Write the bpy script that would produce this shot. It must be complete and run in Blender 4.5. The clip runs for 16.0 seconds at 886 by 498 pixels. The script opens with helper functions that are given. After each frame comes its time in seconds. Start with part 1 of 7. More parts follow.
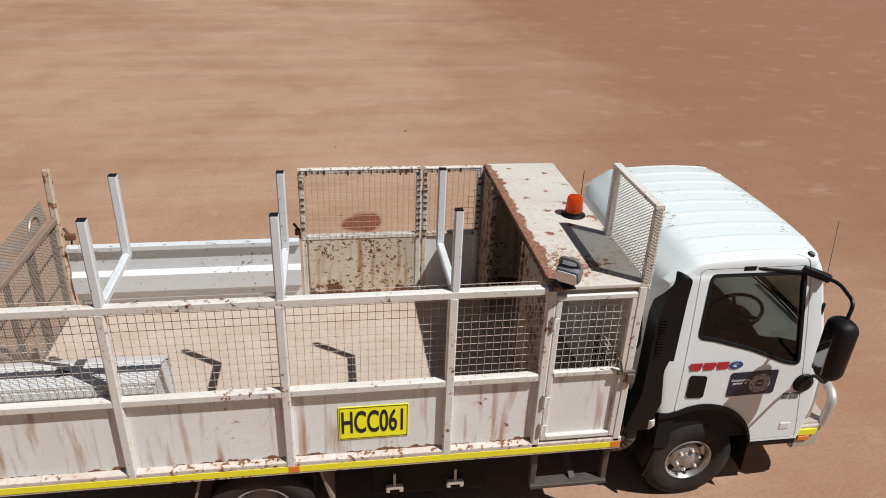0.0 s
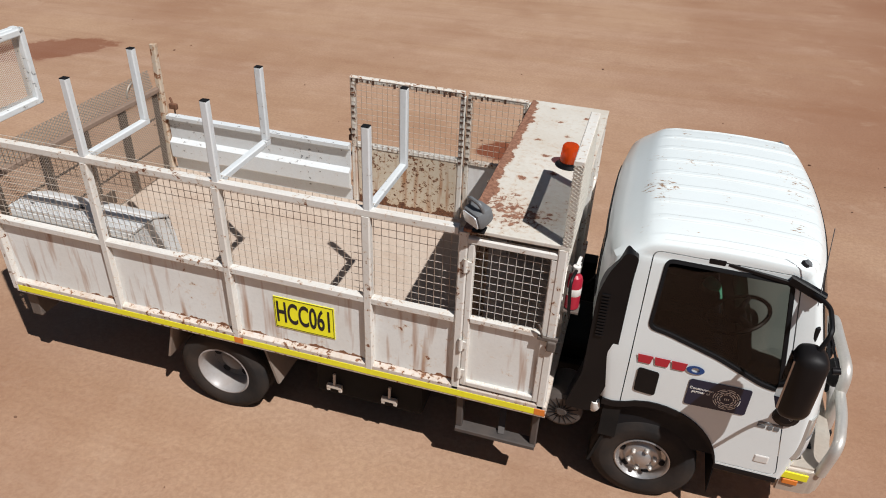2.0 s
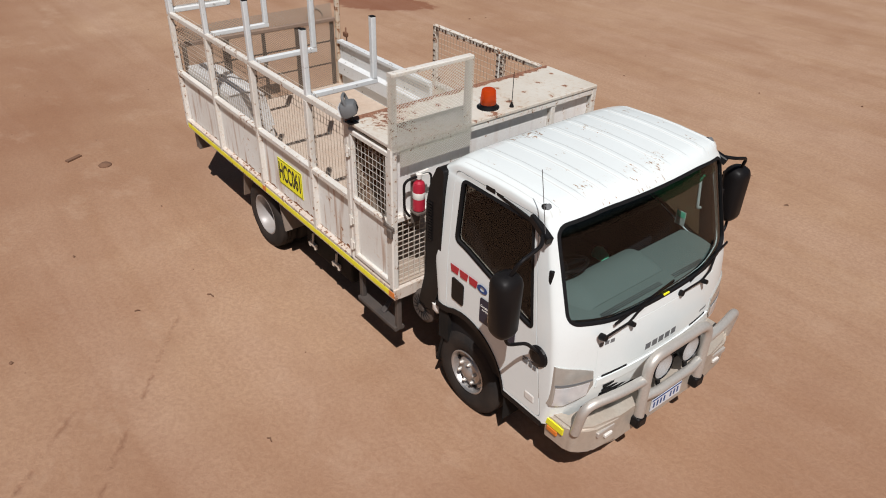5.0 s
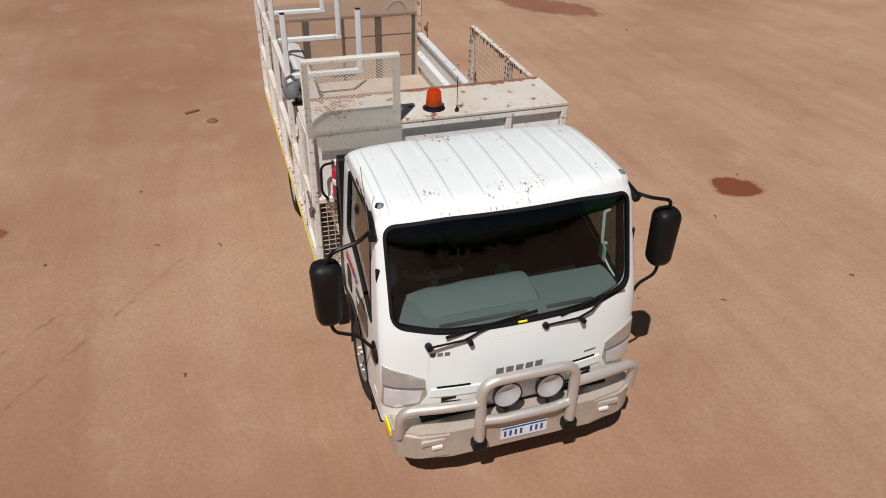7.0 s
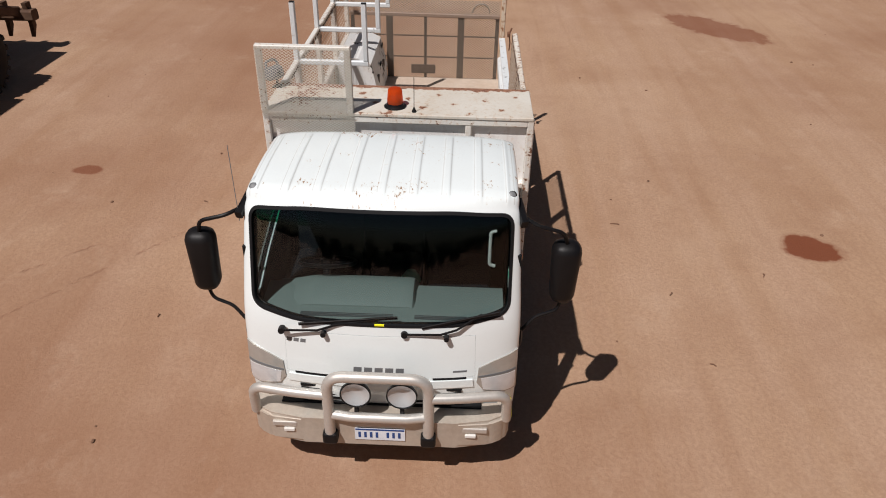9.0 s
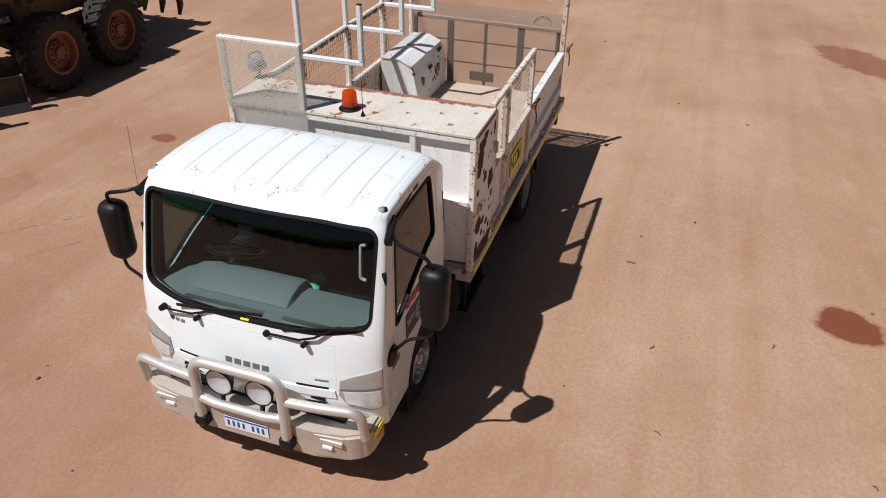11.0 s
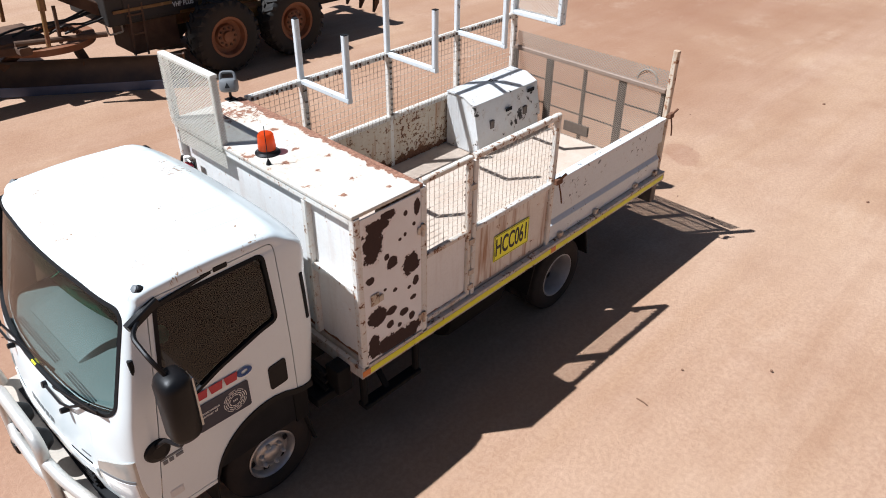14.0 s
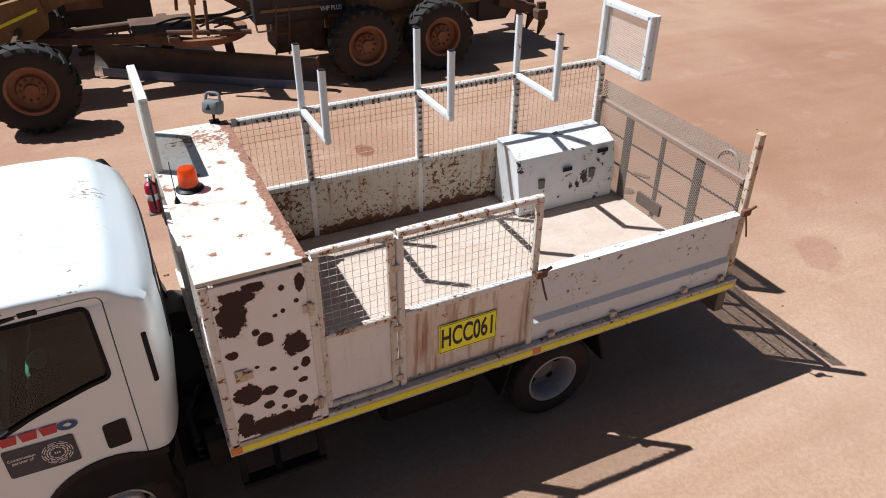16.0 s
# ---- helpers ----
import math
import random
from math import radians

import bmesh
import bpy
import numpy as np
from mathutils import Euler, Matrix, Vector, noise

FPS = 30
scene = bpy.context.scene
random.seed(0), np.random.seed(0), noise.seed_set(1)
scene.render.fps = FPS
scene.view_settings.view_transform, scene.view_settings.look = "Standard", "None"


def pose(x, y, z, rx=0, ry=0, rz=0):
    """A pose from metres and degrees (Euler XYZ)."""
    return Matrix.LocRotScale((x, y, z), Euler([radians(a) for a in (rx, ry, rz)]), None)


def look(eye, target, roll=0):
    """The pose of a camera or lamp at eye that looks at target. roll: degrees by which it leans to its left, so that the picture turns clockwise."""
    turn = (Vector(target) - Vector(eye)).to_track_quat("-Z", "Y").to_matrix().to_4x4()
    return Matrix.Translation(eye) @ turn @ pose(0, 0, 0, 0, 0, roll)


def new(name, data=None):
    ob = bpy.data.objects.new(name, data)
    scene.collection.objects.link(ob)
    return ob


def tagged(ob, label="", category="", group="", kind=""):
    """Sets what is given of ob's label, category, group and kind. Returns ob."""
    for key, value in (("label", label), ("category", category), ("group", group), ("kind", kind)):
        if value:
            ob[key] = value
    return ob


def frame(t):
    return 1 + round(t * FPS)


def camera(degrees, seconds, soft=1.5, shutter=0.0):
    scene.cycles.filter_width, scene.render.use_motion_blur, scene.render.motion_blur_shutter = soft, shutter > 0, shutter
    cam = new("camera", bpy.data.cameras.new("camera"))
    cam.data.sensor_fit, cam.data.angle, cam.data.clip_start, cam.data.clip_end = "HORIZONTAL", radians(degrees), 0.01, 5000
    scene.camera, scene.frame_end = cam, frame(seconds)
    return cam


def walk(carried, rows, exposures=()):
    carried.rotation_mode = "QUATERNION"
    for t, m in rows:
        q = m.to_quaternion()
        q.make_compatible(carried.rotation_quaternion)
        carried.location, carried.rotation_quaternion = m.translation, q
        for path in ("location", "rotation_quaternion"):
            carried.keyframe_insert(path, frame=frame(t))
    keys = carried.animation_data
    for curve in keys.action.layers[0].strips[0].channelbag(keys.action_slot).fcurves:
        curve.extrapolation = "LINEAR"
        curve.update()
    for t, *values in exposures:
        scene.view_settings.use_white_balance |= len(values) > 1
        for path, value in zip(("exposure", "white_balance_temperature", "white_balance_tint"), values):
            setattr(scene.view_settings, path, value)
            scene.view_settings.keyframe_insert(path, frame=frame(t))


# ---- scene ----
cam = camera(63.1, 16.0, 1.0)
PATH = [
    (0, (-0.057, -4.995, 4.52), (0.226, -3.238, 3.607), 1.5),
    (0.5, (0.506, -5.061, 4.502), (0.597, -3.352, 3.466), 1.6),
    (1, (1.111, -5.064, 4.476), (1.016, -3.38, 3.401), 1.6),
    (1.5, (1.679, -4.977, 4.473), (1.396, -3.317, 3.395), 1.6),
    (2, (2.214, -4.803, 4.473), (1.751, -3.186, 3.39), 1.6),
    (2.5, (2.767, -4.679, 4.459), (2.13, -3.124, 3.374), 1.4),
    (3, (3.341, -4.574, 4.447), (2.552, -3.091, 3.36), 1.3),
    (3.5, (3.961, -4.454, 4.407), (3.029, -3.053, 3.327), 1.3),
    (4, (4.681, -4.346, 4.397), (3.598, -3.057, 3.318), 1.2),
    (4.2, (4.992, -4.304, 4.387), (3.856, -3.059, 3.311), 1.1),
    (6.5, (7.05, -2.358, 4.514), (5.509, -1.69, 3.428), 1.0),
    (7, (7.27, -1.738, 4.488), (5.672, -1.214, 3.405), 1.0),
    (7.5, (7.46, -1.132, 4.522), (5.818, -0.78, 3.436), 1.0),
    (8, (7.596, -0.54, 4.505), (5.928, -0.335, 3.42), 1.1),
    (8.5, (7.64, 0.018, 4.497), (5.961, 0.098, 3.414), 1.2),
    (9, (7.576, 0.542, 4.493), (5.893, 0.499, 3.413), 1.2),
    (9.2, (7.554, 0.747, 4.468), (5.869, 0.652, 3.395), 1.4),
    (11.5, (6.794, 3.0, 4.547), (5.236, 2.377, 3.459), 1.2),
    (12, (6.524, 3.441, 4.577), (5.011, 2.719, 3.486), 1.4),
    (12.5, (6.184, 3.819, 4.596), (4.729, 2.989, 3.502), 1.4),
    (13, (5.723, 4.085, 4.615), (4.338, 3.147, 3.518), 1.4),
    (13.5, (5.126, 4.211, 4.571), (3.815, 3.17, 3.476), 1.3),
    (14, (4.454, 4.287, 4.568), (3.23, 3.144, 3.475), 1.2),
    (14.5, (3.81, 4.376, 4.567), (2.675, 3.142, 3.476), 1.2),
    (15, (3.237, 4.469, 4.557), (2.213, 3.137, 3.473), 1.1),
    (15.5, (2.679, 4.546, 4.562), (1.787, 3.124, 3.475), 1.2),
    (16, (2.159, 4.672, 4.576), (1.409, 3.169, 3.49), 1.2),
]
EXPOSURE = [(0.0, 0.04, 6400, 10), (4.2, -0.03, 6500, 11), (7.0, -0.14, 6700, 14), (9.2, -0.13, 6700, 14), (11.5, 0.25, 6200, 12), (12.5, 0.46, 6000, 10), (14.5, 0.74, 5800, 8), (16.0, 0.60, 5900, 10)]
walk(cam, [(t, look(eye, target, roll)) for t, eye, target, roll in PATH], EXPOSURE)

# ---- light ----
SUN = Vector((0.525, -0.37, 1.0)).normalized()
world = bpy.data.worlds.new("sky")
scene.world = world
world.use_nodes = True
wn = world.node_tree
sky = wn.nodes.new("ShaderNodeTexSky")
sky.sky_type = "NISHITA"
sky.sun_disc = False
sky.sun_elevation = math.asin(SUN.z)
sky.sun_rotation = math.atan2(SUN.x, SUN.y)
sky.dust_density = 1.5
wn.links.new(sky.outputs[0], wn.nodes["Background"].inputs[0])
wn.nodes["Background"].inputs[1].default_value = 0.026
sun = new("sun", bpy.data.lights.new("sun", "SUN"))
sun.data.energy = 4.7
sun.data.angle = radians(0.53)
sun.data.color = (1.0, 0.99, 0.975)
sun.matrix_world = look(SUN * 30, (0, 0, 0))
scene.view_settings.exposure = 0.0

RAKE = pose(0, 0, 0, 0, 0.75, 0)  # the truck sits a little nose-down


# ---- materials ----
def material(name, rough=0.5, metal=0.0):
    m = bpy.data.materials.new(name)
    m.use_nodes = True
    b = m.node_tree.nodes["Principled BSDF"]
    b.inputs["Roughness"].default_value = rough
    b.inputs["Metallic"].default_value = metal
    return m, m.node_tree, b


def coords(nt, scale=(1, 1, 1), kind="Object"):
    c = nt.nodes.new("ShaderNodeTexCoord")
    mp = nt.nodes.new("ShaderNodeMapping")
    mp.inputs["Scale"].default_value = scale
    nt.links.new(c.outputs[kind], mp.inputs["Vector"])
    return mp.outputs["Vector"]


def noise_tex(nt, vec, scale, detail=4.0, rough=0.55, distortion=0.0):
    n = nt.nodes.new("ShaderNodeTexNoise")
    n.inputs["Scale"].default_value = scale
    n.inputs["Detail"].default_value = detail
    n.inputs["Roughness"].default_value = rough
    n.inputs["Distortion"].default_value = distortion
    nt.links.new(vec, n.inputs["Vector"])
    return n.outputs["Fac"]


def ramp(nt, fac, stops):
    r = nt.nodes.new("ShaderNodeValToRGB")
    e = r.color_ramp.elements
    while len(e) < len(stops):
        e.new(0.5)
    for el, (p, c) in zip(e, stops):
        el.position = p
        el.color = (c, c, c, 1) if isinstance(c, (int, float)) else (*c, 1)
    nt.links.new(fac, r.inputs["Fac"])
    return r.outputs["Color"]


def mix(nt, fac, a, b, mode="MIX"):
    m = nt.nodes.new("ShaderNodeMix")
    m.data_type = "RGBA"
    m.blend_type = mode
    for sock, v in ((m.inputs[0], fac), (m.inputs[6], a), (m.inputs[7], b)):
        if isinstance(v, (int, float)):
            sock.default_value = v
        elif isinstance(v, tuple):
            sock.default_value = (*v, 1)
        else:
            nt.links.new(v, sock)
    return m.outputs[2]


def calc(nt, op, a, b=0.0, c=0.0):
    m = nt.nodes.new("ShaderNodeMath")
    m.operation = op
    for sock, v in zip(m.inputs, (a, b, c)):
        if isinstance(v, (int, float)):
            sock.default_value = v
        else:
            nt.links.new(v, sock)
    return m.outputs[0]


def axis(nt, kind="Object"):
    c = nt.nodes.new("ShaderNodeTexCoord")
    s = nt.nodes.new("ShaderNodeSeparateXYZ")
    nt.links.new(c.outputs[kind], s.inputs[0])
    return s.outputs


def bump(nt, b, height, strength=0.2, distance=0.01):
    n = nt.nodes.new("ShaderNodeBump")
    n.inputs["Strength"].default_value = strength
    n.inputs["Distance"].default_value = distance
    nt.links.new(height, n.inputs["Height"])
    nt.links.new(n.outputs[0], b.inputs["Normal"])


RUST = (0.16, 0.062, 0.03)
RUST2 = (0.30, 0.135, 0.065)


def worn_paint(name, base, chips=0.62, stain=0.35, rough=0.45, run=0.0, edge=None, chip_scale=14.0, dark=RUST, light=RUST2, detail=5.0, halo=0.55, spots_at=(), soft=0.025):
    """Painted steel: grime at two scales, rust chips past the level `chips`, rust runs, and a rusted band by `edge`."""
    m, nt, b = material(name, rough)
    v = coords(nt)
    grime = noise_tex(nt, v, 2.2, 6, 0.65)
    fine = noise_tex(nt, v, 38, 5, 0.7)
    col = mix(nt, ramp(nt, grime, [(0.38, 0.0), (0.75, stain)]), base, tuple(x * y for x, y in zip(base, (0.74, 0.63, 0.52))))
    col = mix(nt, ramp(nt, fine, [(0.45, 0.0), (0.8, 0.22)]), col, tuple(x * 0.6 for x in base))
    if run:
        runs = noise_tex(nt, coords(nt, (9, 9, 0.9)), 1.6, 3, 0.5)
        col = mix(nt, ramp(nt, runs, [(0.54, 0.0), (0.72, run)]), col, (0.36, 0.175, 0.085))
    spots = noise_tex(nt, v, chip_scale, detail, 0.62, 0.4)
    big = noise_tex(nt, v, 1.7, 3, 0.5)
    mask = calc(nt, "ADD", spots, calc(nt, "MULTIPLY", calc(nt, "SUBTRACT", big, 0.5), 0.35))
    if edge:
        which, start, end = edge
        ax = axis(nt)[which]
        near = calc(nt, "DIVIDE", calc(nt, "SUBTRACT", ax, end), start - end)
        wob = noise_tex(nt, v, 7, 5, 0.6)
        near = calc(nt, "ADD", near, calc(nt, "MULTIPLY", calc(nt, "SUBTRACT", wob, 0.5), 2.2))
        mask = calc(nt, "MAXIMUM", mask, calc(nt, "MULTIPLY", near, chips * 1.6))
    for x, y, a, c, k in spots_at:
        xyz = axis(nt)
        p = calc(nt, "DIVIDE", calc(nt, "SUBTRACT", xyz[0], x), a)
        q = calc(nt, "DIVIDE", calc(nt, "SUBTRACT", xyz[1], y), c)
        d = calc(nt, "SQRT", calc(nt, "ADD", calc(nt, "MULTIPLY", p, p), calc(nt, "MULTIPLY", q, q)))
        mask = calc(nt, "ADD", mask, calc(nt, "MULTIPLY", calc(nt, "MAXIMUM", calc(nt, "SUBTRACT", 1.0, d), 0.0), k))
    worn = ramp(nt, mask, [(chips, 0.0), (chips + soft, 1.0)])
    halo = ramp(nt, mask, [(chips - 0.07 - soft, 0.0), (chips, halo)])
    rustcol = mix(nt, ramp(nt, fine, [(0.36, 0.0), (0.64, 1.0)]), dark, light)
    col = mix(nt, halo, col, tuple(x * y for x, y in zip(base, (0.78, 0.58, 0.42))))
    col = mix(nt, worn, col, rustcol)
    nt.links.new(col, b.inputs["Base Color"])
    rr = ramp(nt, worn, [(0.0, rough), (1.0, 0.85)])
    nt.links.new(rr, b.inputs["Roughness"])
    bump(nt, b, calc(nt, "SUBTRACT", fine, calc(nt, "MULTIPLY", worn, 1.2)), 0.25, 0.003)
    return m


def plain(name, base, rough=0.5, metal=0.0, var=0.25, scale=30, dust=0.0, relief=0.15):
    m, nt, b = material(name, rough, metal)
    v = coords(nt)
    a = noise_tex(nt, v, scale, 5, 0.65)
    c = noise_tex(nt, v, 3.1, 4, 0.6)
    col = mix(nt, ramp(nt, a, [(0.3, 0.0), (0.75, var)]), base, tuple(x * 0.55 for x in base))
    if dust:
        col = mix(nt, ramp(nt, c, [(0.35, 0.0), (0.75, dust)]), col, (0.36, 0.23, 0.15))
    nt.links.new(col, b.inputs["Base Color"])
    nt.links.new(ramp(nt, c, [(0.3, max(rough - 0.08, 0.02)), (0.7, min(rough + 0.12, 1.0))]), b.inputs["Roughness"])
    bump(nt, b, a, relief, 0.003)
    return m


def glass_mat(name, tint, rough=0.0):
    m, nt, b = material(name, rough)
    nt.nodes.remove(b)
    out = nt.nodes["Material Output"]
    tr = nt.nodes.new("ShaderNodeBsdfTransparent")
    tr.inputs[0].default_value = (*tint, 1)
    gl = nt.nodes.new("ShaderNodeBsdfGlossy")
    gl.inputs["Roughness"].default_value = 0.02
    lw = nt.nodes.new("ShaderNodeLayerWeight")
    lw.inputs[0].default_value = 0.5
    fac = calc(nt, "MULTIPLY_ADD", calc(nt, "POWER", lw.outputs["Facing"], 5.0), 0.92, 0.032)
    mx = nt.nodes.new("ShaderNodeMixShader")
    nt.links.new(fac, mx.inputs[0])
    nt.links.new(tr.outputs[0], mx.inputs[1])
    nt.links.new(gl.outputs[0], mx.inputs[2])
    nt.links.new(mx.outputs[0], out.inputs[0])
    return m


def cab_paint():
    """Glossy white paint, with chips and scratches along the roof."""
    m, nt, b = material("white_cab_paint", 0.26)
    v = coords(nt)
    grime = noise_tex(nt, v, 2.6, 6, 0.65)
    fine = noise_tex(nt, v, 45, 5, 0.7)
    col = mix(nt, ramp(nt, grime, [(0.45, 0.0), (0.8, 0.22)]), (0.765, 0.815, 0.81), (0.68, 0.695, 0.67))
    col = mix(nt, ramp(nt, fine, [(0.55, 0.0), (0.85, 0.15)]), col, (0.5, 0.48, 0.45))
    xyz = axis(nt)
    top = calc(nt, "GREATER_THAN", xyz[2], 2.19)
    fleck = noise_tex(nt, coords(nt, (24, 46, 1)), 1.0, 4, 0.65, 0.3)
    where = noise_tex(nt, coords(nt, (2.0, 1.5, 1)), 1.7, 2, 0.5)
    f = calc(nt, "ADD", fleck, calc(nt, "MULTIPLY", calc(nt, "SUBTRACT", where, 0.5), 0.75))
    chip = calc(nt, "MULTIPLY", ramp(nt, f, [(0.695, 0.0), (0.73, 1.0)]), top)
    halo = calc(nt, "MULTIPLY", ramp(nt, f, [(0.61, 0.0), (0.72, 0.35)]), top)
    # shade along the pressed roof ribs' edges, painted in as grey lines
    wave = calc(nt, "COSINE", calc(nt, "MULTIPLY", calc(nt, "SUBTRACT", xyz[1], 0.015), 8.6 * math.pi / 0.927))
    rib_shade = ramp(nt, wave, [(0.56, 0.0), (0.66, 0.42), (0.72, 0.42), (0.80, 0.0)])
    along = calc(nt, "MULTIPLY", calc(nt, "GREATER_THAN", xyz[0], 2.45), calc(nt, "LESS_THAN", xyz[0], 3.33))
    rib_shade = calc(nt, "MULTIPLY", calc(nt, "MULTIPLY", rib_shade, along), calc(nt, "MULTIPLY", top, ramp(nt, grime, [(0.3, 0.5), (0.6, 1.0)])))
    col = mix(nt, rib_shade, col, (0.42, 0.39, 0.35))
    col = mix(nt, halo, col, (0.62, 0.50, 0.38))
    col = mix(nt, chip, col, (0.33, 0.215, 0.14))
    nt.links.new(col, b.inputs["Base Color"])
    b.inputs["Coat Weight"].default_value = 0.3
    b.inputs["Coat Roughness"].default_value = 0.12
    bump(nt, b, calc(nt, "SUBTRACT", calc(nt, "MULTIPLY", grime, 0.4), chip), 0.12, 0.003)
    return m


M_cab = cab_paint()
M_tube = worn_paint("white_tube_paint", (0.71, 0.69, 0.645), 0.635, 0.35, 0.45, chip_scale=26, dark=(0.11, 0.045, 0.025), light=(0.24, 0.11, 0.06))
M_clean = worn_paint("white_post_paint", (0.68, 0.71, 0.72), 0.655, 0.2, 0.42, chip_scale=20, dark=(0.09, 0.10, 0.11), light=(0.26, 0.28, 0.29), halo=0.2)
M_panel = worn_paint("white_panel_paint", (0.79, 0.80, 0.775), 0.72, 0.3, 0.45, run=0.85, chip_scale=15, edge=(2, 0.90, 0.975))
M_sheet = worn_paint("pale_sheet_paint", (0.80, 0.79, 0.77), 0.70, 0.25, 0.45, run=0.15, chip_scale=15, edge=(2, 0.94, 0.985), halo=0.3)
M_ledge = worn_paint("rusty_ledge_paint", (0.62, 0.56, 0.50), 0.60, 0.6, 0.6, run=0.3, chip_scale=22, dark=(0.07, 0.03, 0.018))
M_inner = worn_paint("rusty_inner_paint", (0.62, 0.555, 0.45), 0.575, 0.7, 0.6, run=1.0, chip_scale=30, edge=(2, 0.94, 1.10), dark=(0.075, 0.030, 0.016), light=(0.22, 0.095, 0.045))


def flaked_paint():
    """White door paint that has come off in rounded dark patches. Each patch: x, z, half sizes."""
    m, nt, b = material("flaked_door_paint", 0.5)
    v = coords(nt)
    xyz = axis(nt)
    grime = noise_tex(nt, v, 3.0, 6, 0.65)
    fine = noise_tex(nt, v, 40, 5, 0.7)
    col = mix(nt, ramp(nt, grime, [(0.42, 0.0), (0.8, 0.35)]), (0.80, 0.785, 0.775), (0.64, 0.55, 0.48))
    wob = calc(nt, "MULTIPLY", calc(nt, "SUBTRACT", noise_tex(nt, v, 13, 4, 0.55), 0.5), 1.4)
    wob = calc(nt, "ADD", wob, calc(nt, "MULTIPLY", calc(nt, "SUBTRACT", noise_tex(nt, v, 42, 4, 0.6), 0.5), 0.75))
    patches = ((1.755, 1.93, 0.085, 0.150), (1.70, 2.06, 0.10, 0.045), (1.60, 2.10, 0.07, 0.035), (1.79, 1.64, 0.035, 0.028), (1.58, 1.70, 0.05, 0.045), (1.63, 1.77, 0.022, 0.025),
               (1.40, 1.60, 0.075, 0.085), (1.74, 1.30, 0.085, 0.075), (1.61, 1.28, 0.045, 0.035), (1.35, 1.43, 0.028, 0.04), (1.56, 0.985, 0.26, 0.075), (1.79, 1.04, 0.055, 0.10),
               (1.62, 1.16, 0.03, 0.028), (1.48, 1.20, 0.045, 0.028), (1.38, 1.29, 0.03, 0.02), (1.33, 2.06, 0.03, 0.06), (1.44, 2.05, 0.018, 0.02), (1.36, 1.93, 0.015, 0.015), (1.45, 1.88, 0.014, 0.016),
               (1.56, 1.45, 0.020, 0.018), (1.66, 1.50, 0.014, 0.012), (1.42, 1.40, 0.016, 0.014), (1.50, 1.86, 0.016, 0.014), (1.53, 1.10, 0.02, 0.02), (1.40, 1.12, 0.03, 0.035))
    near = None
    for x, z, a, c in patches:
        p = calc(nt, "DIVIDE", calc(nt, "SUBTRACT", xyz[0], x), a)
        q = calc(nt, "DIVIDE", calc(nt, "SUBTRACT", xyz[2], z), c)
        d = calc(nt, "ADD", calc(nt, "MULTIPLY", p, p), calc(nt, "MULTIPLY", q, q))
        near = d if near is None else calc(nt, "MINIMUM", near, d)
    d = calc(nt, "MULTIPLY", calc(nt, "ADD", calc(nt, "SQRT", near), wob), 0.7)
    bare = ramp(nt, d, [(0.75, 1.0), (0.79, 0.0)])
    col = mix(nt, ramp(nt, d, [(0.78, 0.45), (0.95, 0.0)]), col, (0.60, 0.50, 0.44))
    col = mix(nt, bare, col, mix(nt, fine, (0.026, 0.012, 0.010), (0.055, 0.022, 0.016)))
    nt.links.new(col, b.inputs["Base Color"])
    nt.links.new(ramp(nt, bare, [(0.0, 0.45), (1.0, 0.85)]), b.inputs["Roughness"])
    bump(nt, b, calc(nt, "SUBTRACT", calc(nt, "MULTIPLY", fine, 0.3), bare), 0.3, 0.003)
    return m


M_blotch = flaked_paint()
M_boxtop = worn_paint("rusty_box_top_paint", (0.63, 0.595, 0.53), 0.68, 0.5, 0.5, chip_scale=24, edge=(0, 1.285, 1.40), dark=(0.15, 0.06, 0.035), light=(0.34, 0.17, 0.105), halo=0.45, soft=0.07, spots_at=((1.42, -0.82, 0.27, 0.38, 0.30), (1.64, -0.88, 0.20, 0.22, 0.20), (1.90, -0.1, 0.045, 0.55, 0.22)) + tuple((1.46 + 0.10 * ((i * 7) % 5), -0.35 + 0.135 * i, 0.05, 0.04, 0.36) for i in range(11)))
M_gatepanel = worn_paint("stained_gate_paint", (0.77, 0.70, 0.62), 0.67, 0.55, 0.55, run=1.0, chip_scale=14, edge=(2, 0.89, 1.0), dark=(0.06, 0.026, 0.018))
M_rustpost = worn_paint("rusty_post_paint", (0.64, 0.56, 0.46), 0.575, 0.8, 0.6, run=0.8, chip_scale=16)
M_backrust = worn_paint("rusted_back_sheet_paint", (0.42, 0.34, 0.27), 0.545, 0.8, 0.7, run=1.0, chip_scale=18, dark=(0.07, 0.032, 0.02), light=(0.16, 0.075, 0.04))
M_ramp = plain("dark_ramp_steel", (0.098, 0.074, 0.058), 0.7, 0.1, 0.6, 24, 0.15)
M_gateframe = worn_paint("rusting_frame_paint", (0.72, 0.69, 0.63), 0.59, 0.6, 0.5, run=0.5, chip_scale=24, dark=(0.13, 0.05, 0.025))
M_weld = plain("dark_weld_brown", (0.085, 0.040, 0.024), 0.9, 0.0, 0.5, 40)
M_rust = plain("bare_rust", (0.17, 0.075, 0.04), 0.9, 0.0, 0.6, 26)
M_wire = plain("painted_wire", (0.62, 0.55, 0.47), 0.5, 0.0, 0.4, 60)
# duller than the cross wires: the uprights' backlit look is put into the colour
M_upwire = plain("backlit_wire", (0.43, 0.33, 0.25), 0.75, 0.0, 0.5, 60)
M_doorwire = plain("white_door_wire", (0.66, 0.64, 0.58), 0.5, 0.0, 0.3, 60)
M_mesh = plain("expanded_steel", (0.66, 0.62, 0.54), 0.5, 0.15, 0.5, 70)
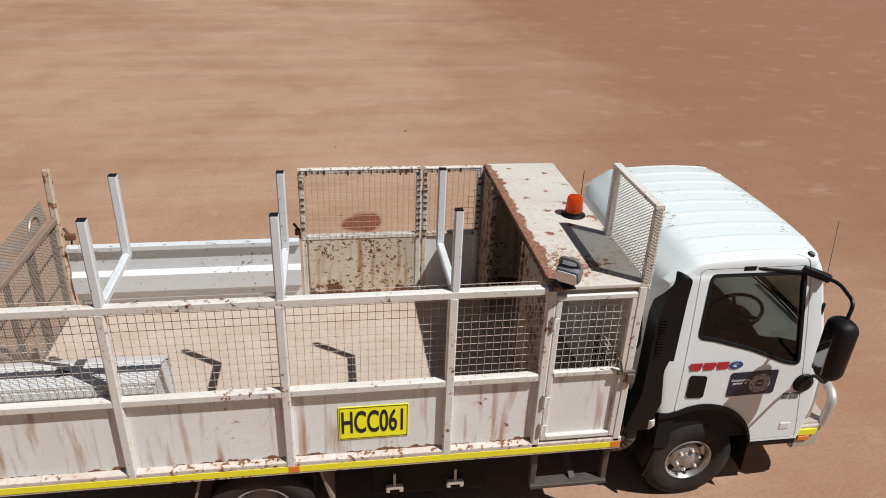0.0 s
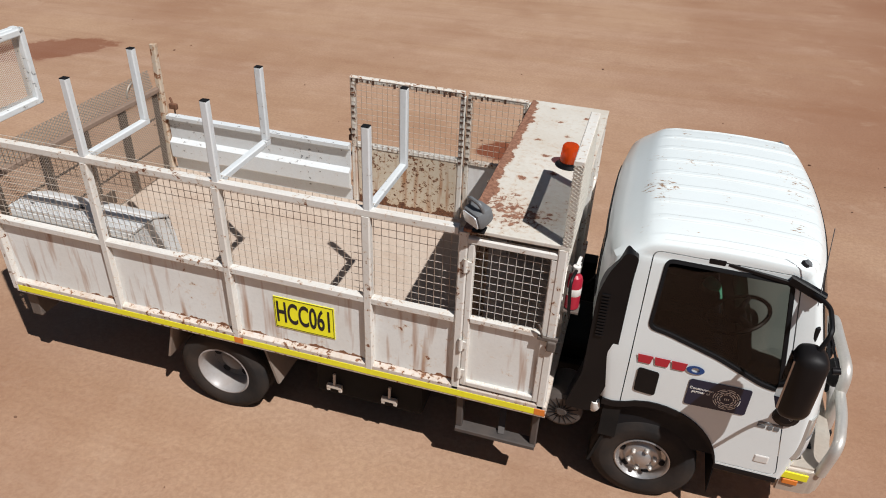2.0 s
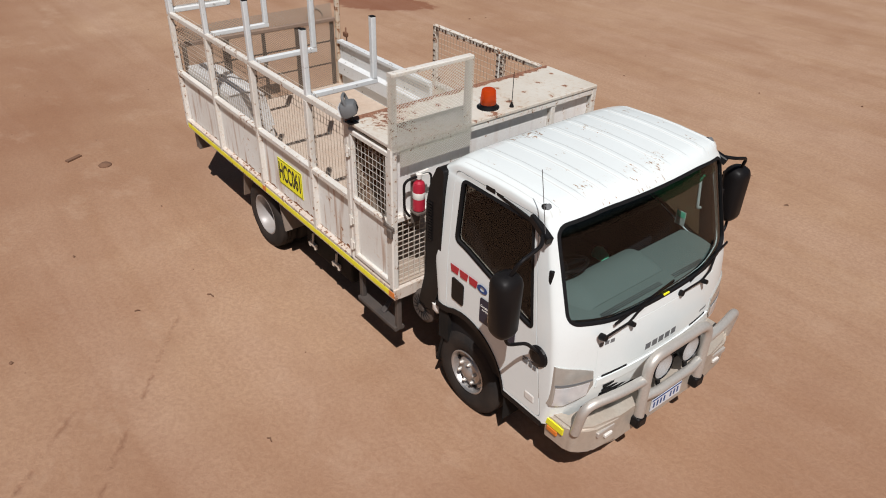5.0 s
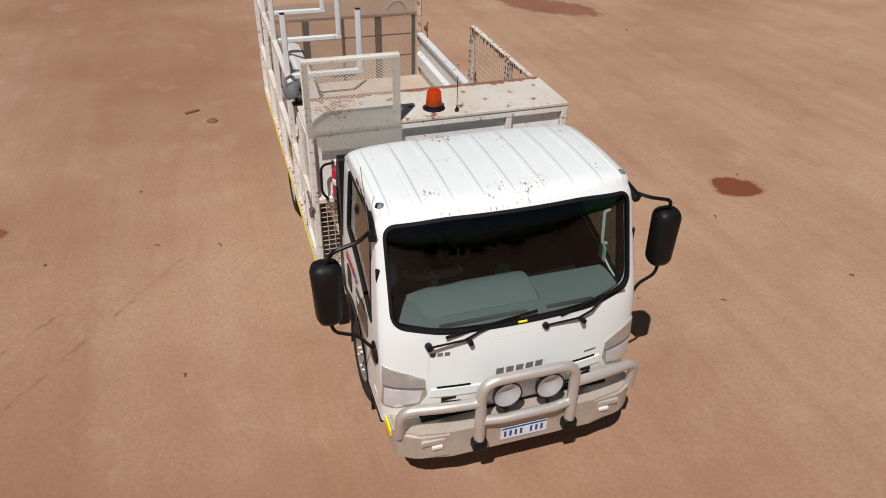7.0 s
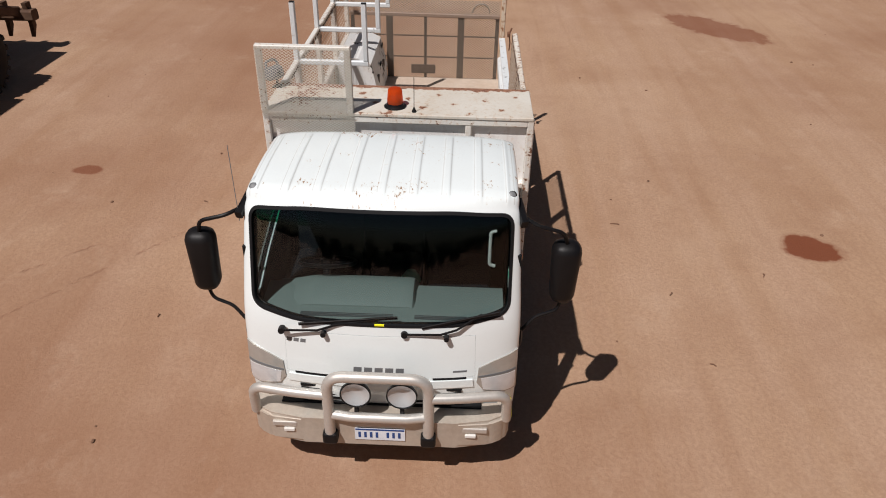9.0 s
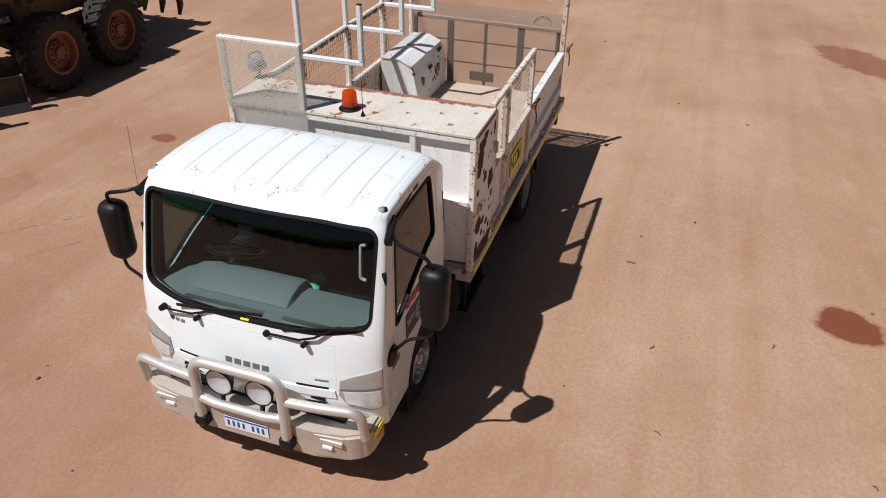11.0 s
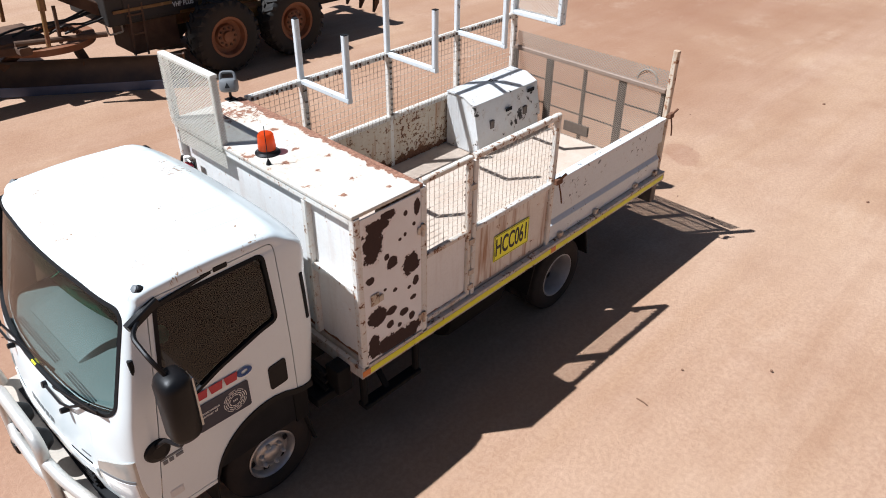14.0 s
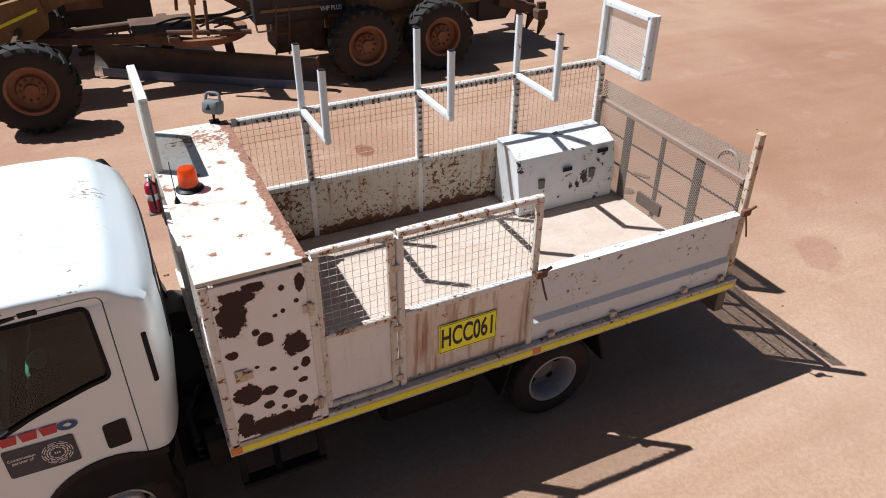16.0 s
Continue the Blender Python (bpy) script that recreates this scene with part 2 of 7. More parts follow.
M_darkmesh = plain("weathered_steel_mesh", (0.31, 0.25, 0.20), 0.65, 0.3, 0.6, 70)
M_darksteel = plain("weathered_steel", (0.16, 0.13, 0.11), 0.65, 0.2, 0.6, 20)
M_black = plain("black_plastic", (0.006, 0.006, 0.007), 0.42, 0.0, 0.3, 60, 0.015)
M_rubber = plain("tyre_rubber", (0.020, 0.019, 0.019), 0.8, 0.0, 0.4, 40, 0.10)
M_gasket = plain("black_rubber", (0.009, 0.009, 0.010), 0.65, 0.0, 0.2)
M_chassis = plain("black_chassis_paint", (0.009, 0.009, 0.009), 0.8, 0.0, 0.3, 20, 0.03)
M_silver = plain("bullbar_alloy", (0.62, 0.60, 0.56), 0.42, 0.5, 0.3, 50, 0.25)
M_bumper = plain("bumper_alloy", (0.55, 0.50, 0.43), 0.5, 0.35, 0.35, 30, 0.45)
M_rim = plain("white_rim_paint", (0.36, 0.35, 0.345), 0.4, 0.1, 0.35, 25, 0.3)
M_chrome = plain("steel_wheel_trim", (0.50, 0.49, 0.48), 0.36, 0.7, 0.45, 25, 0.25)
M_yellow = plain("yellow_reflective_tape", (0.92, 0.85, 0.02), 0.4, 0.0, 0.2, 25, 0.12)
M_signy = plain("yellow_sign", (0.97, 0.92, 0.02), 0.4, 0.0, 0.04, 25)
M_ink = plain("black_ink", (0.012, 0.012, 0.014), 0.5, 0.0, 0.1)
M_orange = plain("orange_reflector", (0.75, 0.22, 0.03), 0.35, 0.0, 0.2)
M_red = plain("red_extinguisher_paint", (0.40, 0.018, 0.04), 0.3, 0.0, 0.2)
M_paper = plain("white_label", (0.72, 0.70, 0.66), 0.5, 0.0, 0.15)
M_logored = plain("red_decal", (0.45, 0.02, 0.035), 0.4, 0.0, 0.1)
M_logoblue = plain("blue_decal", (0.012, 0.06, 0.22), 0.4, 0.0, 0.1)
M_navy = plain("navy_decal", (0.012, 0.016, 0.04), 0.35, 0.0, 0.1)
M_dash = plain("grey_green_dash_plastic", (0.225, 0.26, 0.245), 0.6, 0.0, 0.15, 80)
M_trim = plain("dark_cab_trim", (0.012, 0.012, 0.014), 0.7, 0.0, 0.2)
M_seat = plain("dark_seat_cloth", (0.014, 0.015, 0.019), 0.9, 0.0, 0.3, 90)
M_lampgrey = plain("grey_lamp_housing", (0.15, 0.155, 0.16), 0.5, 0.0, 0.2)
M_reflector = plain("lamp_reflector", (0.75, 0.76, 0.78), 0.18, 0.9, 0.1, 12)
M_floor = plain("dusty_deck_plate", (0.55, 0.45, 0.365), 0.8, 0.05, 0.35, 14, 0.4)
M_green = plain("green_plastic", (0.22, 0.86, 0.56), 0.4, 0.0, 0.1)
M_wsglass = glass_mat("windscreen_glass", (0.60, 0.68, 0.68))
M_sideglass = glass_mat("tinted_side_glass", (0.54, 0.52, 0.49))
M_band = glass_mat("green_shade_band", (0.10, 0.52, 0.38))
M_lens = glass_mat("clear_lens", (0.85, 0.85, 0.84))


def amber():
    """Coloured beacon plastic: deep red in front light, orange where the sun shines through."""
    m, nt, b = material("red_orange_lens", 0.10)
    b.inputs["Base Color"].default_value = (0.66, 0.085, 0.014, 1)
    b.inputs["Coat Weight"].default_value = 0.5
    tl = nt.nodes.new("ShaderNodeBsdfTranslucent")
    tl.inputs[0].default_value = (1.0, 0.27, 0.045, 1)
    mx = nt.nodes.new("ShaderNodeMixShader")
    mx.inputs[0].default_value = 0.5
    clear = nt.nodes.new("ShaderNodeBsdfTransparent")
    clear.inputs[0].default_value = (1.0, 0.32, 0.06, 1)
    see = nt.nodes.new("ShaderNodeMixShader")
    see.inputs[0].default_value = 0.3
    nt.links.new(b.outputs[0], mx.inputs[1])
    nt.links.new(tl.outputs[0], mx.inputs[2])
    nt.links.new(mx.outputs[0], see.inputs[1])
    nt.links.new(clear.outputs[0], see.inputs[2])
    nt.links.new(see.outputs[0], nt.nodes["Material Output"].inputs[0])
    return m


M_amber = amber()
for m in (M_black, M_rubber, M_gasket, M_chassis, M_trim, M_seat):
    m.node_tree.nodes["Principled BSDF"].inputs["Specular IOR Level"].default_value = 0.2


# ---- mesh helpers ----
def part(name, bm, mat, parent=None, label="", smooth=False, recalc=True):
    if recalc:
        bmesh.ops.recalc_face_normals(bm, faces=bm.faces)
    me = bpy.data.meshes.new(name)
    bm.to_mesh(me)
    bm.free()
    me.materials.append(mat)
    if smooth:
        me.shade_smooth()
        me.set_sharp_from_angle(angle=radians(35))
    ob = new(name, me)
    if parent:
        ob.parent = parent
    if label:
        ob["label"] = label
    return ob


def pieces(name, bm, mat, parent, label="", smooth=False):
    """Each loose island of the bmesh becomes a part of its own."""
    bm.verts.ensure_lookup_table()
    seen, out = set(), []
    for v in bm.verts:
        if v in seen:
            continue
        stack, isle = [v], []
        seen.add(v)
        while stack:
            a = stack.pop()
            isle.append(a)
            for e in a.link_edges:
                o = e.other_vert(a)
                if o not in seen:
                    seen.add(o)
                    stack.append(o)
        nb = bmesh.new()
        at = {a: nb.verts.new(a.co) for a in isle}
        for f in {f for a in isle for f in a.link_faces}:
            nb.faces.new([at[a] for a in f.verts])
        out.append(part(name, nb, mat, parent, label, smooth))
    bm.free()
    return out


def thing(name, label, category, m=None, group="", kind=""):
    ob = tagged(new(name), label, category, group, kind)
    ob.matrix_basis = m if m else Matrix()
    return ob


def box(bm, x0, x1, y0, y1, z0, z1, bev=0.0):
    vs = [bm.verts.new(p) for p in ((x0, y0, z0), (x1, y0, z0), (x1, y1, z0), (x0, y1, z0), (x0, y0, z1), (x1, y0, z1), (x1, y1, z1), (x0, y1, z1))]
    fs = [bm.faces.new([vs[i] for i in f]) for f in ((3, 2, 1, 0), (4, 5, 6, 7), (0, 1, 5, 4), (1, 2, 6, 5), (2, 3, 7, 6), (3, 0, 4, 7))]
    if bev:
        es = list({e for f in fs for e in f.edges})
        bmesh.ops.bevel(bm, geom=es, offset=bev, segments=2, profile=0.5, affect="EDGES")
    return bm


def bar(bm, p, q, w, h=None, up=(0, 0, 1), c=0.16):
    """A square tube from p to q with chamfered edges."""
    h = w if h is None else h
    p, q = Vector(p), Vector(q)
    d = (q - p).normalized()
    u = Vector(up)
    if abs(d.dot(u)) > 0.95:
        u = Vector((1, 0, 0))
    s = d.cross(u).normalized()
    u = s.cross(d)
    k = min(w, h) * c
    sec = [(-w / 2 + k, -h / 2), (w / 2 - k, -h / 2), (w / 2, -h / 2 + k), (w / 2, h / 2 - k), (w / 2 - k, h / 2), (-w / 2 + k, h / 2), (-w / 2, h / 2 - k), (-w / 2, -h / 2 + k)]
    a = [bm.verts.new(p + s * x + u * y) for x, y in sec]
    b = [bm.verts.new(q + s * x + u * y) for x, y in sec]
    for i in range(8):
        j = (i + 1) % 8
        bm.faces.new((a[i], a[j], b[j], b[i]))
    bm.faces.new(a[::-1])
    bm.faces.new(b)
    return bm


def wire(bm, p, q, r, n=4):
    p, q = Vector(p), Vector(q)
    d = (q - p).normalized()
    s = d.orthogonal().normalized()
    u = d.cross(s)
    ring = [(s * math.cos(2 * math.pi * i / n) + u * math.sin(2 * math.pi * i / n)) * r for i in range(n)]
    a = [bm.verts.new(p + o) for o in ring]
    b = [bm.verts.new(q + o) for o in ring]
    for i in range(n):
        j = (i + 1) % n
        bm.faces.new((a[i], a[j], b[j], b[i]))
    bm.faces.new(a[::-1])
    bm.faces.new(b)


def pipe(bm, pts, r, n=12, closed=False):
    pts = [Vector(p) for p in pts]
    k = len(pts)
    rings = []
    prev = None
    for i, p in enumerate(pts):
        if closed:
            d = pts[(i + 1) % k] - pts[i - 1]
        else:
            d = pts[min(i + 1, k - 1)] - pts[max(i - 1, 0)]
        d.normalize()
        s = d.orthogonal().normalized() if prev is None else (prev - d * prev.dot(d)).normalized()
        prev = s
        u = d.cross(s)
        rings.append([bm.verts.new(p + (s * math.cos(2 * math.pi * j / n) + u * math.sin(2 * math.pi * j / n)) * r) for j in range(n)])
    for i in range(k if closed else k - 1):
        a, b = rings[i], rings[(i + 1) % k]
        for j in range(n):
            bm.faces.new((a[j], a[(j + 1) % n], b[(j + 1) % n], b[j]))
    if not closed:
        bm.faces.new(rings[0][::-1])
        bm.faces.new(rings[-1])
    return bm


def rounded(pts, r, n=5):
    """A polyline with its inner corners rounded."""
    pts = [Vector(p) for p in pts]
    out = [pts[0]]
    for a, b, c in zip(pts, pts[1:], pts[2:]):
        da, dc = (a - b), (c - b)
        k = min(r, da.length * 0.49, dc.length * 0.49)
        s, e = b + da.normalized() * k, b + dc.normalized() * k
        for i in range(n + 1):
            t = i / n
            out.append(s * (1 - t) ** 2 + b * 2 * t * (1 - t) + e * t * t)
    out.append(pts[-1])
    return out


def lathe(bm, prof, origin, ax, n=32):
    """Turns the profile [(radius, along)] about the axis ax through origin."""
    o, d = Vector(origin), Vector(ax).normalized()
    s = d.orthogonal().normalized()
    u = d.cross(s)
    rings = []
    for r, h in prof:
        if r < 1e-6:
            rings.append([bm.verts.new(o + d * h)])
        else:
            rings.append([bm.verts.new(o + d * h + (s * math.cos(2 * math.pi * j / n) + u * math.sin(2 * math.pi * j / n)) * r) for j in range(n)])
    for a, b in zip(rings, rings[1:]):
        for j in range(n):
            k = (j + 1) % n
            if len(a) == 1 and len(b) == 1:
                continue
            if len(a) == 1:
                bm.faces.new((a[0], b[j], b[k]))
            elif len(b) == 1:
                bm.faces.new((a[j], a[k], b[0]))
            else:
                bm.faces.new((a[j], a[k], b[k], b[j]))
    return bm


def prism(bm, pts, off):
    """A closed loop of points, extruded by the vector off."""
    a = [bm.verts.new(p) for p in pts]
    b = [bm.verts.new(Vector(p) + Vector(off)) for p in pts]
    n = len(a)
    bm.faces.new(a[::-1])
    bm.faces.new(b)
    for i in range(n):
        j = (i + 1) % n
        bm.faces.new((a[i], a[j], b[j], b[i]))
    return bm


def round_loop(pts, r, n=5):
    """A closed 2D loop with rounded corners."""
    out = []
    k = len(pts)
    for i in range(k):
        a, b, c = (Vector(pts[(i + j) % k]) for j in (-1, 0, 1))
        da, dc = a - b, c - b
        q = min(r, da.length * 0.45, dc.length * 0.45)
        s, e = b + da.normalized() * q, b + dc.normalized() * q
        for j in range(n + 1):
            t = j / n
            out.append(tuple(s * (1 - t) ** 2 + b * 2 * t * (1 - t) + e * t * t))
    return out


def grow(loop, d):
    """A 2D loop offset outwards by d."""
    k = len(loop)
    area = sum(loop[i][0] * loop[(i + 1) % k][1] - loop[(i + 1) % k][0] * loop[i][1] for i in range(k))
    sgn = 1 if area > 0 else -1
    out = []
    for i in range(k):
        a, b = Vector(loop[i - 1]), Vector(loop[(i + 1) % k])
        t = (b - a)
        t.normalize()
        out.append((loop[i][0] + t.y * d * sgn, loop[i][1] - t.x * d * sgn))
    return out


def carve(a, b, op):
    """The boolean of two bmeshes, which it uses up."""
    obs = []
    for bm in (a, b):
        me = bpy.data.meshes.new("tmp")
        bm.to_mesh(me)
        bm.free()
        obs.append(new("tmp", me))
    md = obs[0].modifiers.new("cut", "BOOLEAN")
    md.operation, md.object, md.solver = op, obs[1], "EXACT"
    dg = bpy.context.evaluated_depsgraph_get()
    res = bpy.data.meshes.new_from_object(obs[0].evaluated_get(dg))
    out = bmesh.new()
    out.from_mesh(res)
    for o in obs:
        me = o.data
        bpy.data.objects.remove(o)
        bpy.data.meshes.remove(me)
    bpy.data.meshes.remove(res)
    return out


def text_mesh(name, words, size, m, mat, parent, width=None, depth=0.0015):
    cu = bpy.data.curves.new("tmp", "FONT")
    cu.body = words
    cu.size = size
    cu.align_x, cu.align_y = "CENTER", "CENTER"
    cu.extrude = depth
    cu.offset = 0.016 * size
    o = new("tmp", cu)
    dg = bpy.context.evaluated_depsgraph_get()
    me = bpy.data.meshes.new_from_object(o.evaluated_get(dg))
    bpy.data.objects.remove(o)
    xs = [v.co.x for v in me.vertices]
    if width:
        k = width / (max(xs) - min(xs))
        me.transform(Matrix.Diagonal((k, 1, 1, 1)))
    me.transform(m)
    me.materials.clear()
    me.materials.append(mat)
    ob = new(name, me)
    ob.parent = parent
    return ob


def grid_wires(bm, o, U, V, w, h, pu, pv, r):
    """Welded wire mesh: a w x h field from o along U and V."""
    o, U, V = Vector(o), Vector(U), Vector(V)
    nu, nv = max(1, round(w / pu)), max(1, round(h / pv))
    nrm = U.cross(V) * r
    for i in range(nu + 1):
        a = o + U * (w * i / nu) + nrm
        wire(bm, a, a + V * h, r)
    for j in range(nv + 1):
        a = o + V * (h * j / nv) - nrm
        wire(bm, a, a + U * w, r)


def diamonds(bm, o, U, V, w, h, pu, pv, r):
    """Expanded metal: two families of slanted strands, clipped to a w x h field."""
    o, U, V = Vector(o), Vector(U), Vector(V)
    k = pv / pu
    for s in (1, -1):
        n = int((w + h / k) / pu) + 2
        for i in range(-n, n + 1):
            u0 = i * pu if s > 0 else i * pu
            pts = []
            t0, t1 = 0.0, h
            # u = u0 + s * v / k, kept within 0..w
            lo, hi = sorted(((0 - u0) * s * k, (w - u0) * s * k))
            a, b = max(t0, lo), min(t1, hi)
            if b - a > 0.004:
                wire(bm, o + U * (u0 + s * a / k) + V * a, o + U * (u0 + s * b / k) + V * b, r)


# ---- ground ----
def ground_material():
    m, nt, b = material("red_dirt", 0.72)
    b.inputs["Specular IOR Level"].default_value = 0.4
    v = coords(nt)
    xyz = axis(nt)
    tone = noise_tex(nt, v, 0.22, 5, 0.55)
    mid = noise_tex(nt, v, 1.3, 6, 0.6)
    fine = noise_tex(nt, v, 24, 6, 0.7)
    grit = noise_tex(nt, v, 160, 3, 0.6)
    # wheel tracks sweep along the yard
    lanes = noise_tex(nt, coords(nt, (0.06, 1.0, 1.0)), 1.1, 5, 0.55, 0.6)
    lanes2 = noise_tex(nt, coords(nt, (0.16, 2.6, 1.0)), 1.6, 6, 0.6, 0.4)
    col = mix(nt, ramp(nt, tone, [(0.32, 0.0), (0.68, 1.0)]), (0.365, 0.216, 0.130), (0.45, 0.288, 0.182))
    col = mix(nt, ramp(nt, lanes, [(0.42, 0.0), (0.66, 0.55)]), col, (0.48, 0.32, 0.225))
    col = mix(nt, ramp(nt, lanes2, [(0.5, 0.0), (0.75, 0.35)]), col, (0.30, 0.16, 0.092))
    col = mix(nt, ramp(nt, mid, [(0.52, 0.0), (0.8, 0.4)]), col, (0.50, 0.33, 0.23))
    col = mix(nt, ramp(nt, fine, [(0.40, 0.32), (0.60, 0.0)]), col, (0.22, 0.11, 0.066))
    # the yard is redder on the side away from the wheel lane, paler along it
    lane = calc(nt, "MULTIPLY", calc(nt, "MINIMUM", calc(nt, "ABSOLUTE", calc(nt, "SUBTRACT", xyz[1], 3.0)), 5.0), -0.06)
    band = calc(nt, "MAXIMUM", calc(nt, "SUBTRACT", 1.0, calc(nt, "DIVIDE", calc(nt, "ABSOLUTE", calc(nt, "ADD", xyz[1], 3.4)), 4.4)), 0.0)
    macro = calc(nt, "ADD", calc(nt, "ADD", lane, 0.45), calc(nt, "MULTIPLY", calc(nt, "SUBTRACT", tone, 0.5), 1.8))
    macro = calc(nt, "SUBTRACT", macro, calc(nt, "MULTIPLY", band, 0.6))
    macro = calc(nt, "SUBTRACT", macro, calc(nt, "MULTIPLY", calc(nt, "MAXIMUM", calc(nt, "SUBTRACT", xyz[0], 1.5), 0.0), 0.205))
    macro = calc(nt, "SUBTRACT", macro, calc(nt, "MULTIPLY", calc(nt, "MINIMUM", calc(nt, "MAXIMUM", calc(nt, "SUBTRACT", -3.0, xyz[0]), 0.0), 7.0), 0.05))
    col = mix(nt, ramp(nt, calc(nt, "MULTIPLY_ADD", macro, -0.5, 0.35), [(0.3, 0.0), (0.9, 0.85)]), col, (0.25, 0.112, 0.058))
    col = mix(nt, ramp(nt, calc(nt, "MULTIPLY_ADD", macro, 0.5, 0.3), [(0.5, 0.0), (1.0, 0.6)]), col, (0.54, 0.395, 0.29))
    blot = noise_tex(nt, v, 0.75, 7, 0.68)
    col = mix(nt, ramp(nt, blot, [(0.48, 0.0), (0.70, 0.38)]), col, (0.27, 0.138, 0.078))
    pale = noise_tex(nt, coords(nt, (1, 1.4, 1)), 0.9, 9, 0.74, 0.3)
    col = mix(nt, ramp(nt, pale, [(0.55, 0.0), (0.72, 0.34)]), col, (0.52, 0.37, 0.265))
    # damp stains: centre x, y, half sizes, turn, strength
    wob = calc(nt, "MULTIPLY", calc(nt, "SUBTRACT", noise_tex(nt, v, 3.2, 4, 0.6), 0.5), 0.9)
    stains = ((0.28, 4.67, 0.34, 0.28, 70, 0.95), (-9.06, 6.13, 1.38, 0.62, 38, 0.66), (-1.11, -4.53, 0.20, 0.14, 80, 0.74), (-5.0, 0.23, 0.40, 0.24, 45, 0.25), (0.98, -5.4, 0.5, 0.3, 10, 0.25))
    for x, y, a, c, turn, k in stains:
        ca, sa = math.cos(radians(turn)), math.sin(radians(turn))
        dx, dy = calc(nt, "SUBTRACT", xyz[0], x), calc(nt, "SUBTRACT", xyz[1], y)
        p = calc(nt, "DIVIDE", calc(nt, "ADD", calc(nt, "MULTIPLY", dx, ca), calc(nt, "MULTIPLY", dy, sa)), a)
        q = calc(nt, "DIVIDE", calc(nt, "SUBTRACT", calc(nt, "MULTIPLY", dy, ca), calc(nt, "MULTIPLY", dx, sa)), c)
        d = calc(nt, "SQRT", calc(nt, "ADD", calc(nt, "MULTIPLY", p, p), calc(nt, "MULTIPLY", q, q)))
        d = calc(nt, "MULTIPLY", calc(nt, "ADD", d, wob), 0.7)
        col = mix(nt, ramp(nt, d, [(0.62, k), (0.70, k * 0.3), (0.82, 0.0)]), col, (0.17, 0.043, 0.015))
    # two narrow tyre-edge marks beside the truck: from x, y to x, y
    crumble = calc(nt, "MULTIPLY", calc(nt, "SUBTRACT", noise_tex(nt, v, 9, 4, 0.6), 0.5), 0.10)
    groove = None
    for x0, y0, x1, y1 in ((2.0, -4.75, 0.5, -3.35), (2.2, -4.0, -0.06, -2.37)):
        ln = math.hypot(x1 - x0, y1 - y0)
        ux, uy = (x1 - x0) / ln, (y1 - y0) / ln
        dx, dy = calc(nt, "SUBTRACT", xyz[0], x0), calc(nt, "SUBTRACT", xyz[1], y0)
        along = calc(nt, "ADD", calc(nt, "MULTIPLY", dx, ux), calc(nt, "MULTIPLY", dy, uy))
        off = calc(nt, "ABSOLUTE", calc(nt, "ADD", calc(nt, "SUBTRACT", calc(nt, "MULTIPLY", dy, ux), calc(nt, "MULTIPLY", dx, uy)), crumble))
        inside = calc(nt, "MULTIPLY", calc(nt, "GREATER_THAN", along, 0.0), calc(nt, "LESS_THAN", along, ln))
        g = calc(nt, "MULTIPLY", ramp(nt, off, [(0.0, 1.0), (0.035, 0.0)]), inside)
        groove = g if groove is None else calc(nt, "MAXIMUM", groove, g)
    broken = calc(nt, "MULTIPLY", groove, ramp(nt, noise_tex(nt, v, 4, 4, 0.6), [(0.45, 0.0), (0.6, 1.0)]))
    col = mix(nt, calc(nt, "MULTIPLY", broken, 0.55), col, (0.20, 0.09, 0.05))
    nt.links.new(col, b.inputs["Base Color"])
    h = calc(nt, "ADD", calc(nt, "MULTIPLY", fine, 0.6), calc(nt, "ADD", calc(nt, "MULTIPLY", grit, 0.25), calc(nt, "MULTIPLY", mid, 1.2)))
    bump(nt, b, calc(nt, "SUBTRACT", h, calc(nt, "MULTIPLY", broken, 0.8)), 0.42, 0.03)
    return m


M_ground = ground_material()


def build_ground():
    """One sheet to the horizon, finer and gently uneven near the truck."""
    bm = bmesh.new()
    steps = [-1500, -600, -250, -100, -50, -30]
    s = steps + [-20 + 0.5 * i for i in range(81)] + [-k for k in reversed(steps)]
    rows = []
    for y in s:
        row = []
        for x in s:
            near = max(0.0, 1.0 - max(abs(x), abs(y)) / 24)
            flat = min(1.0, max(0.0, (max(abs(x) - 4.3, abs(y) - 1.6)) / 2.0))
            z = 0.028 * noise.noise((x * 0.35, y * 0.35, 3.1)) * near * flat
            row.append(bm.verts.new((x, y, z)))
        rows.append(row)
    for a, c in zip(rows, rows[1:]):
        for i in range(len(s) - 1):
            bm.faces.new((a[i], a[i + 1], c[i + 1], c[i]))
    g = part("ground", bm, M_ground, smooth=True)
    tagged(g, "bare red-brown dirt yard with tyre marks and damp stains", "ground", kind="structure")


build_ground()

# ---- the truck ----
truck = thing("truck", "white cab tray truck with rust-chipped mesh-sided steel tray", "truck", RAKE)
YC = 0.015  # the cab's middle


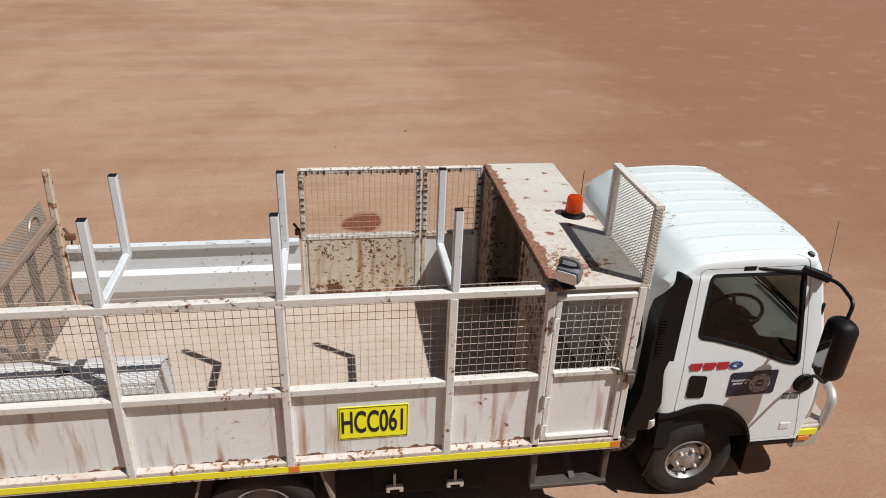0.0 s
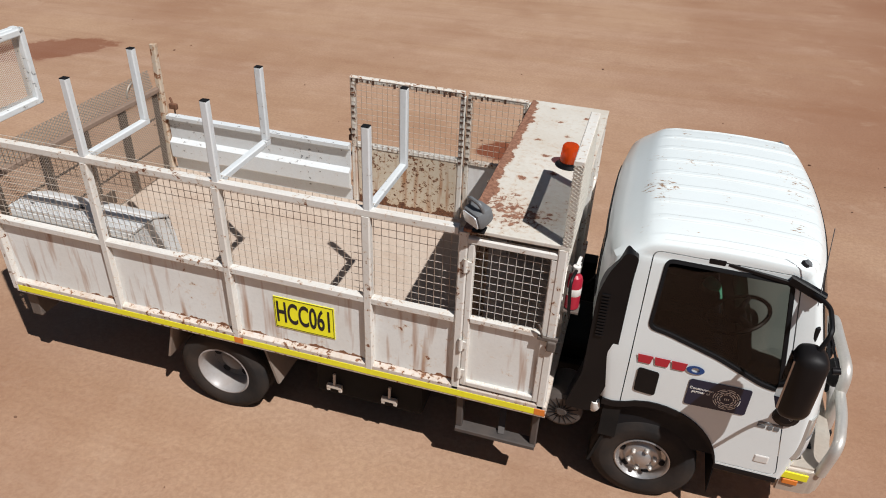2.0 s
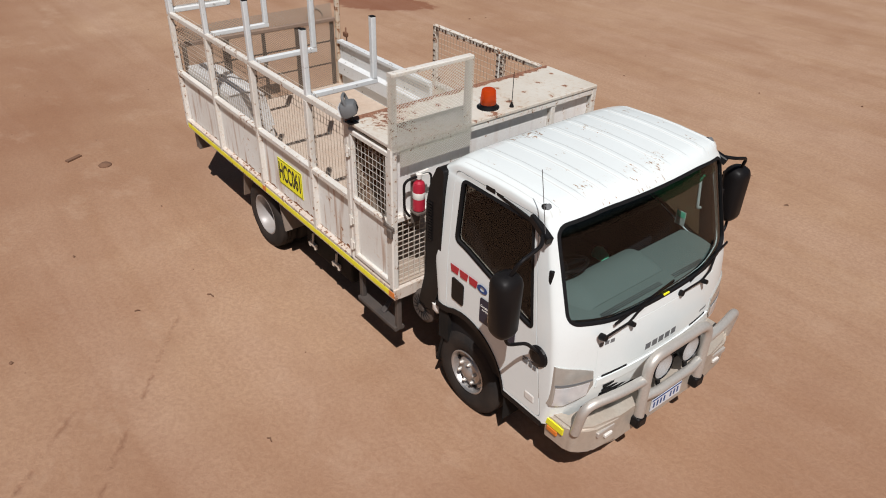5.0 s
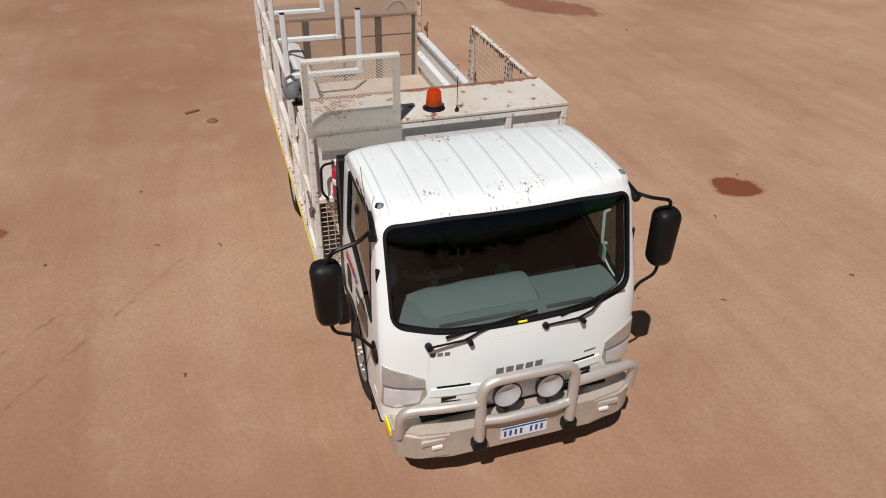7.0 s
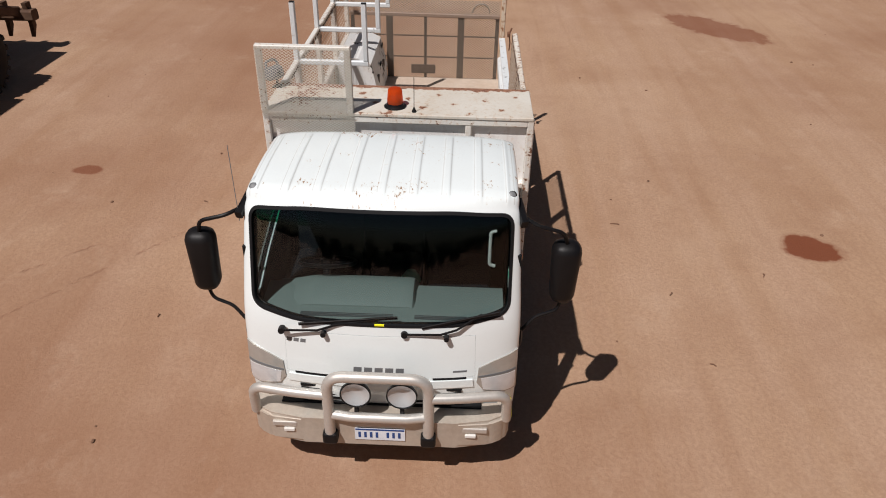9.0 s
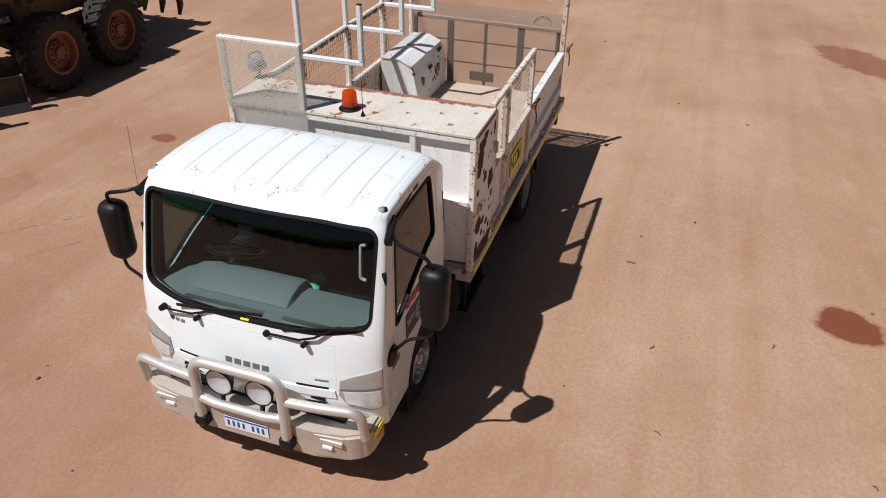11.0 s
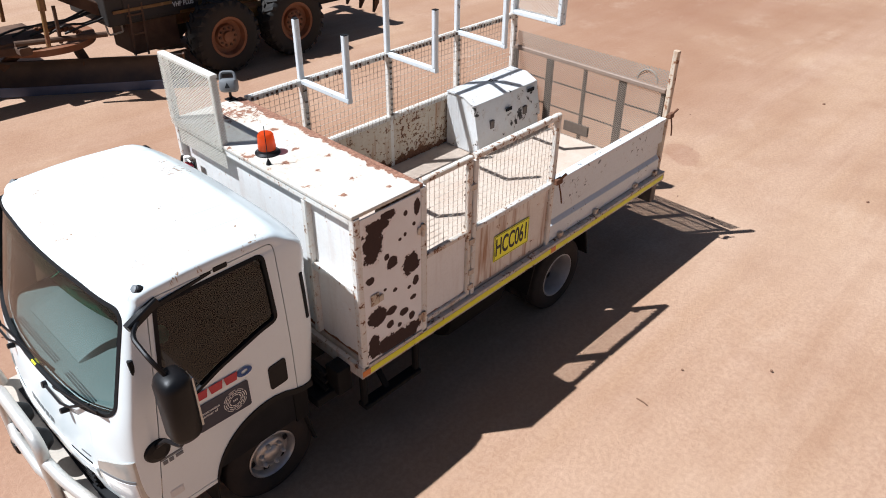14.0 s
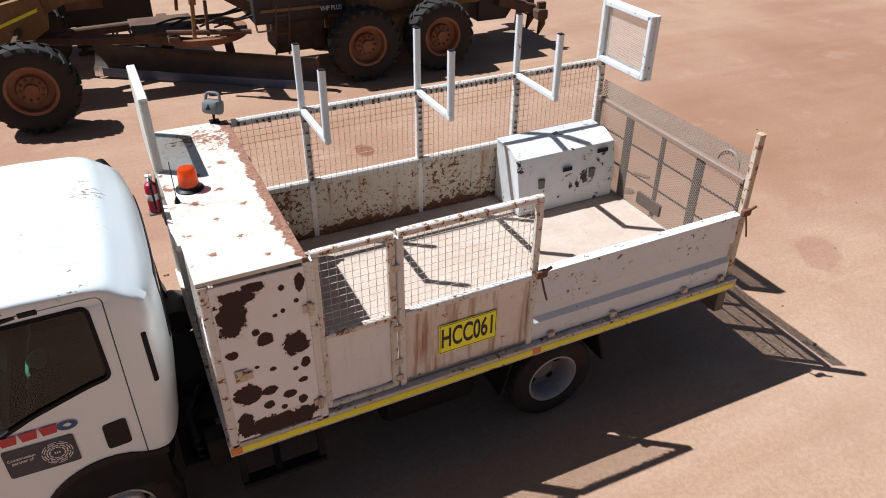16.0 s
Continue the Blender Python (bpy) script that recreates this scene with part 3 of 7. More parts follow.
def cab_solid(inset=0.0, ribs=True):
    """The cab's rounded closed body, shrunk by inset."""
    lev = [0.58, 0.70, 0.85, 0.98, 1.15, 1.32, 1.43, 1.55, 1.7, 1.85, 1.98, 2.07, 2.13, 2.175, 2.205]
    fx = np.interp(lev, [0.58, 0.85, 1.0, 1.15, 1.34, 1.43, 2.07, 2.13, 2.175, 2.205], [3.70, 3.75, 3.748, 3.735, 3.712, 3.695, 3.49, 3.468, 3.446, 3.424])
    rx = np.interp(lev, [0.58, 1.0, 1.4, 1.9, 2.0, 2.07, 2.13, 2.205], [2.17, 2.13, 2.08, 2.07, 2.09, 2.12, 2.19, 2.29])
    F = [(x, z, 1.0, 0.0) for x, z in zip(fx, lev)]
    R = [(x, z, 0.0, 0.0) for x, z in zip(rx, lev)]
    roof = [((3.398, 2.232), (2.325, 2.232)), ((3.36, 2.254), (2.365, 2.250)), ((3.26, 2.268), (2.44, 2.264)), ((3.1, 2.275), (2.6, 2.272)), ((2.98, 2.28), (2.75, 2.28))]
    for k, (f, r) in enumerate(roof):
        F.append((*f, 1.0 - (k + 1) / 5.5, 1.0))
        R.append((*r, 0.0, 1.0))
    prof = F + R[::-1]
    n = len(F)
    inner = [i / 86 for i in range(-81, 82)]
    edges = [q * (2 * math.pi * k + p) / (8.6 * math.pi) for k in range(-4, 5) for p in (-0.7227, -0.5857, 0.5857, 0.7227) for q in (1.0,)]
    inner = [u for u in inner if all(abs(u - e) > 0.002 for e in edges)] + [e for e in edges if abs(e) < 0.93]
    ts = sorted(set(inner + [q * u for q in (-1, 1) for u in (0.955, 0.97, 0.982, 0.991, 0.997, 1.0)]))
    zmin, bm = 0.58, bmesh.new()
    W = 0.985 - inset
    cols = []
    for t in ts:
        at = abs(t)
        df = 0.20 * (1 - math.sqrt(1 - at ** 2))
        dr = 0.20 * (1 - (1 - at ** 2.6) ** (1 / 2.6))
        col = []
        for i, (x, z, wf, wr) in enumerate(prof):
            front = i < n
            h = W - 0.058 * max(0.0, min(1.0, (z - 1.30) / 0.92)) ** 1.3
            y = h * t
            x -= df * wf * (1.0 - 0.25 * max(0.0, min(1.0, (z - 1.4) / 0.75)))
            if not front:
                x += dr * (0.25 if wr else 1.0 - 0.75 * max(0.0, min(1.0, (z - 1.85) / 0.35)))
            drop = 0.085 * (1 - (1 - at ** 4.5) ** (1 / 4.5))
            if wr:
                z -= drop
                if ribs and 2.44 < x < 3.34 and at < 0.93:
                    z += 0.0065 * max(0.0, min(1.0, 12.0 * math.cos(t * math.pi * 8.6) - 8.4))
            elif z > 2.1:
                z -= drop * (z - 2.1) / 0.11
            # inset in x and z
            x += -inset if front else inset
            z += inset if z < 0.6 else (-inset if wr else 0)
            col.append(bm.verts.new((x, y + YC, z)))
        cols.append(col)
    m = len(prof)
    for a, b in zip(cols, cols[1:]):
        for i in range(m):
            j = (i + 1) % m
            bm.faces.new((a[i], a[j], b[j], b[i]))
    for col, flip in ((cols[0], 1), (cols[-1], -1)):
        for i in range(n - 1):
            q = (col[i], col[i + 1], col[m - 2 - i], col[m - 1 - i])
            bm.faces.new(q[::flip] if i < n - 1 else q)
    bmesh.ops.remove_doubles(bm, verts=bm.verts, dist=1e-5)
    bmesh.ops.recalc_face_normals(bm, faces=bm.faces)
    return bm


def xz_prism(loop, y0, y1):
    b = prism(bmesh.new(), [(x, y0, z) for x, z in loop], (0, y1 - y0, 0))
    bmesh.ops.recalc_face_normals(b, faces=b.faces)
    return b


def yz_prism(loop, x0, x1):
    b = prism(bmesh.new(), [(x0, y, z) for y, z in loop], (x1 - x0, 0, 0))
    bmesh.ops.recalc_face_normals(b, faces=b.faces)
    return b


ARCH = [(2.0, 0.3), (2.0, 0.955), (2.36, 0.955), (2.43, 0.972), (2.50, 1.002)] + [(2.62 + 0.50 * math.cos(radians(q)), 0.52 + 0.50 * math.sin(radians(q))) for q in range(94, 8, -7)] + [(3.12, 0.3)]
DOOR = round_loop([(2.405, 0.90), (2.405, 2.165), (3.235, 2.165), (3.375, 1.34), (3.50, 0.62), (2.9, 0.62)], 0.05)
SIDEWIN = round_loop([(2.475, 1.625), (2.49, 2.12), (3.205, 2.115), (3.335, 1.345), (3.22, 1.365), (2.93, 1.495), (2.60, 1.60)], 0.045)
WSCREEN = round_loop([(-0.895 + YC, 1.475), (-0.89 + YC, 2.145), (-0.5 + YC, 2.178), (0.5 + YC, 2.178), (0.89 + YC, 2.145), (0.895 + YC, 1.475), (0.55 + YC, 1.415), (-0.55 + YC, 1.415)], 0.09, 7)
REARWIN = round_loop([(-0.62 + YC, 1.52), (-0.60 + YC, 1.98), (0.60 + YC, 1.98), (0.62 + YC, 1.52)], 0.08)
HOOD = [(-0.675 + YC, 0.985), (-0.665 + YC, 1.335), (0.665 + YC, 1.335), (0.675 + YC, 0.985)]


def cab_shell(a, b):
    return carve(cab_solid(a), cab_solid(b, False), "DIFFERENCE")


def build_cab():
    shell = cab_shell(0.0, 0.045)
    shell = carve(shell, xz_prism(ARCH, -1.5, 1.5), "DIFFERENCE")
    shell = carve(shell, yz_prism(WSCREEN, 3.2, 3.9), "DIFFERENCE")
    shell = carve(shell, yz_prism(REARWIN, 1.95, 2.35), "DIFFERENCE")
    whole = shell.copy()
    for y0, y1 in ((-1.4, -0.8), (0.8, 1.4)):
        shell = carve(shell, xz_prism(grow(DOOR, 0.007), y0, y1), "DIFFERENCE")
    shell = carve(shell, yz_prism(grow(HOOD, 0.004), 3.5, 3.9), "DIFFERENCE")
    cab = part("cab", shell, M_cab, truck, "glossy white cab shell with ribbed, chipped roof", True, False)
    hood = carve(whole.copy(), yz_prism(HOOD, 3.5, 3.9), "INTERSECT")
    part("front_panel", hood, M_cab, truck, "white front access panel", True, False)
    for side, (y0, y1) in ((-1, (-1.4, -0.8)), (1, (0.8, 1.4))):
        d = carve(whole.copy(), xz_prism(DOOR, y0, y1), "INTERSECT")
        d = carve(d, xz_prism(SIDEWIN, y0, y1), "DIFFERENCE")
        door = part("cab_door", d, M_cab, truck, "white cab door, closed", True, False)
        ring = carve(cab_shell(-0.004, 0.03), xz_prism(grow(SIDEWIN, 0.012), y0, y1), "INTERSECT")
        ring = carve(ring, xz_prism(grow(SIDEWIN, -0.012), y0 - 0.1, y1 + 0.1), "DIFFERENCE")
        part("window_seal", ring, M_gasket, door, "black rubber window seal", True, False)
        pane = carve(cab_shell(0.012, 0.017), xz_prism(SIDEWIN, y0, y1), "INTERSECT")
        g = part("window_glass", pane, M_sideglass, door, "dark tinted side glass", True, False)
        g.visible_shadow = False
        # handle recess
        b = bmesh.new()
        prism(b, [(x, side * 0.990 + YC - side * 0.006, z) for x, z in round_loop([(2.468, 1.095), (2.468, 1.30), (2.608, 1.285), (2.608, 1.085)], 0.025)], (0, side * 0.008, 0))
        hd = part("door_handle", b, M_black, door, "black recessed door handle")
        # side repeater lamp near the sill
        b = bmesh.new()
        box(b, 3.33, 3.43, side * 0.97 + YC - 0.02, side * 0.97 + YC + 0.02, 0.70, 0.775, 0.012)
        part("side_lamp", b, M_paper, door, "small pale side indicator lamp")
        # lower mirror bracket foot
        b = bmesh.new()
        lathe(b, [(0.0, -0.01), (0.085, -0.01), (0.090, 0.015), (0.078, 0.038), (0.045, 0.05), (0.0, 0.05)], (3.425, side * 0.962 + YC, 1.16), (0, side, 0), 24)
        part("mirror_foot", b, M_black, door, "black round mirror bracket foot")
    ws = carve(cab_shell(0.010, 0.016), yz_prism(WSCREEN, 3.2, 3.9), "INTERSECT")
    pane = part("windscreen", ws, M_wsglass, truck, "curved windscreen, faintly green", True, False)
    pane.visible_shadow = False
    ring = carve(cab_shell(-0.003, 0.03), yz_prism(grow(WSCREEN, 0.007), 3.2, 3.9), "INTERSECT")
    ring = carve(ring, yz_prism(grow(WSCREEN, -0.014), 3.1, 4.0), "DIFFERENCE")
    part("windscreen_seal", ring, M_gasket, pane, "black windscreen surround", True, False)
    band = carve(cab_shell(0.018, 0.021), yz_prism([(-0.86 + YC, 2.055), (-0.86 + YC, 2.135), (-0.5 + YC, 2.165), (0.5 + YC, 2.165), (0.86 + YC, 2.135), (0.86 + YC, 2.055)], 3.1, 3.9), "INTERSECT")
    band = part("shade_band", band, M_band, pane, "green sun-shade band", True, False)
    band.visible_shadow = False
    rw = carve(cab_shell(0.012, 0.017), yz_prism(REARWIN, 1.9, 2.4), "INTERSECT")
    pane = part("rear_window", rw, M_sideglass, truck, "dark rear cab window", True, False)
    pane.visible_shadow = False
    ring = carve(cab_shell(-0.004, 0.03), yz_prism(grow(REARWIN, 0.02), 1.9, 2.4), "INTERSECT")
    ring = carve(ring, yz_prism(grow(REARWIN, -0.012), 1.8, 2.5), "DIFFERENCE")
    part("rear_window_seal", ring, M_gasket, pane, "black rubber seal", True, False)
    lining = cab_shell(0.047, 0.056)
    lining = carve(lining, yz_prism(REARWIN, 1.9, 2.5), "DIFFERENCE")
    lining = carve(lining, yz_prism(grow(WSCREEN, 0.0), 3.1, 4.0), "DIFFERENCE")
    lining = carve(lining, xz_prism(SIDEWIN, -1.4, 1.4), "DIFFERENCE")
    part("cab_lining", lining, M_trim, truck, "dark cab lining", True, False)
    # dark vent slots in the rear pillars
    for s in (-1, 1):
        slot = carve(cab_shell(-0.003, 0.012), xz_prism(round_loop([(2.222, 1.50), (2.252, 1.50), (2.256, 1.87), (2.226, 1.87)], 0.012), min(s * 0.5, s * 1.3), max(s * 0.5, s * 1.3)), "INTERSECT")
        part("vent_slot", slot, M_gasket, truck, "black cab vent slot", True, False)
    # black wheel-arch lips and liner
    for s in (-1, 1):
        b = bmesh.new()
        y = s * 0.975 + YC
        pts = [(x, y, z - 0.025) for x, z in ARCH[1:-1]]
        pts[0] = (2.28, y, pts[0][2])
        lo = [(x, y - 0.02, z - 0.022) for x, _, z in pts] + [(x, y - 0.02, z + 0.026) for x, _, z in pts[::-1]]
        prism(b, lo, (0, 0.04, 0))
        part("wheel_arch_lip", b, M_black, truck, "black plastic wheel-arch lip")
        b = bmesh.new()
        arc = [(x, s * 0.5, z - 0.02) for x, z in ARCH[2:]]
        prism(b, arc + [(x + 0.004, yy, z + 0.01) for x, yy, z in arc[::-1]], (0, y - s * 0.5, 0))
        box(b, 2.30, 2.42, min(s * 0.55, s * 0.96), max(s * 0.55, s * 0.96), 0.60, 0.95)
        prism(b, [(2.26, s * 0.72, 0.30), (2.40, s * 0.72, 0.9), (2.43, s * 0.72, 0.9), (2.28, s * 0.72, 0.30)], (0, s * 0.23, 0))
        part("wheel_arch_liner", b, M_chassis, truck, "black wheel-arch liner and mud flap")
        # step below the door
        b = bmesh.new()
        box(b, 3.10, 3.52, min(s * 0.80, s * 0.975), max(s * 0.80, s * 0.975), 0.545, 0.60, 0.012)
        part("cab_step", b, M_black, truck, "black cab step under the door")
    # inside: floor, dash, wheel, seats
    b = bmesh.new()
    box(b, 2.34, 3.62, -0.90, 0.93, 1.02, 1.06)
    box(b, 2.335, 2.36, -0.88, 0.90, 1.05, 1.45)
    part("cab_floor", b, M_trim, truck)
    b = bmesh.new()
    prof = [(3.60, 1.05), (3.66, 1.20), (3.645, 1.405), (3.50, 1.425), (3.30, 1.43), (3.20, 1.41), (3.16, 1.30), (3.18, 1.05)]
    rows = []
    for y in np.linspace(-0.86, 0.86, 25):
        t = abs(y) / 0.985
        back = 0.24 * (1 - math.sqrt(max(0.0, 1 - t ** 2)))
        rows.append([b.verts.new((x - back * max(0.0, min(1.0, (x - 3.25) / 0.35)), y + YC, z)) for x, z in prof])
    n = len(prof)
    for r0, r1 in zip(rows, rows[1:]):
        for i in range(n):
            b.faces.new((r0[i], r0[(i + 1) % n], r1[(i + 1) % n], r1[i]))
    b.faces.new(rows[0])
    b.faces.new(rows[-1][::-1])
    h2 = bmesh.new()
    rows = []
    for i in range(33):
        u = i / 32
        y = -0.77 + 1.03 * u
        rise = min(1.0, u / 0.30) * (0.78 + 0.22 * math.sin(math.pi * min(1.0, u / 0.94) * 0.62)) * (1.0 if u < 0.94 else math.sqrt(max(0.0, 1 - ((u - 0.94) / 0.06) ** 2)))
        rise = rise * rise * (3 - 2 * rise) if u < 0.30 else rise
        rows.append([h2.verts.new((3.13 + 0.40 * k / 12, y, 1.405 + 0.088 * rise * math.sin(math.pi * (k / 12) ** 0.75) ** 0.7 - (0.10 if k in (0, 12) else 0.0))) for k in range(13)])
    for r0, r1 in zip(rows, rows[1:]):
        for i in range(12):
            h2.faces.new((r0[i], r0[i + 1], r1[i + 1], r1[i]))
        h2.faces.new((r0[12], r0[0], r1[0], r1[12]))
    h2.faces.new(rows[0])
    h2.faces.new(rows[-1][::-1])
    dash = part("dashboard", b, M_dash, truck, "grey-green moulded dashboard", True)
    part("instrument_hood", h2, M_dash, dash, "raised instrument hood", True)
    b = bmesh.new()
    for x in (3.565, 3.58, 3.595):
        box(b, x, x + 0.004, -0.55, 0.10, 1.40, 1.4215)
        box(b, x, x + 0.004, 0.25, 0.62, 1.40, 1.4215)
    part("demister_vent", b, M_lampgrey, dash, "dark slotted demister vents")
    b = bmesh.new()
    ring = []
    for i in range(28):
        a = 2 * math.pi * i / 28
        ring.append(Vector((3.06, -0.44, 1.50)) + Vector((0.55, 0, 0.83)) * 0.0 + Vector((-0.42, 0, 0.91)).cross(Vector((0, 1, 0))) * 0.21 * math.cos(a) + Vector((0, 0.21 * math.sin(a), 0)))
    pipe(b, ring, 0.015, 8, True)
    c = Vector((3.06, -0.44, 1.50))
    for i in (0, 9, 19):
        wire(b, c, ring[i], 0.018, 6)
    lathe(b, [(0.0, -0.03), (0.06, -0.03), (0.055, 0.02), (0.0, 0.03)], c, (-0.42, 0, 0.91), 18)
    wire(b, c, (3.30, -0.44, 1.25), 0.03, 8)
    part("steering_wheel", b, M_black, truck, "black steering wheel", True)
    for y0, y1 in ((-0.78, -0.24), (-0.16, 0.26), (0.30, 0.80)):
        b = bmesh.new()
        box(b, 2.55, 3.02, y0, y1, 1.10, 1.30, 0.05)
        prism(b, [(2.42, y0, 1.25), (2.54, y0, 1.25), (2.46, y0, 1.80), (2.36, y0, 1.80)], (0, y1 - y0, 0))
        part("cab_seat", b, M_seat, truck, "dark cloth seat", True)
    # green sun-strip objects and grab handle seen through the glass
    b = bmesh.new()
    pipe(b, rounded([(3.36, 0.80, 1.72), (3.36, 0.76, 1.73), (3.33, 0.76, 1.98), (3.33, 0.80, 1.99)], 0.03), 0.012, 8)
    part("grab_handle", b, M_paper, truck, "pale grab handle inside the pillar", True)
    bottle = thing("plastic_bottle", "bright green plastic bottle with a pale base leaning in the cab", "bottle", RAKE)
    b = bmesh.new()
    way = Vector((-0.30, 0.06, 1.0))
    lathe(b, [(0.0, 0.07), (0.073, 0.07), (0.076, 0.09), (0.076, 0.24), (0.050, 0.28), (0.036, 0.30), (0.0, 0.30)], (3.01, 0.165, 1.064), way, 18)
    part("bottle_body", b, M_green, bottle, "bright green plastic", True)
    b = bmesh.new()
    lathe(b, [(0.0, 0.0), (0.070, 0.0), (0.076, 0.012), (0.0765, 0.085), (0.0, 0.085)], (3.01, 0.165, 1.064), way, 18)
    part("bottle_base", b, M_paper, bottle, "pale cloudy base", True)
    b = bmesh.new()
    box(b, 3.10, 3.19, 0.917, 0.921, 1.415, 1.545)
    st = part("window_sticker", b, M_paper, truck, "white and green sticker inside the door glass")
    b = bmesh.new()
    box(b, 3.105, 3.185, 0.9145, 0.917, 1.49, 1.54)
    box(b, 3.105, 3.185, 0.921, 0.9235, 1.49, 1.54)
    pieces("sticker_band", b, M_green, st, "green band")
    b = bmesh.new()
    box(b, 3.690, 3.700, -0.015, 0.05, 1.405, 1.43)
    part("sticker", b, M_signy, truck, "small yellow sticker on the windscreen")
    return cab


cab = build_cab()


def build_front():
    s3 = lambda pts: [Vector(p) for p in pts]
    # wipers
    for y, tip in ((-0.66, (3.66, 0.02, 1.445)), (0.19, (3.63, 0.72, 1.50))):
        b = bmesh.new()
        lathe(b, [(0.0, 0.03), (0.022, 0.03), (0.026, 0.0), (0.026, -0.02)], (3.70, y, 1.36), (1, 0, 0.2), 14)
        pipe(b, [(3.715, y, 1.365), (3.715, y + 0.25, 1.375), (3.70, y + 0.36, 1.41), tip], 0.009, 6)
        bar(b, (3.695, y + 0.12, 1.41), (tip[0], tip[1] + 0.12, tip[2] + 0.02), 0.012, 0.022)
        lathe(b, [(0.0, 0.03), (0.018, 0.028), (0.02, 0.0), (0.02, -0.02)], (3.712, y + 0.29, 1.345), (1, 0, 0.2), 12)
        part("wiper", b, M_black, truck, "black wiper arm and blade", True)
    # grille slot and badge bars
    b = bmesh.new()
    box(b, 3.66, 3.70, -0.58, 0.61, 0.72, 0.90)
    box(b, 3.66, 3.735, -0.72, 0.75, 0.60, 0.71)
    for k in range(4):
        box(b, 3.70, 3.725, -0.57, 0.60, 0.735 + 0.04 * k, 0.755 + 0.04 * k)
    part("grille", b, M_gasket, truck, "black grille slots")
    for y0, y1 in ((-0.60, -0.36), (0.39, 0.63)):
        slot = carve(cab_shell(-0.002, 0.003), yz_prism([(y0, 0.966), (y0, 0.982), (y1, 0.982), (y1, 0.966)], 3.45, 3.95), "INTERSECT")
        part("grille_slot", slot, M_gasket, truck, "thin black slot above the grille bar", False, False)
    lip = carve(cab_shell(-0.010, 0.006), yz_prism([(-0.655, 0.895), (-0.645, 0.962), (0.675, 0.962), (0.685, 0.895)], 3.45, 3.95), "INTERSECT")
    part("grille_bar", lip, M_cab, truck, "white grille bar", False, False)
    # badges: plain dark bars that follow the panel
    skin = cab_shell(-0.0015, 0.003)
    for y0, y1, z0, z1 in [(-0.645 + 0.05 * i, -0.608 + 0.05 * i, 1.243, 1.272) for i in range(3)] + [(-0.175 + 0.075 * i, -0.118 + 0.075 * i, 1.022, 1.072) for i in range(5)] + [(0.53, 0.63, 1.03, 1.045)]:
        sign = carve(skin.copy(), yz_prism([(y0, z0), (y0 + 0.004, z1), (y1 + 0.004, z1), (y1, z0)], 3.5, 3.9), "INTERSECT")
        part("badge", sign, M_lampgrey, truck, "small dark badge bar", False, False)
    skin.free()
    # headlamps
    for s in (-1, 1):
        loop = [(s * 0.69 + YC, 0.93), (s * 0.70 + YC, 1.06), (s * 0.80 + YC, 1.105), (s * 0.975 + YC, 1.16), (s * 0.985 + YC, 0.80), (s * 0.90 + YC, 0.79), (s * 0.74 + YC, 0.85)]
        lens = carve(cab_shell(-0.008, 0.004), yz_prism(loop, 3.45, 3.95), "INTERSECT")
        lamp = part("headlamp", lens, M_headlens, truck, "dusty clear headlamp", True, False)
        cut = [(s * 0.70 + YC, 0.975), (s * 0.70 + YC, 0.99), (s * 0.975 + YC, 1.005), (s * 0.975 + YC, 0.985)]
        line = carve(cab_shell(-0.0095, 0.004), yz_prism(cut, 3.45, 3.95), "INTERSECT")
        part("lamp_divider", line, M_lampgrey, lamp, "grey divider", True, False)
        low = carve(cab_shell(-0.0095, 0.004), yz_prism([(s * 0.74 + YC, 0.86), (s * 0.72 + YC, 0.965), (s * 0.97 + YC, 0.975), (s * 0.975 + YC, 0.81), (s * 0.90 + YC, 0.80)], 3.45, 3.95), "INTERSECT")
        part("lower_lens", low, M_bowl, lamp, "paler lower lens", True, False)
    # bumper beam with swept ends
    b = bmesh.new()
    plan = [(3.885, -0.55), (3.86, -0.80), (3.80, -0.905), (3.74, -0.945), (3.52, -0.955), (3.52, -0.90), (3.68, -0.87), (3.70, -0.55)]
    plan = plan + [(x, -y) for x, y in plan[::-1]]
    prism(b, [(x, y + YC, 0.445) for x, y in plan], (0, 0, 0.25))
    bmesh.ops.bevel(b, geom=list(b.edges), offset=0.022, segments=3, affect="EDGES")
    bump_ = part("bumper", b, M_bumper, truck, "dusty alloy bumper with swept ends", True)
    for s in (-1, 1):
        b = bmesh.new()
        box(b, 3.53, 3.71, s * 0.957 + YC - 0.006, s * 0.957 + YC + 0.006, 0.60, 0.655)
        part("marker_tape", b, M_yellow, bump_, "yellow reflective marker")
        b = bmesh.new()
        box(b, 3.56, 3.66, s * 0.957 + YC - 0.009, s * 0.957 + YC + 0.009, 0.545, 0.59, 0.006)
        part("indicator", b, M_orange, bump_, "orange indicator")
        b = bmesh.new()
        box(b, 3.852, 3.885, s * 0.69 + YC - 0.09, s * 0.69 + YC + 0.09, 0.60, 0.645, 0.008)
        part("lamp_recess", b, M_silver, bump_, "recessed bumper lamp")
        b = bmesh.new()
        box(b, 3.865, 3.892, s * 0.66 + YC - 0.04, s * 0.66 + YC + 0.04, 0.555, 0.585, 0.006)
        part("lamp", b, M_paper, bump_, "small pale bumper lamp")
        b = bmesh.new()
        pipe(b, [(3.86, s * 0.54 + YC + 0.03 * math.cos(a), 0.46 + 0.03 * math.sin(a)) for a in np.linspace(0, 2 * math.pi, 14)[:-1]], 0.008, 6, True)
        part("tow_eye", b, M_darksteel, bump_, "steel tow eye", True)
        b = bmesh.new()
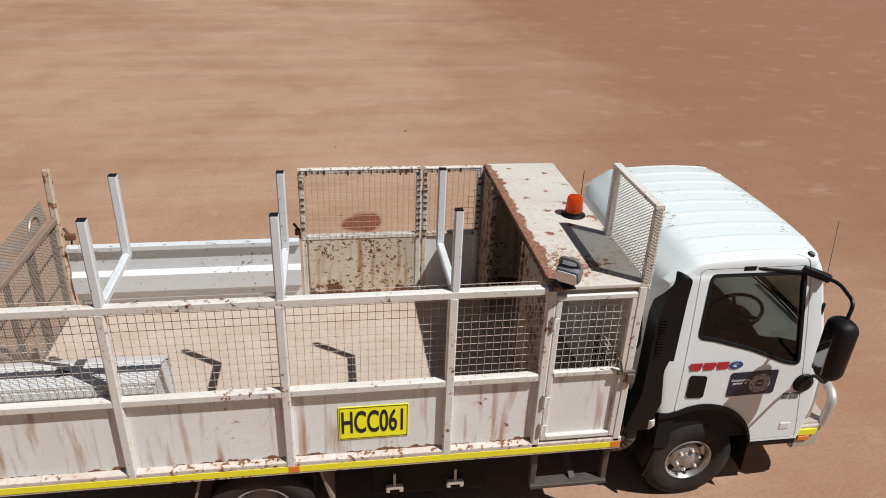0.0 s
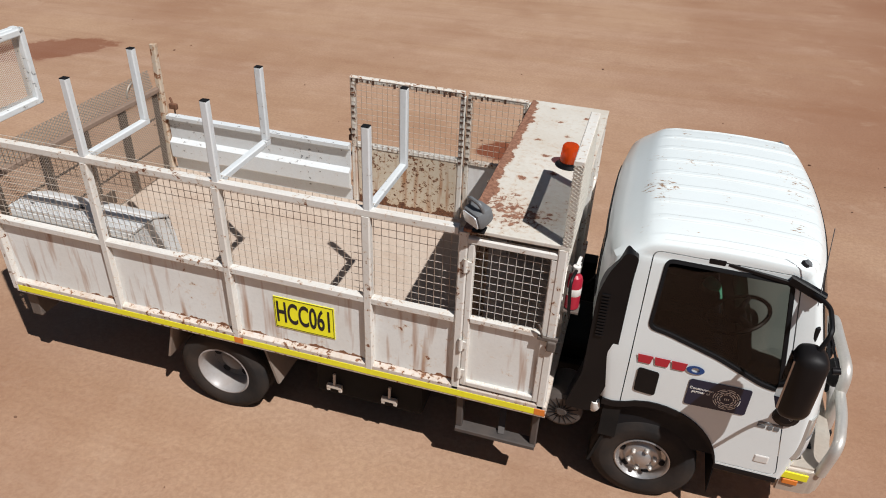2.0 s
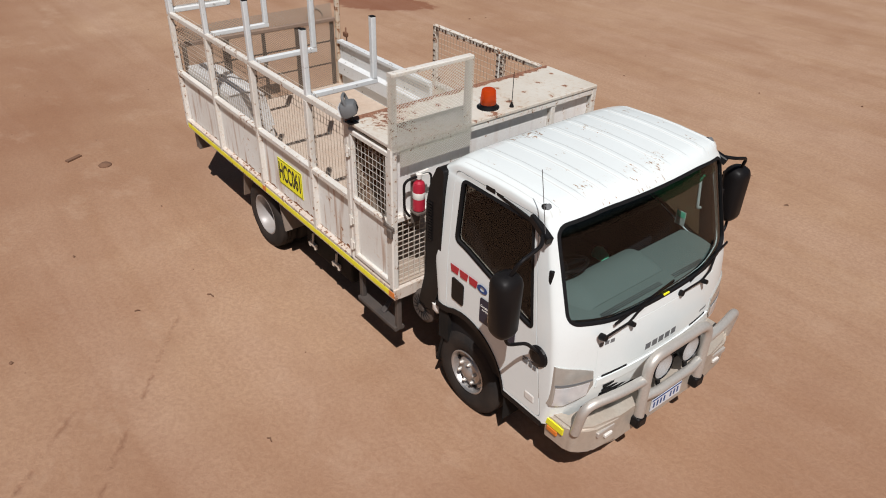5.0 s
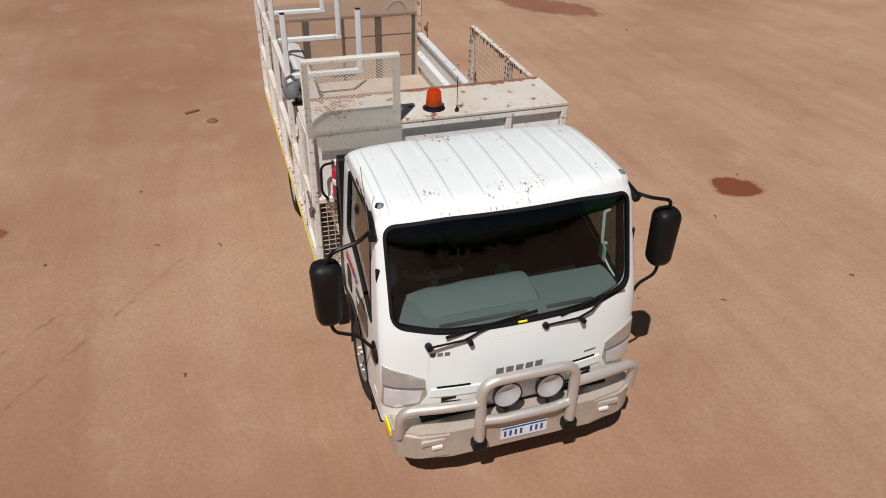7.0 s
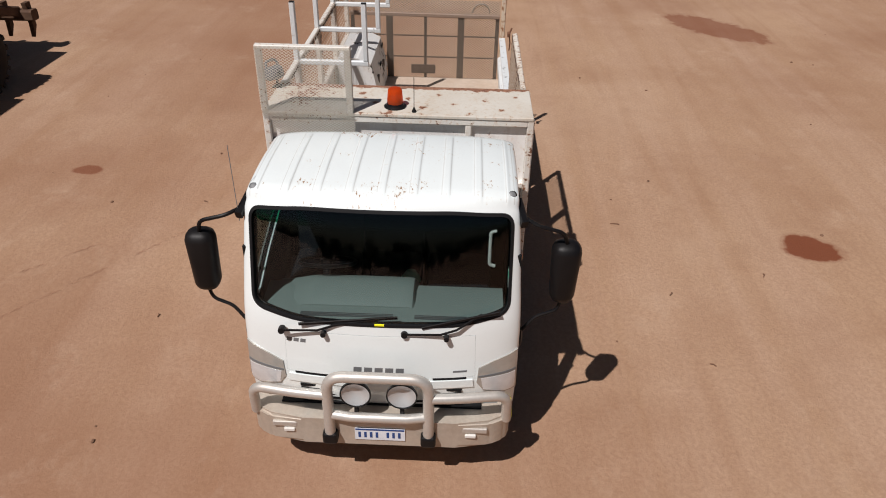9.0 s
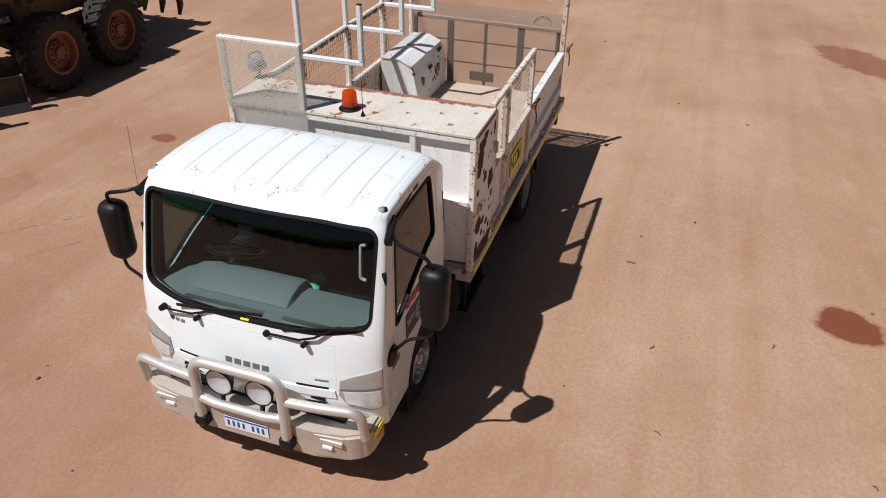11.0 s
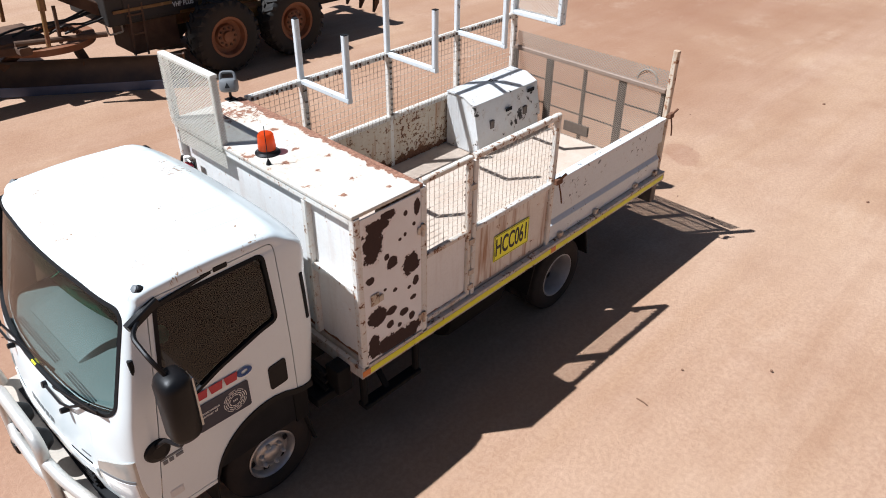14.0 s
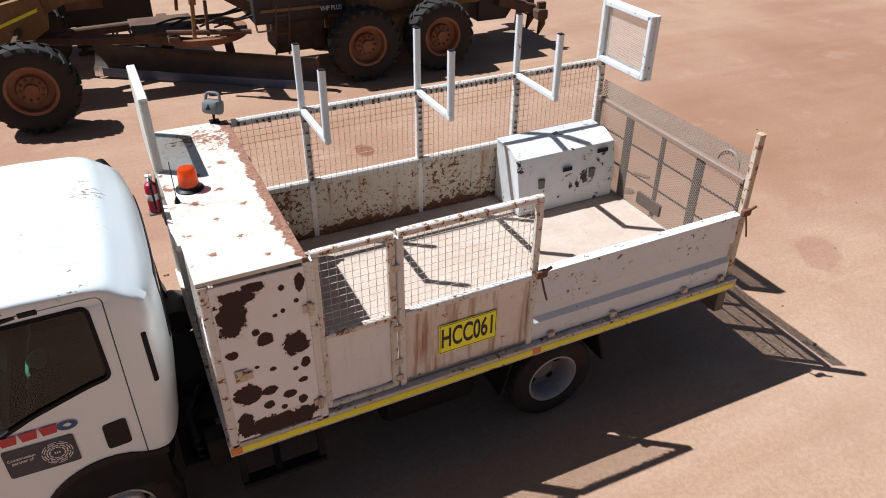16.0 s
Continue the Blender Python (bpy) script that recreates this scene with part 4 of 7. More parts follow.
        box(b, 3.86, 3.955, s * 0.355 + YC - 0.055, s * 0.355 + YC + 0.055, 0.50, 0.60, 0.02)
        part("hoop_foot", b, M_black, bump_, "black bracket at the foot of the hoop")
    # bull bar tubes
    b = bmesh.new()
    Y = 0.355
    pipe(b, rounded([(3.91, -Y + YC, 0.56), (3.90, -Y + YC, 1.125), (3.90, Y + YC, 1.125), (3.91, Y + YC, 0.56)], 0.13, 7), 0.040, 14)
    hoop = part("bull_bar", b, M_silver, truck, "polished alloy bull bar hoop, dusty", True)
    b = bmesh.new()
    pipe(b, [(3.90, -Y + YC, 0.765), (3.925, -0.2 + YC, 0.765), (3.925, 0.2 + YC, 0.765), (3.90, Y + YC, 0.765)], 0.036, 12)
    part("cross_tube", b, M_silver, hoop, "", True)
    for s in (-1, 1):
        b = bmesh.new()
        pipe(b, rounded([(3.90, s * Y + YC, 0.945), (3.88, s * 0.60 + YC, 0.945), (3.82, s * 0.905 + YC, 0.935), (3.78, s * 0.915 + YC, 0.66)], 0.10, 6), 0.037, 12)
        part("side_tube", b, M_silver, hoop, "", True)
    # driving lamps
    for y in (-0.143, 0.182):
        b = bmesh.new()
        lathe(b, [(0.0, -0.09), (0.05, -0.085), (0.085, -0.04), (0.104, 0.0), (0.110, 0.01), (0.110, 0.03), (0.104, 0.034), (0.100, 0.026)], (3.875, y, 0.957), (1, 0, 0.06), 32)
        bar(b, (3.87, y, 0.87), (3.89, y, 0.77), 0.03, 0.03)
        lamp = part("driving_lamp", b, M_black, truck, "round black driving lamp with clear lens", True)
        b = bmesh.new()
        lathe(b, [(0.0, -0.02), (0.05, -0.008), (0.101, 0.024)], (3.875, y, 0.957), (1, 0, 0.06), 32)
        part("lamp_bowl", b, M_bowl, lamp, "frosted bright lens", True)
        b = bmesh.new()
        lathe(b, [(0.0, 0.044), (0.05, 0.040), (0.101, 0.027)], (3.875, y, 0.957), (1, 0, 0.06), 32)
        part("lamp_glass", b, M_lens, lamp, "clear lens", True)
    # number plate with plain bars
    b = bmesh.new()
    box(b, 3.888, 3.894, -0.165, 0.20, 0.505, 0.62)
    plate = part("number_plate", b, M_plate, truck, "white number plate with plain blue bars")
    b = bmesh.new()
    for i in range(4):
        box(b, 3.894, 3.896, -0.140 + 0.042 * i, -0.122 + 0.042 * i, 0.53, 0.585)
    for i in range(3):
        box(b, 3.894, 3.896, 0.065 + 0.042 * i, 0.083 + 0.042 * i, 0.53, 0.585)
    box(b, 3.894, 3.896, -0.16, 0.195, 0.603, 0.617)
    part("plate_bars", b, M_logoblue, plate, "blue plain bars")
    # mirrors
    for s in (-1, 1):
        yc = s * 1.274 + YC
        b = bmesh.new()
        box(b, 3.245, 3.42, yc - 0.104, yc + 0.104, 1.43, 1.93)
        bmesh.ops.bevel(b, geom=list(b.edges), offset=0.075, segments=6, profile=0.5, affect="EDGES")
        for v in b.verts:
            v.co.x += 0.02 * (1 - ((v.co.z - 1.68) / 0.26) ** 2) * (v.co.x > 3.33)
            v.co.y = yc + (v.co.y - yc) * (1 - 0.20 * max(0.0, (1.64 - v.co.z) / 0.2))
        mir = part("mirror", b, M_black, truck, "tall black door mirror", True)
        b = bmesh.new()
        box(b, 3.239, 3.252, yc - 0.05, yc + 0.05, 1.50, 1.86)
        part("mirror_glass", b, M_mirror, mir, "mirror glass facing back")
        b = bmesh.new()
        pipe(b, rounded([(3.30, s * 0.95 + YC, 2.10), (3.40, s * 1.05 + YC, 2.085), (3.40, s * 1.235 + YC, 2.035), (3.35, s * 1.274 + YC, 1.90)], 0.05), 0.014, 8)
        part("upper_arm", b, M_black, mir, "black tube arm", True)
        b = bmesh.new()
        pipe(b, rounded([(3.36, s * 1.274 + YC, 1.44), (3.37, s * 1.25 + YC, 1.36), (3.40, s * 1.10 + YC, 1.32), (3.44, s * 0.97 + YC, 1.17)], 0.04), 0.013, 8)
        part("lower_arm", b, M_black, mir, "black tube arm", True)
        b = bmesh.new()
        bar(b, (3.18, s * 0.925 + YC, 2.145), (3.38, s * 0.965 + YC, 2.075), 0.05, 0.06)
        bar(b, (2.78, s * 0.915 + YC, 2.165), (3.30, s * 0.945 + YC, 2.11), 0.018, 0.025)
        box(b, 2.72, 2.82, s * 0.91 + YC - 0.02, s * 0.91 + YC + 0.02, 2.145, 2.185, 0.008)
        part("mirror_bracket", b, M_black, mir, "black bracket over the door")
        # roof marker lamp
        b = bmesh.new()
        lathe(b, [(0.045, -0.02), (0.042, 0.01), (0.032, 0.032), (0.0, 0.042)], (3.238, s * 0.872 + YC, 2.207), (0, 0, 1), 18)
        rl = part("roof_marker", b, M_black, truck, "black roof marker stub", True)
        b = bmesh.new()
        lathe(b, [(0.03, 0.0), (0.026, 0.02), (0.0, 0.03)], (3.253, s * 0.872 + YC, 2.224), (0.7, 0, 0.7), 14)
        part("marker_lens", b, M_lampgrey, rl, "pale lens", True)
        # roof rivets
        for x in (2.62, 2.72, 3.0, 3.1):
            b = bmesh.new()
            lathe(b, [(0.011, 0.0), (0.009, 0.006), (0.0, 0.008)], (x, s * 0.872 + YC, 2.188), (0, s * 0.3, 1), 10)
            part("roof_plug", b, M_gasket, truck, "", True)
    # aerial on the pillar
    b = bmesh.new()
    wire(b, (3.36, -0.955, 2.02), (3.285, -0.985, 2.55), 0.0025, 6)
    part("aerial", b, M_lampgrey, truck, "thin whip aerial")
    b = bmesh.new()
    box(b, 3.40, 3.43, -0.945, -0.915, 1.62, 1.86, 0.008)
    box(b, 3.40, 3.43, 0.945, 0.975, 1.62, 1.86, 0.008)
    pieces("pillar_vent", b, M_gasket, truck, "black pillar strip")


def emitless(name, base, rough, metal=0.0, coat=0.0):
    m, nt, b = material(name, rough, metal)
    v = coords(nt)
    a = noise_tex(nt, v, 16, 4, 0.6)
    nt.links.new(mix(nt, ramp(nt, a, [(0.35, 0.0), (0.75, 0.5)]), base, tuple(x * 0.75 for x in base)), b.inputs["Base Color"])
    b.inputs["Coat Weight"].default_value = coat
    return m


M_headlens = emitless("dusty_headlamp_lens", (0.44, 0.425, 0.39), 0.25, 0.3, 0.6)
M_bowl = emitless("frosted_lamp_lens", (0.74, 0.76, 0.78), 0.3, 0.3, 0.5)
M_plate = emitless("plate_white", (0.72, 0.76, 0.82), 0.4)
M_mirror, _, _b = material("mirror_silver", 0.03, 1.0)
_b.inputs["Base Color"].default_value = (0.35, 0.36, 0.37, 1)
build_front()


def decals():
    """Door and hood decals; brand marks stay plain shapes in their colours."""
    for s in (-1, 1):
        y = s * 0.9885 + YC
        flip = 1 if s < 0 else -1
        X = lambda x: x
        X0 = 2.80 if s < 0 else 2.765
        dec = bmesh.new()
        prism(dec, [(x, y, z) for x, z in round_loop([(X0, 1.078), (X0, 1.30), (X0 + 0.385, 1.308), (X0 + 0.385, 1.088)], 0.02)], (0, s * 0.002, 0))
        d = part("door_decal", dec, M_navy, truck, "navy rectangular decal with white rings")
        ring_x = 3.05 if s < 0 else 2.875
        b = bmesh.new()
        for r, w in ((0.022, 0.05), (0.042, 0.007), (0.056, 0.007), (0.070, 0.006), (0.083, 0.005)):
            n, k = 40, 0
            for i in range(n):
                if r > 0.03 and (i * 7 + int(r * 1000)) % 5 == 0:
                    continue
                a0, a1 = 2 * math.pi * i / n, 2 * math.pi * (i + 1) / n
                r0 = r - min(w, r * 0.98) / 2
                r1 = r + w / 2 if r > 0.03 else r
                q = [(ring_x + rr * math.cos(a), y + s * 0.003, 1.19 + rr * math.sin(a)) for rr, a in ((r0, a0), (r1, a0), (r1, a1), (r0, a1))]
                if r > 0.03:
                    b.faces.new([b.verts.new(v) for v in q])
        for dx in (-0.012, 0.0, 0.012):
            box(b, ring_x + dx - 0.003, ring_x + dx + 0.003, min(y, y + s * 0.0035), max(y, y + s * 0.0035), 1.182, 1.198)
        part("decal_rings", b, M_paper, d, "white broken rings")
        tx = 2.885 if s < 0 else 3.06
        rot = pose(tx, y + s * 0.003, 1.215, 90, 0, 0) if s < 0 else pose(tx, y + s * 0.003, 1.215, 90, 0, 180)
        text_mesh("decal_words", "Construction\npartner of", 0.028, rot, M_paper, d, None, 0.0008)
        # red and blue mark as plain blocks and a ring
        b = bmesh.new()
        for i in range(3):
            x0 = (2.445 + 0.108 * i) if s < 0 else (3.14 - 0.108 * i)
            x1 = x0 + flip * 0.10
            q = [(x0 + flip * 0.012, 1.345), (x0, 1.41), (x1, 1.41), (x1 - flip * 0.012, 1.345)]
            prism(b, [(x, y, z + (0.0 if s < 0 else 0.0)) for x, z in q], (0, s * 0.002, 0))
        mark = part("door_mark", b, M_logored, truck, "red plain blocks of a company mark")
        b = bmesh.new()
        cx = 2.815 if s < 0 else 2.775
        for i in range(28):
            a0, a1 = 2 * math.pi * i / 28, 2 * math.pi * (i + 1) / 28
            q = [(cx + ra * math.cos(a), y + s * 0.002, 1.375 + rb * math.sin(a)) for ra, rb, a in ((0.026, 0.018, a0), (0.056, 0.034, a0), (0.056, 0.034, a1), (0.026, 0.018, a1))]
            prism(b, q, (0, s * 0.001, 0))
        part("mark_ring", b, M_logoblue, mark, "blue oval ring")
        # model badge bars by the mirror foot
        b = bmesh.new()
        for x0, x1, z0, z1 in ((3.28, 3.43, 1.055, 1.07), (3.28, 3.33, 1.02, 1.045), (3.345, 3.375, 1.015, 1.045), (3.385, 3.415, 1.015, 1.045)):
            box(b, x0, x1, y - 0.0125, y + 0.0125 - 0.012, z0, z1) if s > 0 else box(b, x0, x1, y - 0.001, y + 0.0125, z0, z1)
        part("model_bars", b, M_lampgrey, truck, "small dark model bars")


decals()


# ---- chassis and wheels ----
def tyre_mesh(r, w, rim, cx, cy, cz, s, lugs=0):
    """A tyre about the y axis at the centre; s: which side faces out."""
    b = bmesh.new()
    prof = [(rim, -w * 0.40), (rim + 0.02, -w * 0.47), (rim + (r - rim) * 0.5, -w * 0.52), (r - 0.035, -w * 0.46), (r - 0.008, -w * 0.40), (r, -w * 0.34),
            (r, -w * 0.12), (r - 0.01, -w * 0.11), (r - 0.01, -w * 0.07), (r, -w * 0.06), (r, w * 0.06), (r - 0.01, w * 0.07), (r - 0.01, w * 0.11), (r, w * 0.12),
            (r, w * 0.34), (r - 0.008, w * 0.40), (r - 0.035, w * 0.46), (rim + (r - rim) * 0.62, w * 0.52), (rim + (r - rim) * 0.6, w * 0.525), (rim + (r - rim) * 0.35, w * 0.515), (rim + 0.02, w * 0.47), (rim, w * 0.40)]
    lathe(b, prof, (cx, cy, cz), (0, s, 0), 56)
    return b


def build_wheels():
    R, W = 0.385, 0.205
    for s in (-1, 1):
        # front: single wheel with a bright domed centre
        c = (2.645, s * 0.838, 0.414)
        hub = thing_part("front_wheel", truck)
        part("tyre", tyre_mesh(R - 0.008, W, 0.19, *c, s), M_rubber, hub, "dusty black tyre", True)
        b = bmesh.new()
        lathe(b, [(0.195, 0.085), (0.199, 0.095), (0.190, 0.10), (0.176, 0.085), (0.171, 0.052), (0.166, 0.042), (0.138, 0.038), (0.124, 0.066), (0.110, 0.078), (0.074, 0.082), (0.062, 0.094), (0.040, 0.108), (0.0, 0.111)], c, (0, s, 0), 48)
        lathe(b, [(0.195, 0.085), (0.185, 0.0), (0.178, -0.09), (0.195, -0.09)], c, (0, s, 0), 48)
        rim = part("rim", b, M_chrome, hub, "dusty bright steel rim", True)
        b = bmesh.new()
        for i in range(6):
            a = 2 * math.pi * i / 6 + 0.3
            o = (c[0] + 0.094 * math.cos(a), c[1] + s * 0.080, c[2] + 0.094 * math.sin(a))
            lathe(b, [(0.018, 0.0), (0.016, 0.022), (0.010, 0.032), (0.0, 0.034)], o, (0, s, 0), 10)
        pieces("wheel_nut", b, M_silver, hub, "", True)
        b = bmesh.new()
        for i in range(6):
            a = 2 * math.pi * i / 6 + 0.82
            o = (c[0] + 0.151 * math.cos(a), c[1] + s * 0.036, c[2] + 0.151 * math.sin(a))
            lathe(b, [(0.027, 0.012), (0.0, 0.016)], o, (0, s, 0), 14)
        pieces("rim_hole", b, M_gasket, hub, "dark vent holes")
        # rear: dual wheels, deep white dish
        for k, cy in enumerate((0.965, 0.72)):
            c = (-0.705, s * cy, 0.376)
            hub = thing_part("rear_wheel", truck)
            part("tyre", tyre_mesh(R, W + 0.01, 0.222, *c, s), M_rubber, hub, "dusty black tyre", True)
            b = bmesh.new()
            d = -0.10 if k == 0 else 0.0
            lathe(b, [(0.228, 0.080), (0.234, 0.094), (0.222, 0.098), (0.206, 0.08), (0.196, 0.0), (0.190, -0.080)], c, (0, s, 0), 48)
            lathe(b, [(0.206, 0.08), (0.222, -0.09)], c, (0, s, 0), 48)
            part("rim", b, M_rim, hub, "white painted deep-dish rim, dusty", True)
            b = bmesh.new()
            lathe(b, [(0.190, -0.080), (0.14, d - 0.005), (0.11, d - 0.01), (0.10, d + 0.045), (0.05, d + 0.07), (0.0, d + 0.07)], c, (0, s, 0), 40)
            part("wheel_disc", b, M_disc, hub, "dark grey wheel disc", True)
            if k == 0:
                b = bmesh.new()
                for i in range(5):
                    a = 2 * math.pi * i / 5 + 0.35
                    o = (c[0] + 0.150 * math.cos(a), c[1] - s * 0.088, c[2] + 0.150 * math.sin(a))
                    lathe(b, [(0.034, 0.016), (0.0, 0.022)], o, (0, s, 0), 14)
                pieces("rim_hole", b, M_gasket, hub, "dark hand holes")


def thing_part(name, parent):
    o = new(name)
    o.parent = parent
    return o


def build_chassis():
    for s in (-1, 1):
        b = bmesh.new()
        box(b, -2.45, 3.55, s * 0.38 - 0.035, s * 0.38 + 0.035, 0.52, 0.72, 0.01)
        part("chassis_rail", b, M_chassis, truck, "black chassis rail")
    b = bmesh.new()
    for x in (-2.2, -1.5, -0.2, 0.6, 1.4, 2.1, 3.2):
        box(b, x - 0.04, x + 0.04, -0.36, 0.36, 0.55, 0.69)
    bar(b, (-0.705, -0.7, 0.376), (-0.705, 0.7, 0.376), 0.13)
    bar(b, (2.65, -0.75, 0.40), (2.65, 0.75, 0.40), 0.09)
    lathe(b, [(0.0, -0.17), (0.13, -0.14), (0.17, 0.0), (0.13, 0.14), (0.0, 0.17)], (-0.705, 0, 0.376), (0, 1, 0), 20)
    box(b, 1.3, 2.3, -0.30, 0.30, 0.35, 0.85, 0.05)
    pieces("axle_part", b, M_chassis, truck, "black axles and gearbox")
    b = bmesh.new()
    for x in (-2.3, -1.7, -1.15, -0.25, 0.3, 0.85, 1.4):
        box(b, x - 0.03, x + 0.03, -1.06, 1.06, 0.75, 0.83)
    box(b, -2.48, 1.88, -0.43, -0.33, 0.72, 0.83)
    box(b, -2.48, 1.88, 0.33, 0.43, 0.72, 0.83)
    pieces("tray_bearer", b, M_chassis, truck, "dark tray bearers")
    # right-hand under-tray locker and its pale taps
    b = bmesh.new()
    box(b, 0.10, 0.98, -0.98, -0.55, 0.36, 0.74, 0.02)
    lock = part("under_tray_tank", b, M_chassis, truck, "black tank under the tray")
    for x in (0.26, 0.72):
        b = bmesh.new()
        bar(b, (x, -0.99, 0.58), (x, -1.0, 0.47), 0.02)
        bar(b, (x - 0.06, -1.0, 0.46), (x + 0.06, -1.0, 0.46), 0.035)
        for d in (-0.05, 0.05):
            bar(b, (x + d, -1.0, 0.46), (x + d, -1.0, 0.42), 0.03)
        part("tap", b, M_wire, lock, "pale drop tap")
    b = bmesh.new()
    lathe(b, [(0.0, -0.4), (0.22, -0.38), (0.24, -0.34), (0.24, 0.34), (0.22, 0.38), (0.0, 0.4)], (0.35, 0.70, 0.50), (1, 0, 0), 28)
    part("fuel_tank", b, M_chassis, truck, "black round fuel tank", True)
    # steps hung under the front corners
    for s in (-1, 1):
        b = bmesh.new()
        y = s * 1.06
        for x in (1.30, 1.86):
            bar(b, (x, y, 0.85), (x, y, 0.43), 0.05, 0.05)
        bar(b, (1.28, y, 0.44), (1.88, y, 0.44), 0.10, 0.04)
        bar(b, (1.62, y, 0.46), (1.60, y - s * 0.16, 0.60), 0.05, 0.02)
        # left step is black: the truck's shade is put into its colour
        part("side_step", b, M_chassis if s > 0 else M_stepsteel, truck, "dark steel hanging step")
    # air filter and duct behind the cab
    b = bmesh.new()
    c = (2.02, -0.80, 0.70)
    lathe(b, [(0.0, -0.2), (0.13, -0.2), (0.15, -0.17), (0.15, 0.06), (0.155, 0.08), (0.15, 0.11), (0.12, 0.13), (0.05, 0.125), (0.03, 0.14), (0.0, 0.14)], c, (0, -1, 0), 32)
    can = part("air_filter", b, M_stepsteel, truck, "black ribbed air filter canister", True)
    b = bmesh.new()
    for i in range(16):
        a = 2 * math.pi * i / 16
        o = Vector((c[0], c[1] - 0.13, c[2]))
        wire(b, o + Vector((math.cos(a), 0, math.sin(a))) * 0.04, o + Vector((math.cos(a), 0.02, math.sin(a))) * 0.125, 0.004)
    pieces("filter_rib", b, M_gasket, can)
    b = bmesh.new()
    side = round_loop([(2.03, 0.80), (2.22, 0.80), (2.31, 1.15), (2.315, 1.95), (2.325, 2.13), (2.25, 2.15), (2.165, 1.98), (2.12, 1.80), (2.115, 1.15)], 0.04)
    prism(b, [(x, -0.965, z) for x, z in side], (0, 0.15, 0))
    bmesh.ops.bevel(b, geom=[e for e in b.edges if len(e.link_faces) == 2 and e.calc_face_angle(0) > 1.0], offset=0.022, segments=3, affect="EDGES")
    for i in range(14):
        z = 1.48 + 0.025 * i
        box(b, 2.15, 2.20, -0.975, -0.955, z, z + 0.012)
    part("intake_duct", b, M_black, truck, "tall black air intake duct", True)
    b = bmesh.new()
    for z in (0.72, 0.80, 0.88):
        pipe(b, rounded([(2.0, 0.45, z), (2.12, 0.7, z + 0.03), (2.1, 0.92, z - 0.05)], 0.06), 0.02, 8)
    box(b, 1.95, 2.22, 0.55, 0.95, 0.58, 0.66, 0.01)
    box(b, 1.92, 2.05, 0.85, 1.0, 0.62, 0.86, 0.01)
    pieces("engine_hose", b, M_chassis, truck, "dark hoses and boxes behind the cab")
    b = bmesh.new()
    lathe(b, [(0.03, -0.05), (0.045, 0.0), (0.03, 0.06), (0.0, 0.065)], (2.24, -0.93, 0.84), (0, -0.3, 1), 12)
    part("filler_cap", b, M_paper, truck, "small pale reservoir cap", True)
    # rear mud flaps and guards
    for s in (-1, 1):
        b = bmesh.new()
        for x0, x1, x2 in ((-1.20, -1.18, -1.10), (-0.20, -0.22, -0.30)):
            prism(b, [(x0, s * 0.66, 0.42), (x2, s * 0.66, 0.80), (x2 + 0.02, s * 0.66, 0.80), (x0 + 0.02, s * 0.66, 0.42)], (0, s * 0.42, 0))
        # chassis black on the left guards stands in for the shade on that side
        pieces("mud_guard", b, M_flap if s < 0 else M_chassis, truck, "dusty mud guard")
        b = bmesh.new()
        box(b, -2.52, -2.42, min(s * 0.72, s * 1.08), max(s * 0.72, s * 1.08), 0.52, 0.80, 0.01)
        tl = part("tail_lamp_bracket", b, M_darksteel, truck, "dark tail lamp bracket")
        b = bmesh.new()
        box(b, -2.535, -2.52, min(s * 0.78, s * 1.04), max(s * 0.78, s * 1.04), 0.62, 0.72)
        part("tail_lamp", b, M_logored, tl, "red tail lamp")


M_stepsteel = plain("grimy_step_steel", (0.075, 0.065, 0.06), 0.7, 0.2, 0.5, 20, 0.15)
M_disc = plain("grey_wheel_disc", (0.19, 0.18, 0.175), 0.6, 0.2, 0.4, 20, 0.15)
M_flap = plain("dusty_flap_rubber", (0.22, 0.18, 0.15), 0.85, 0.0, 0.4, 20, 0.4)
build_wheels()
build_chassis()

# ---- tray ----
YS = 1.11
YL = 1.08
POSTS = (-2.53, -1.515, -0.47, 0.615)
RX0, RX1 = -2.53, 1.925


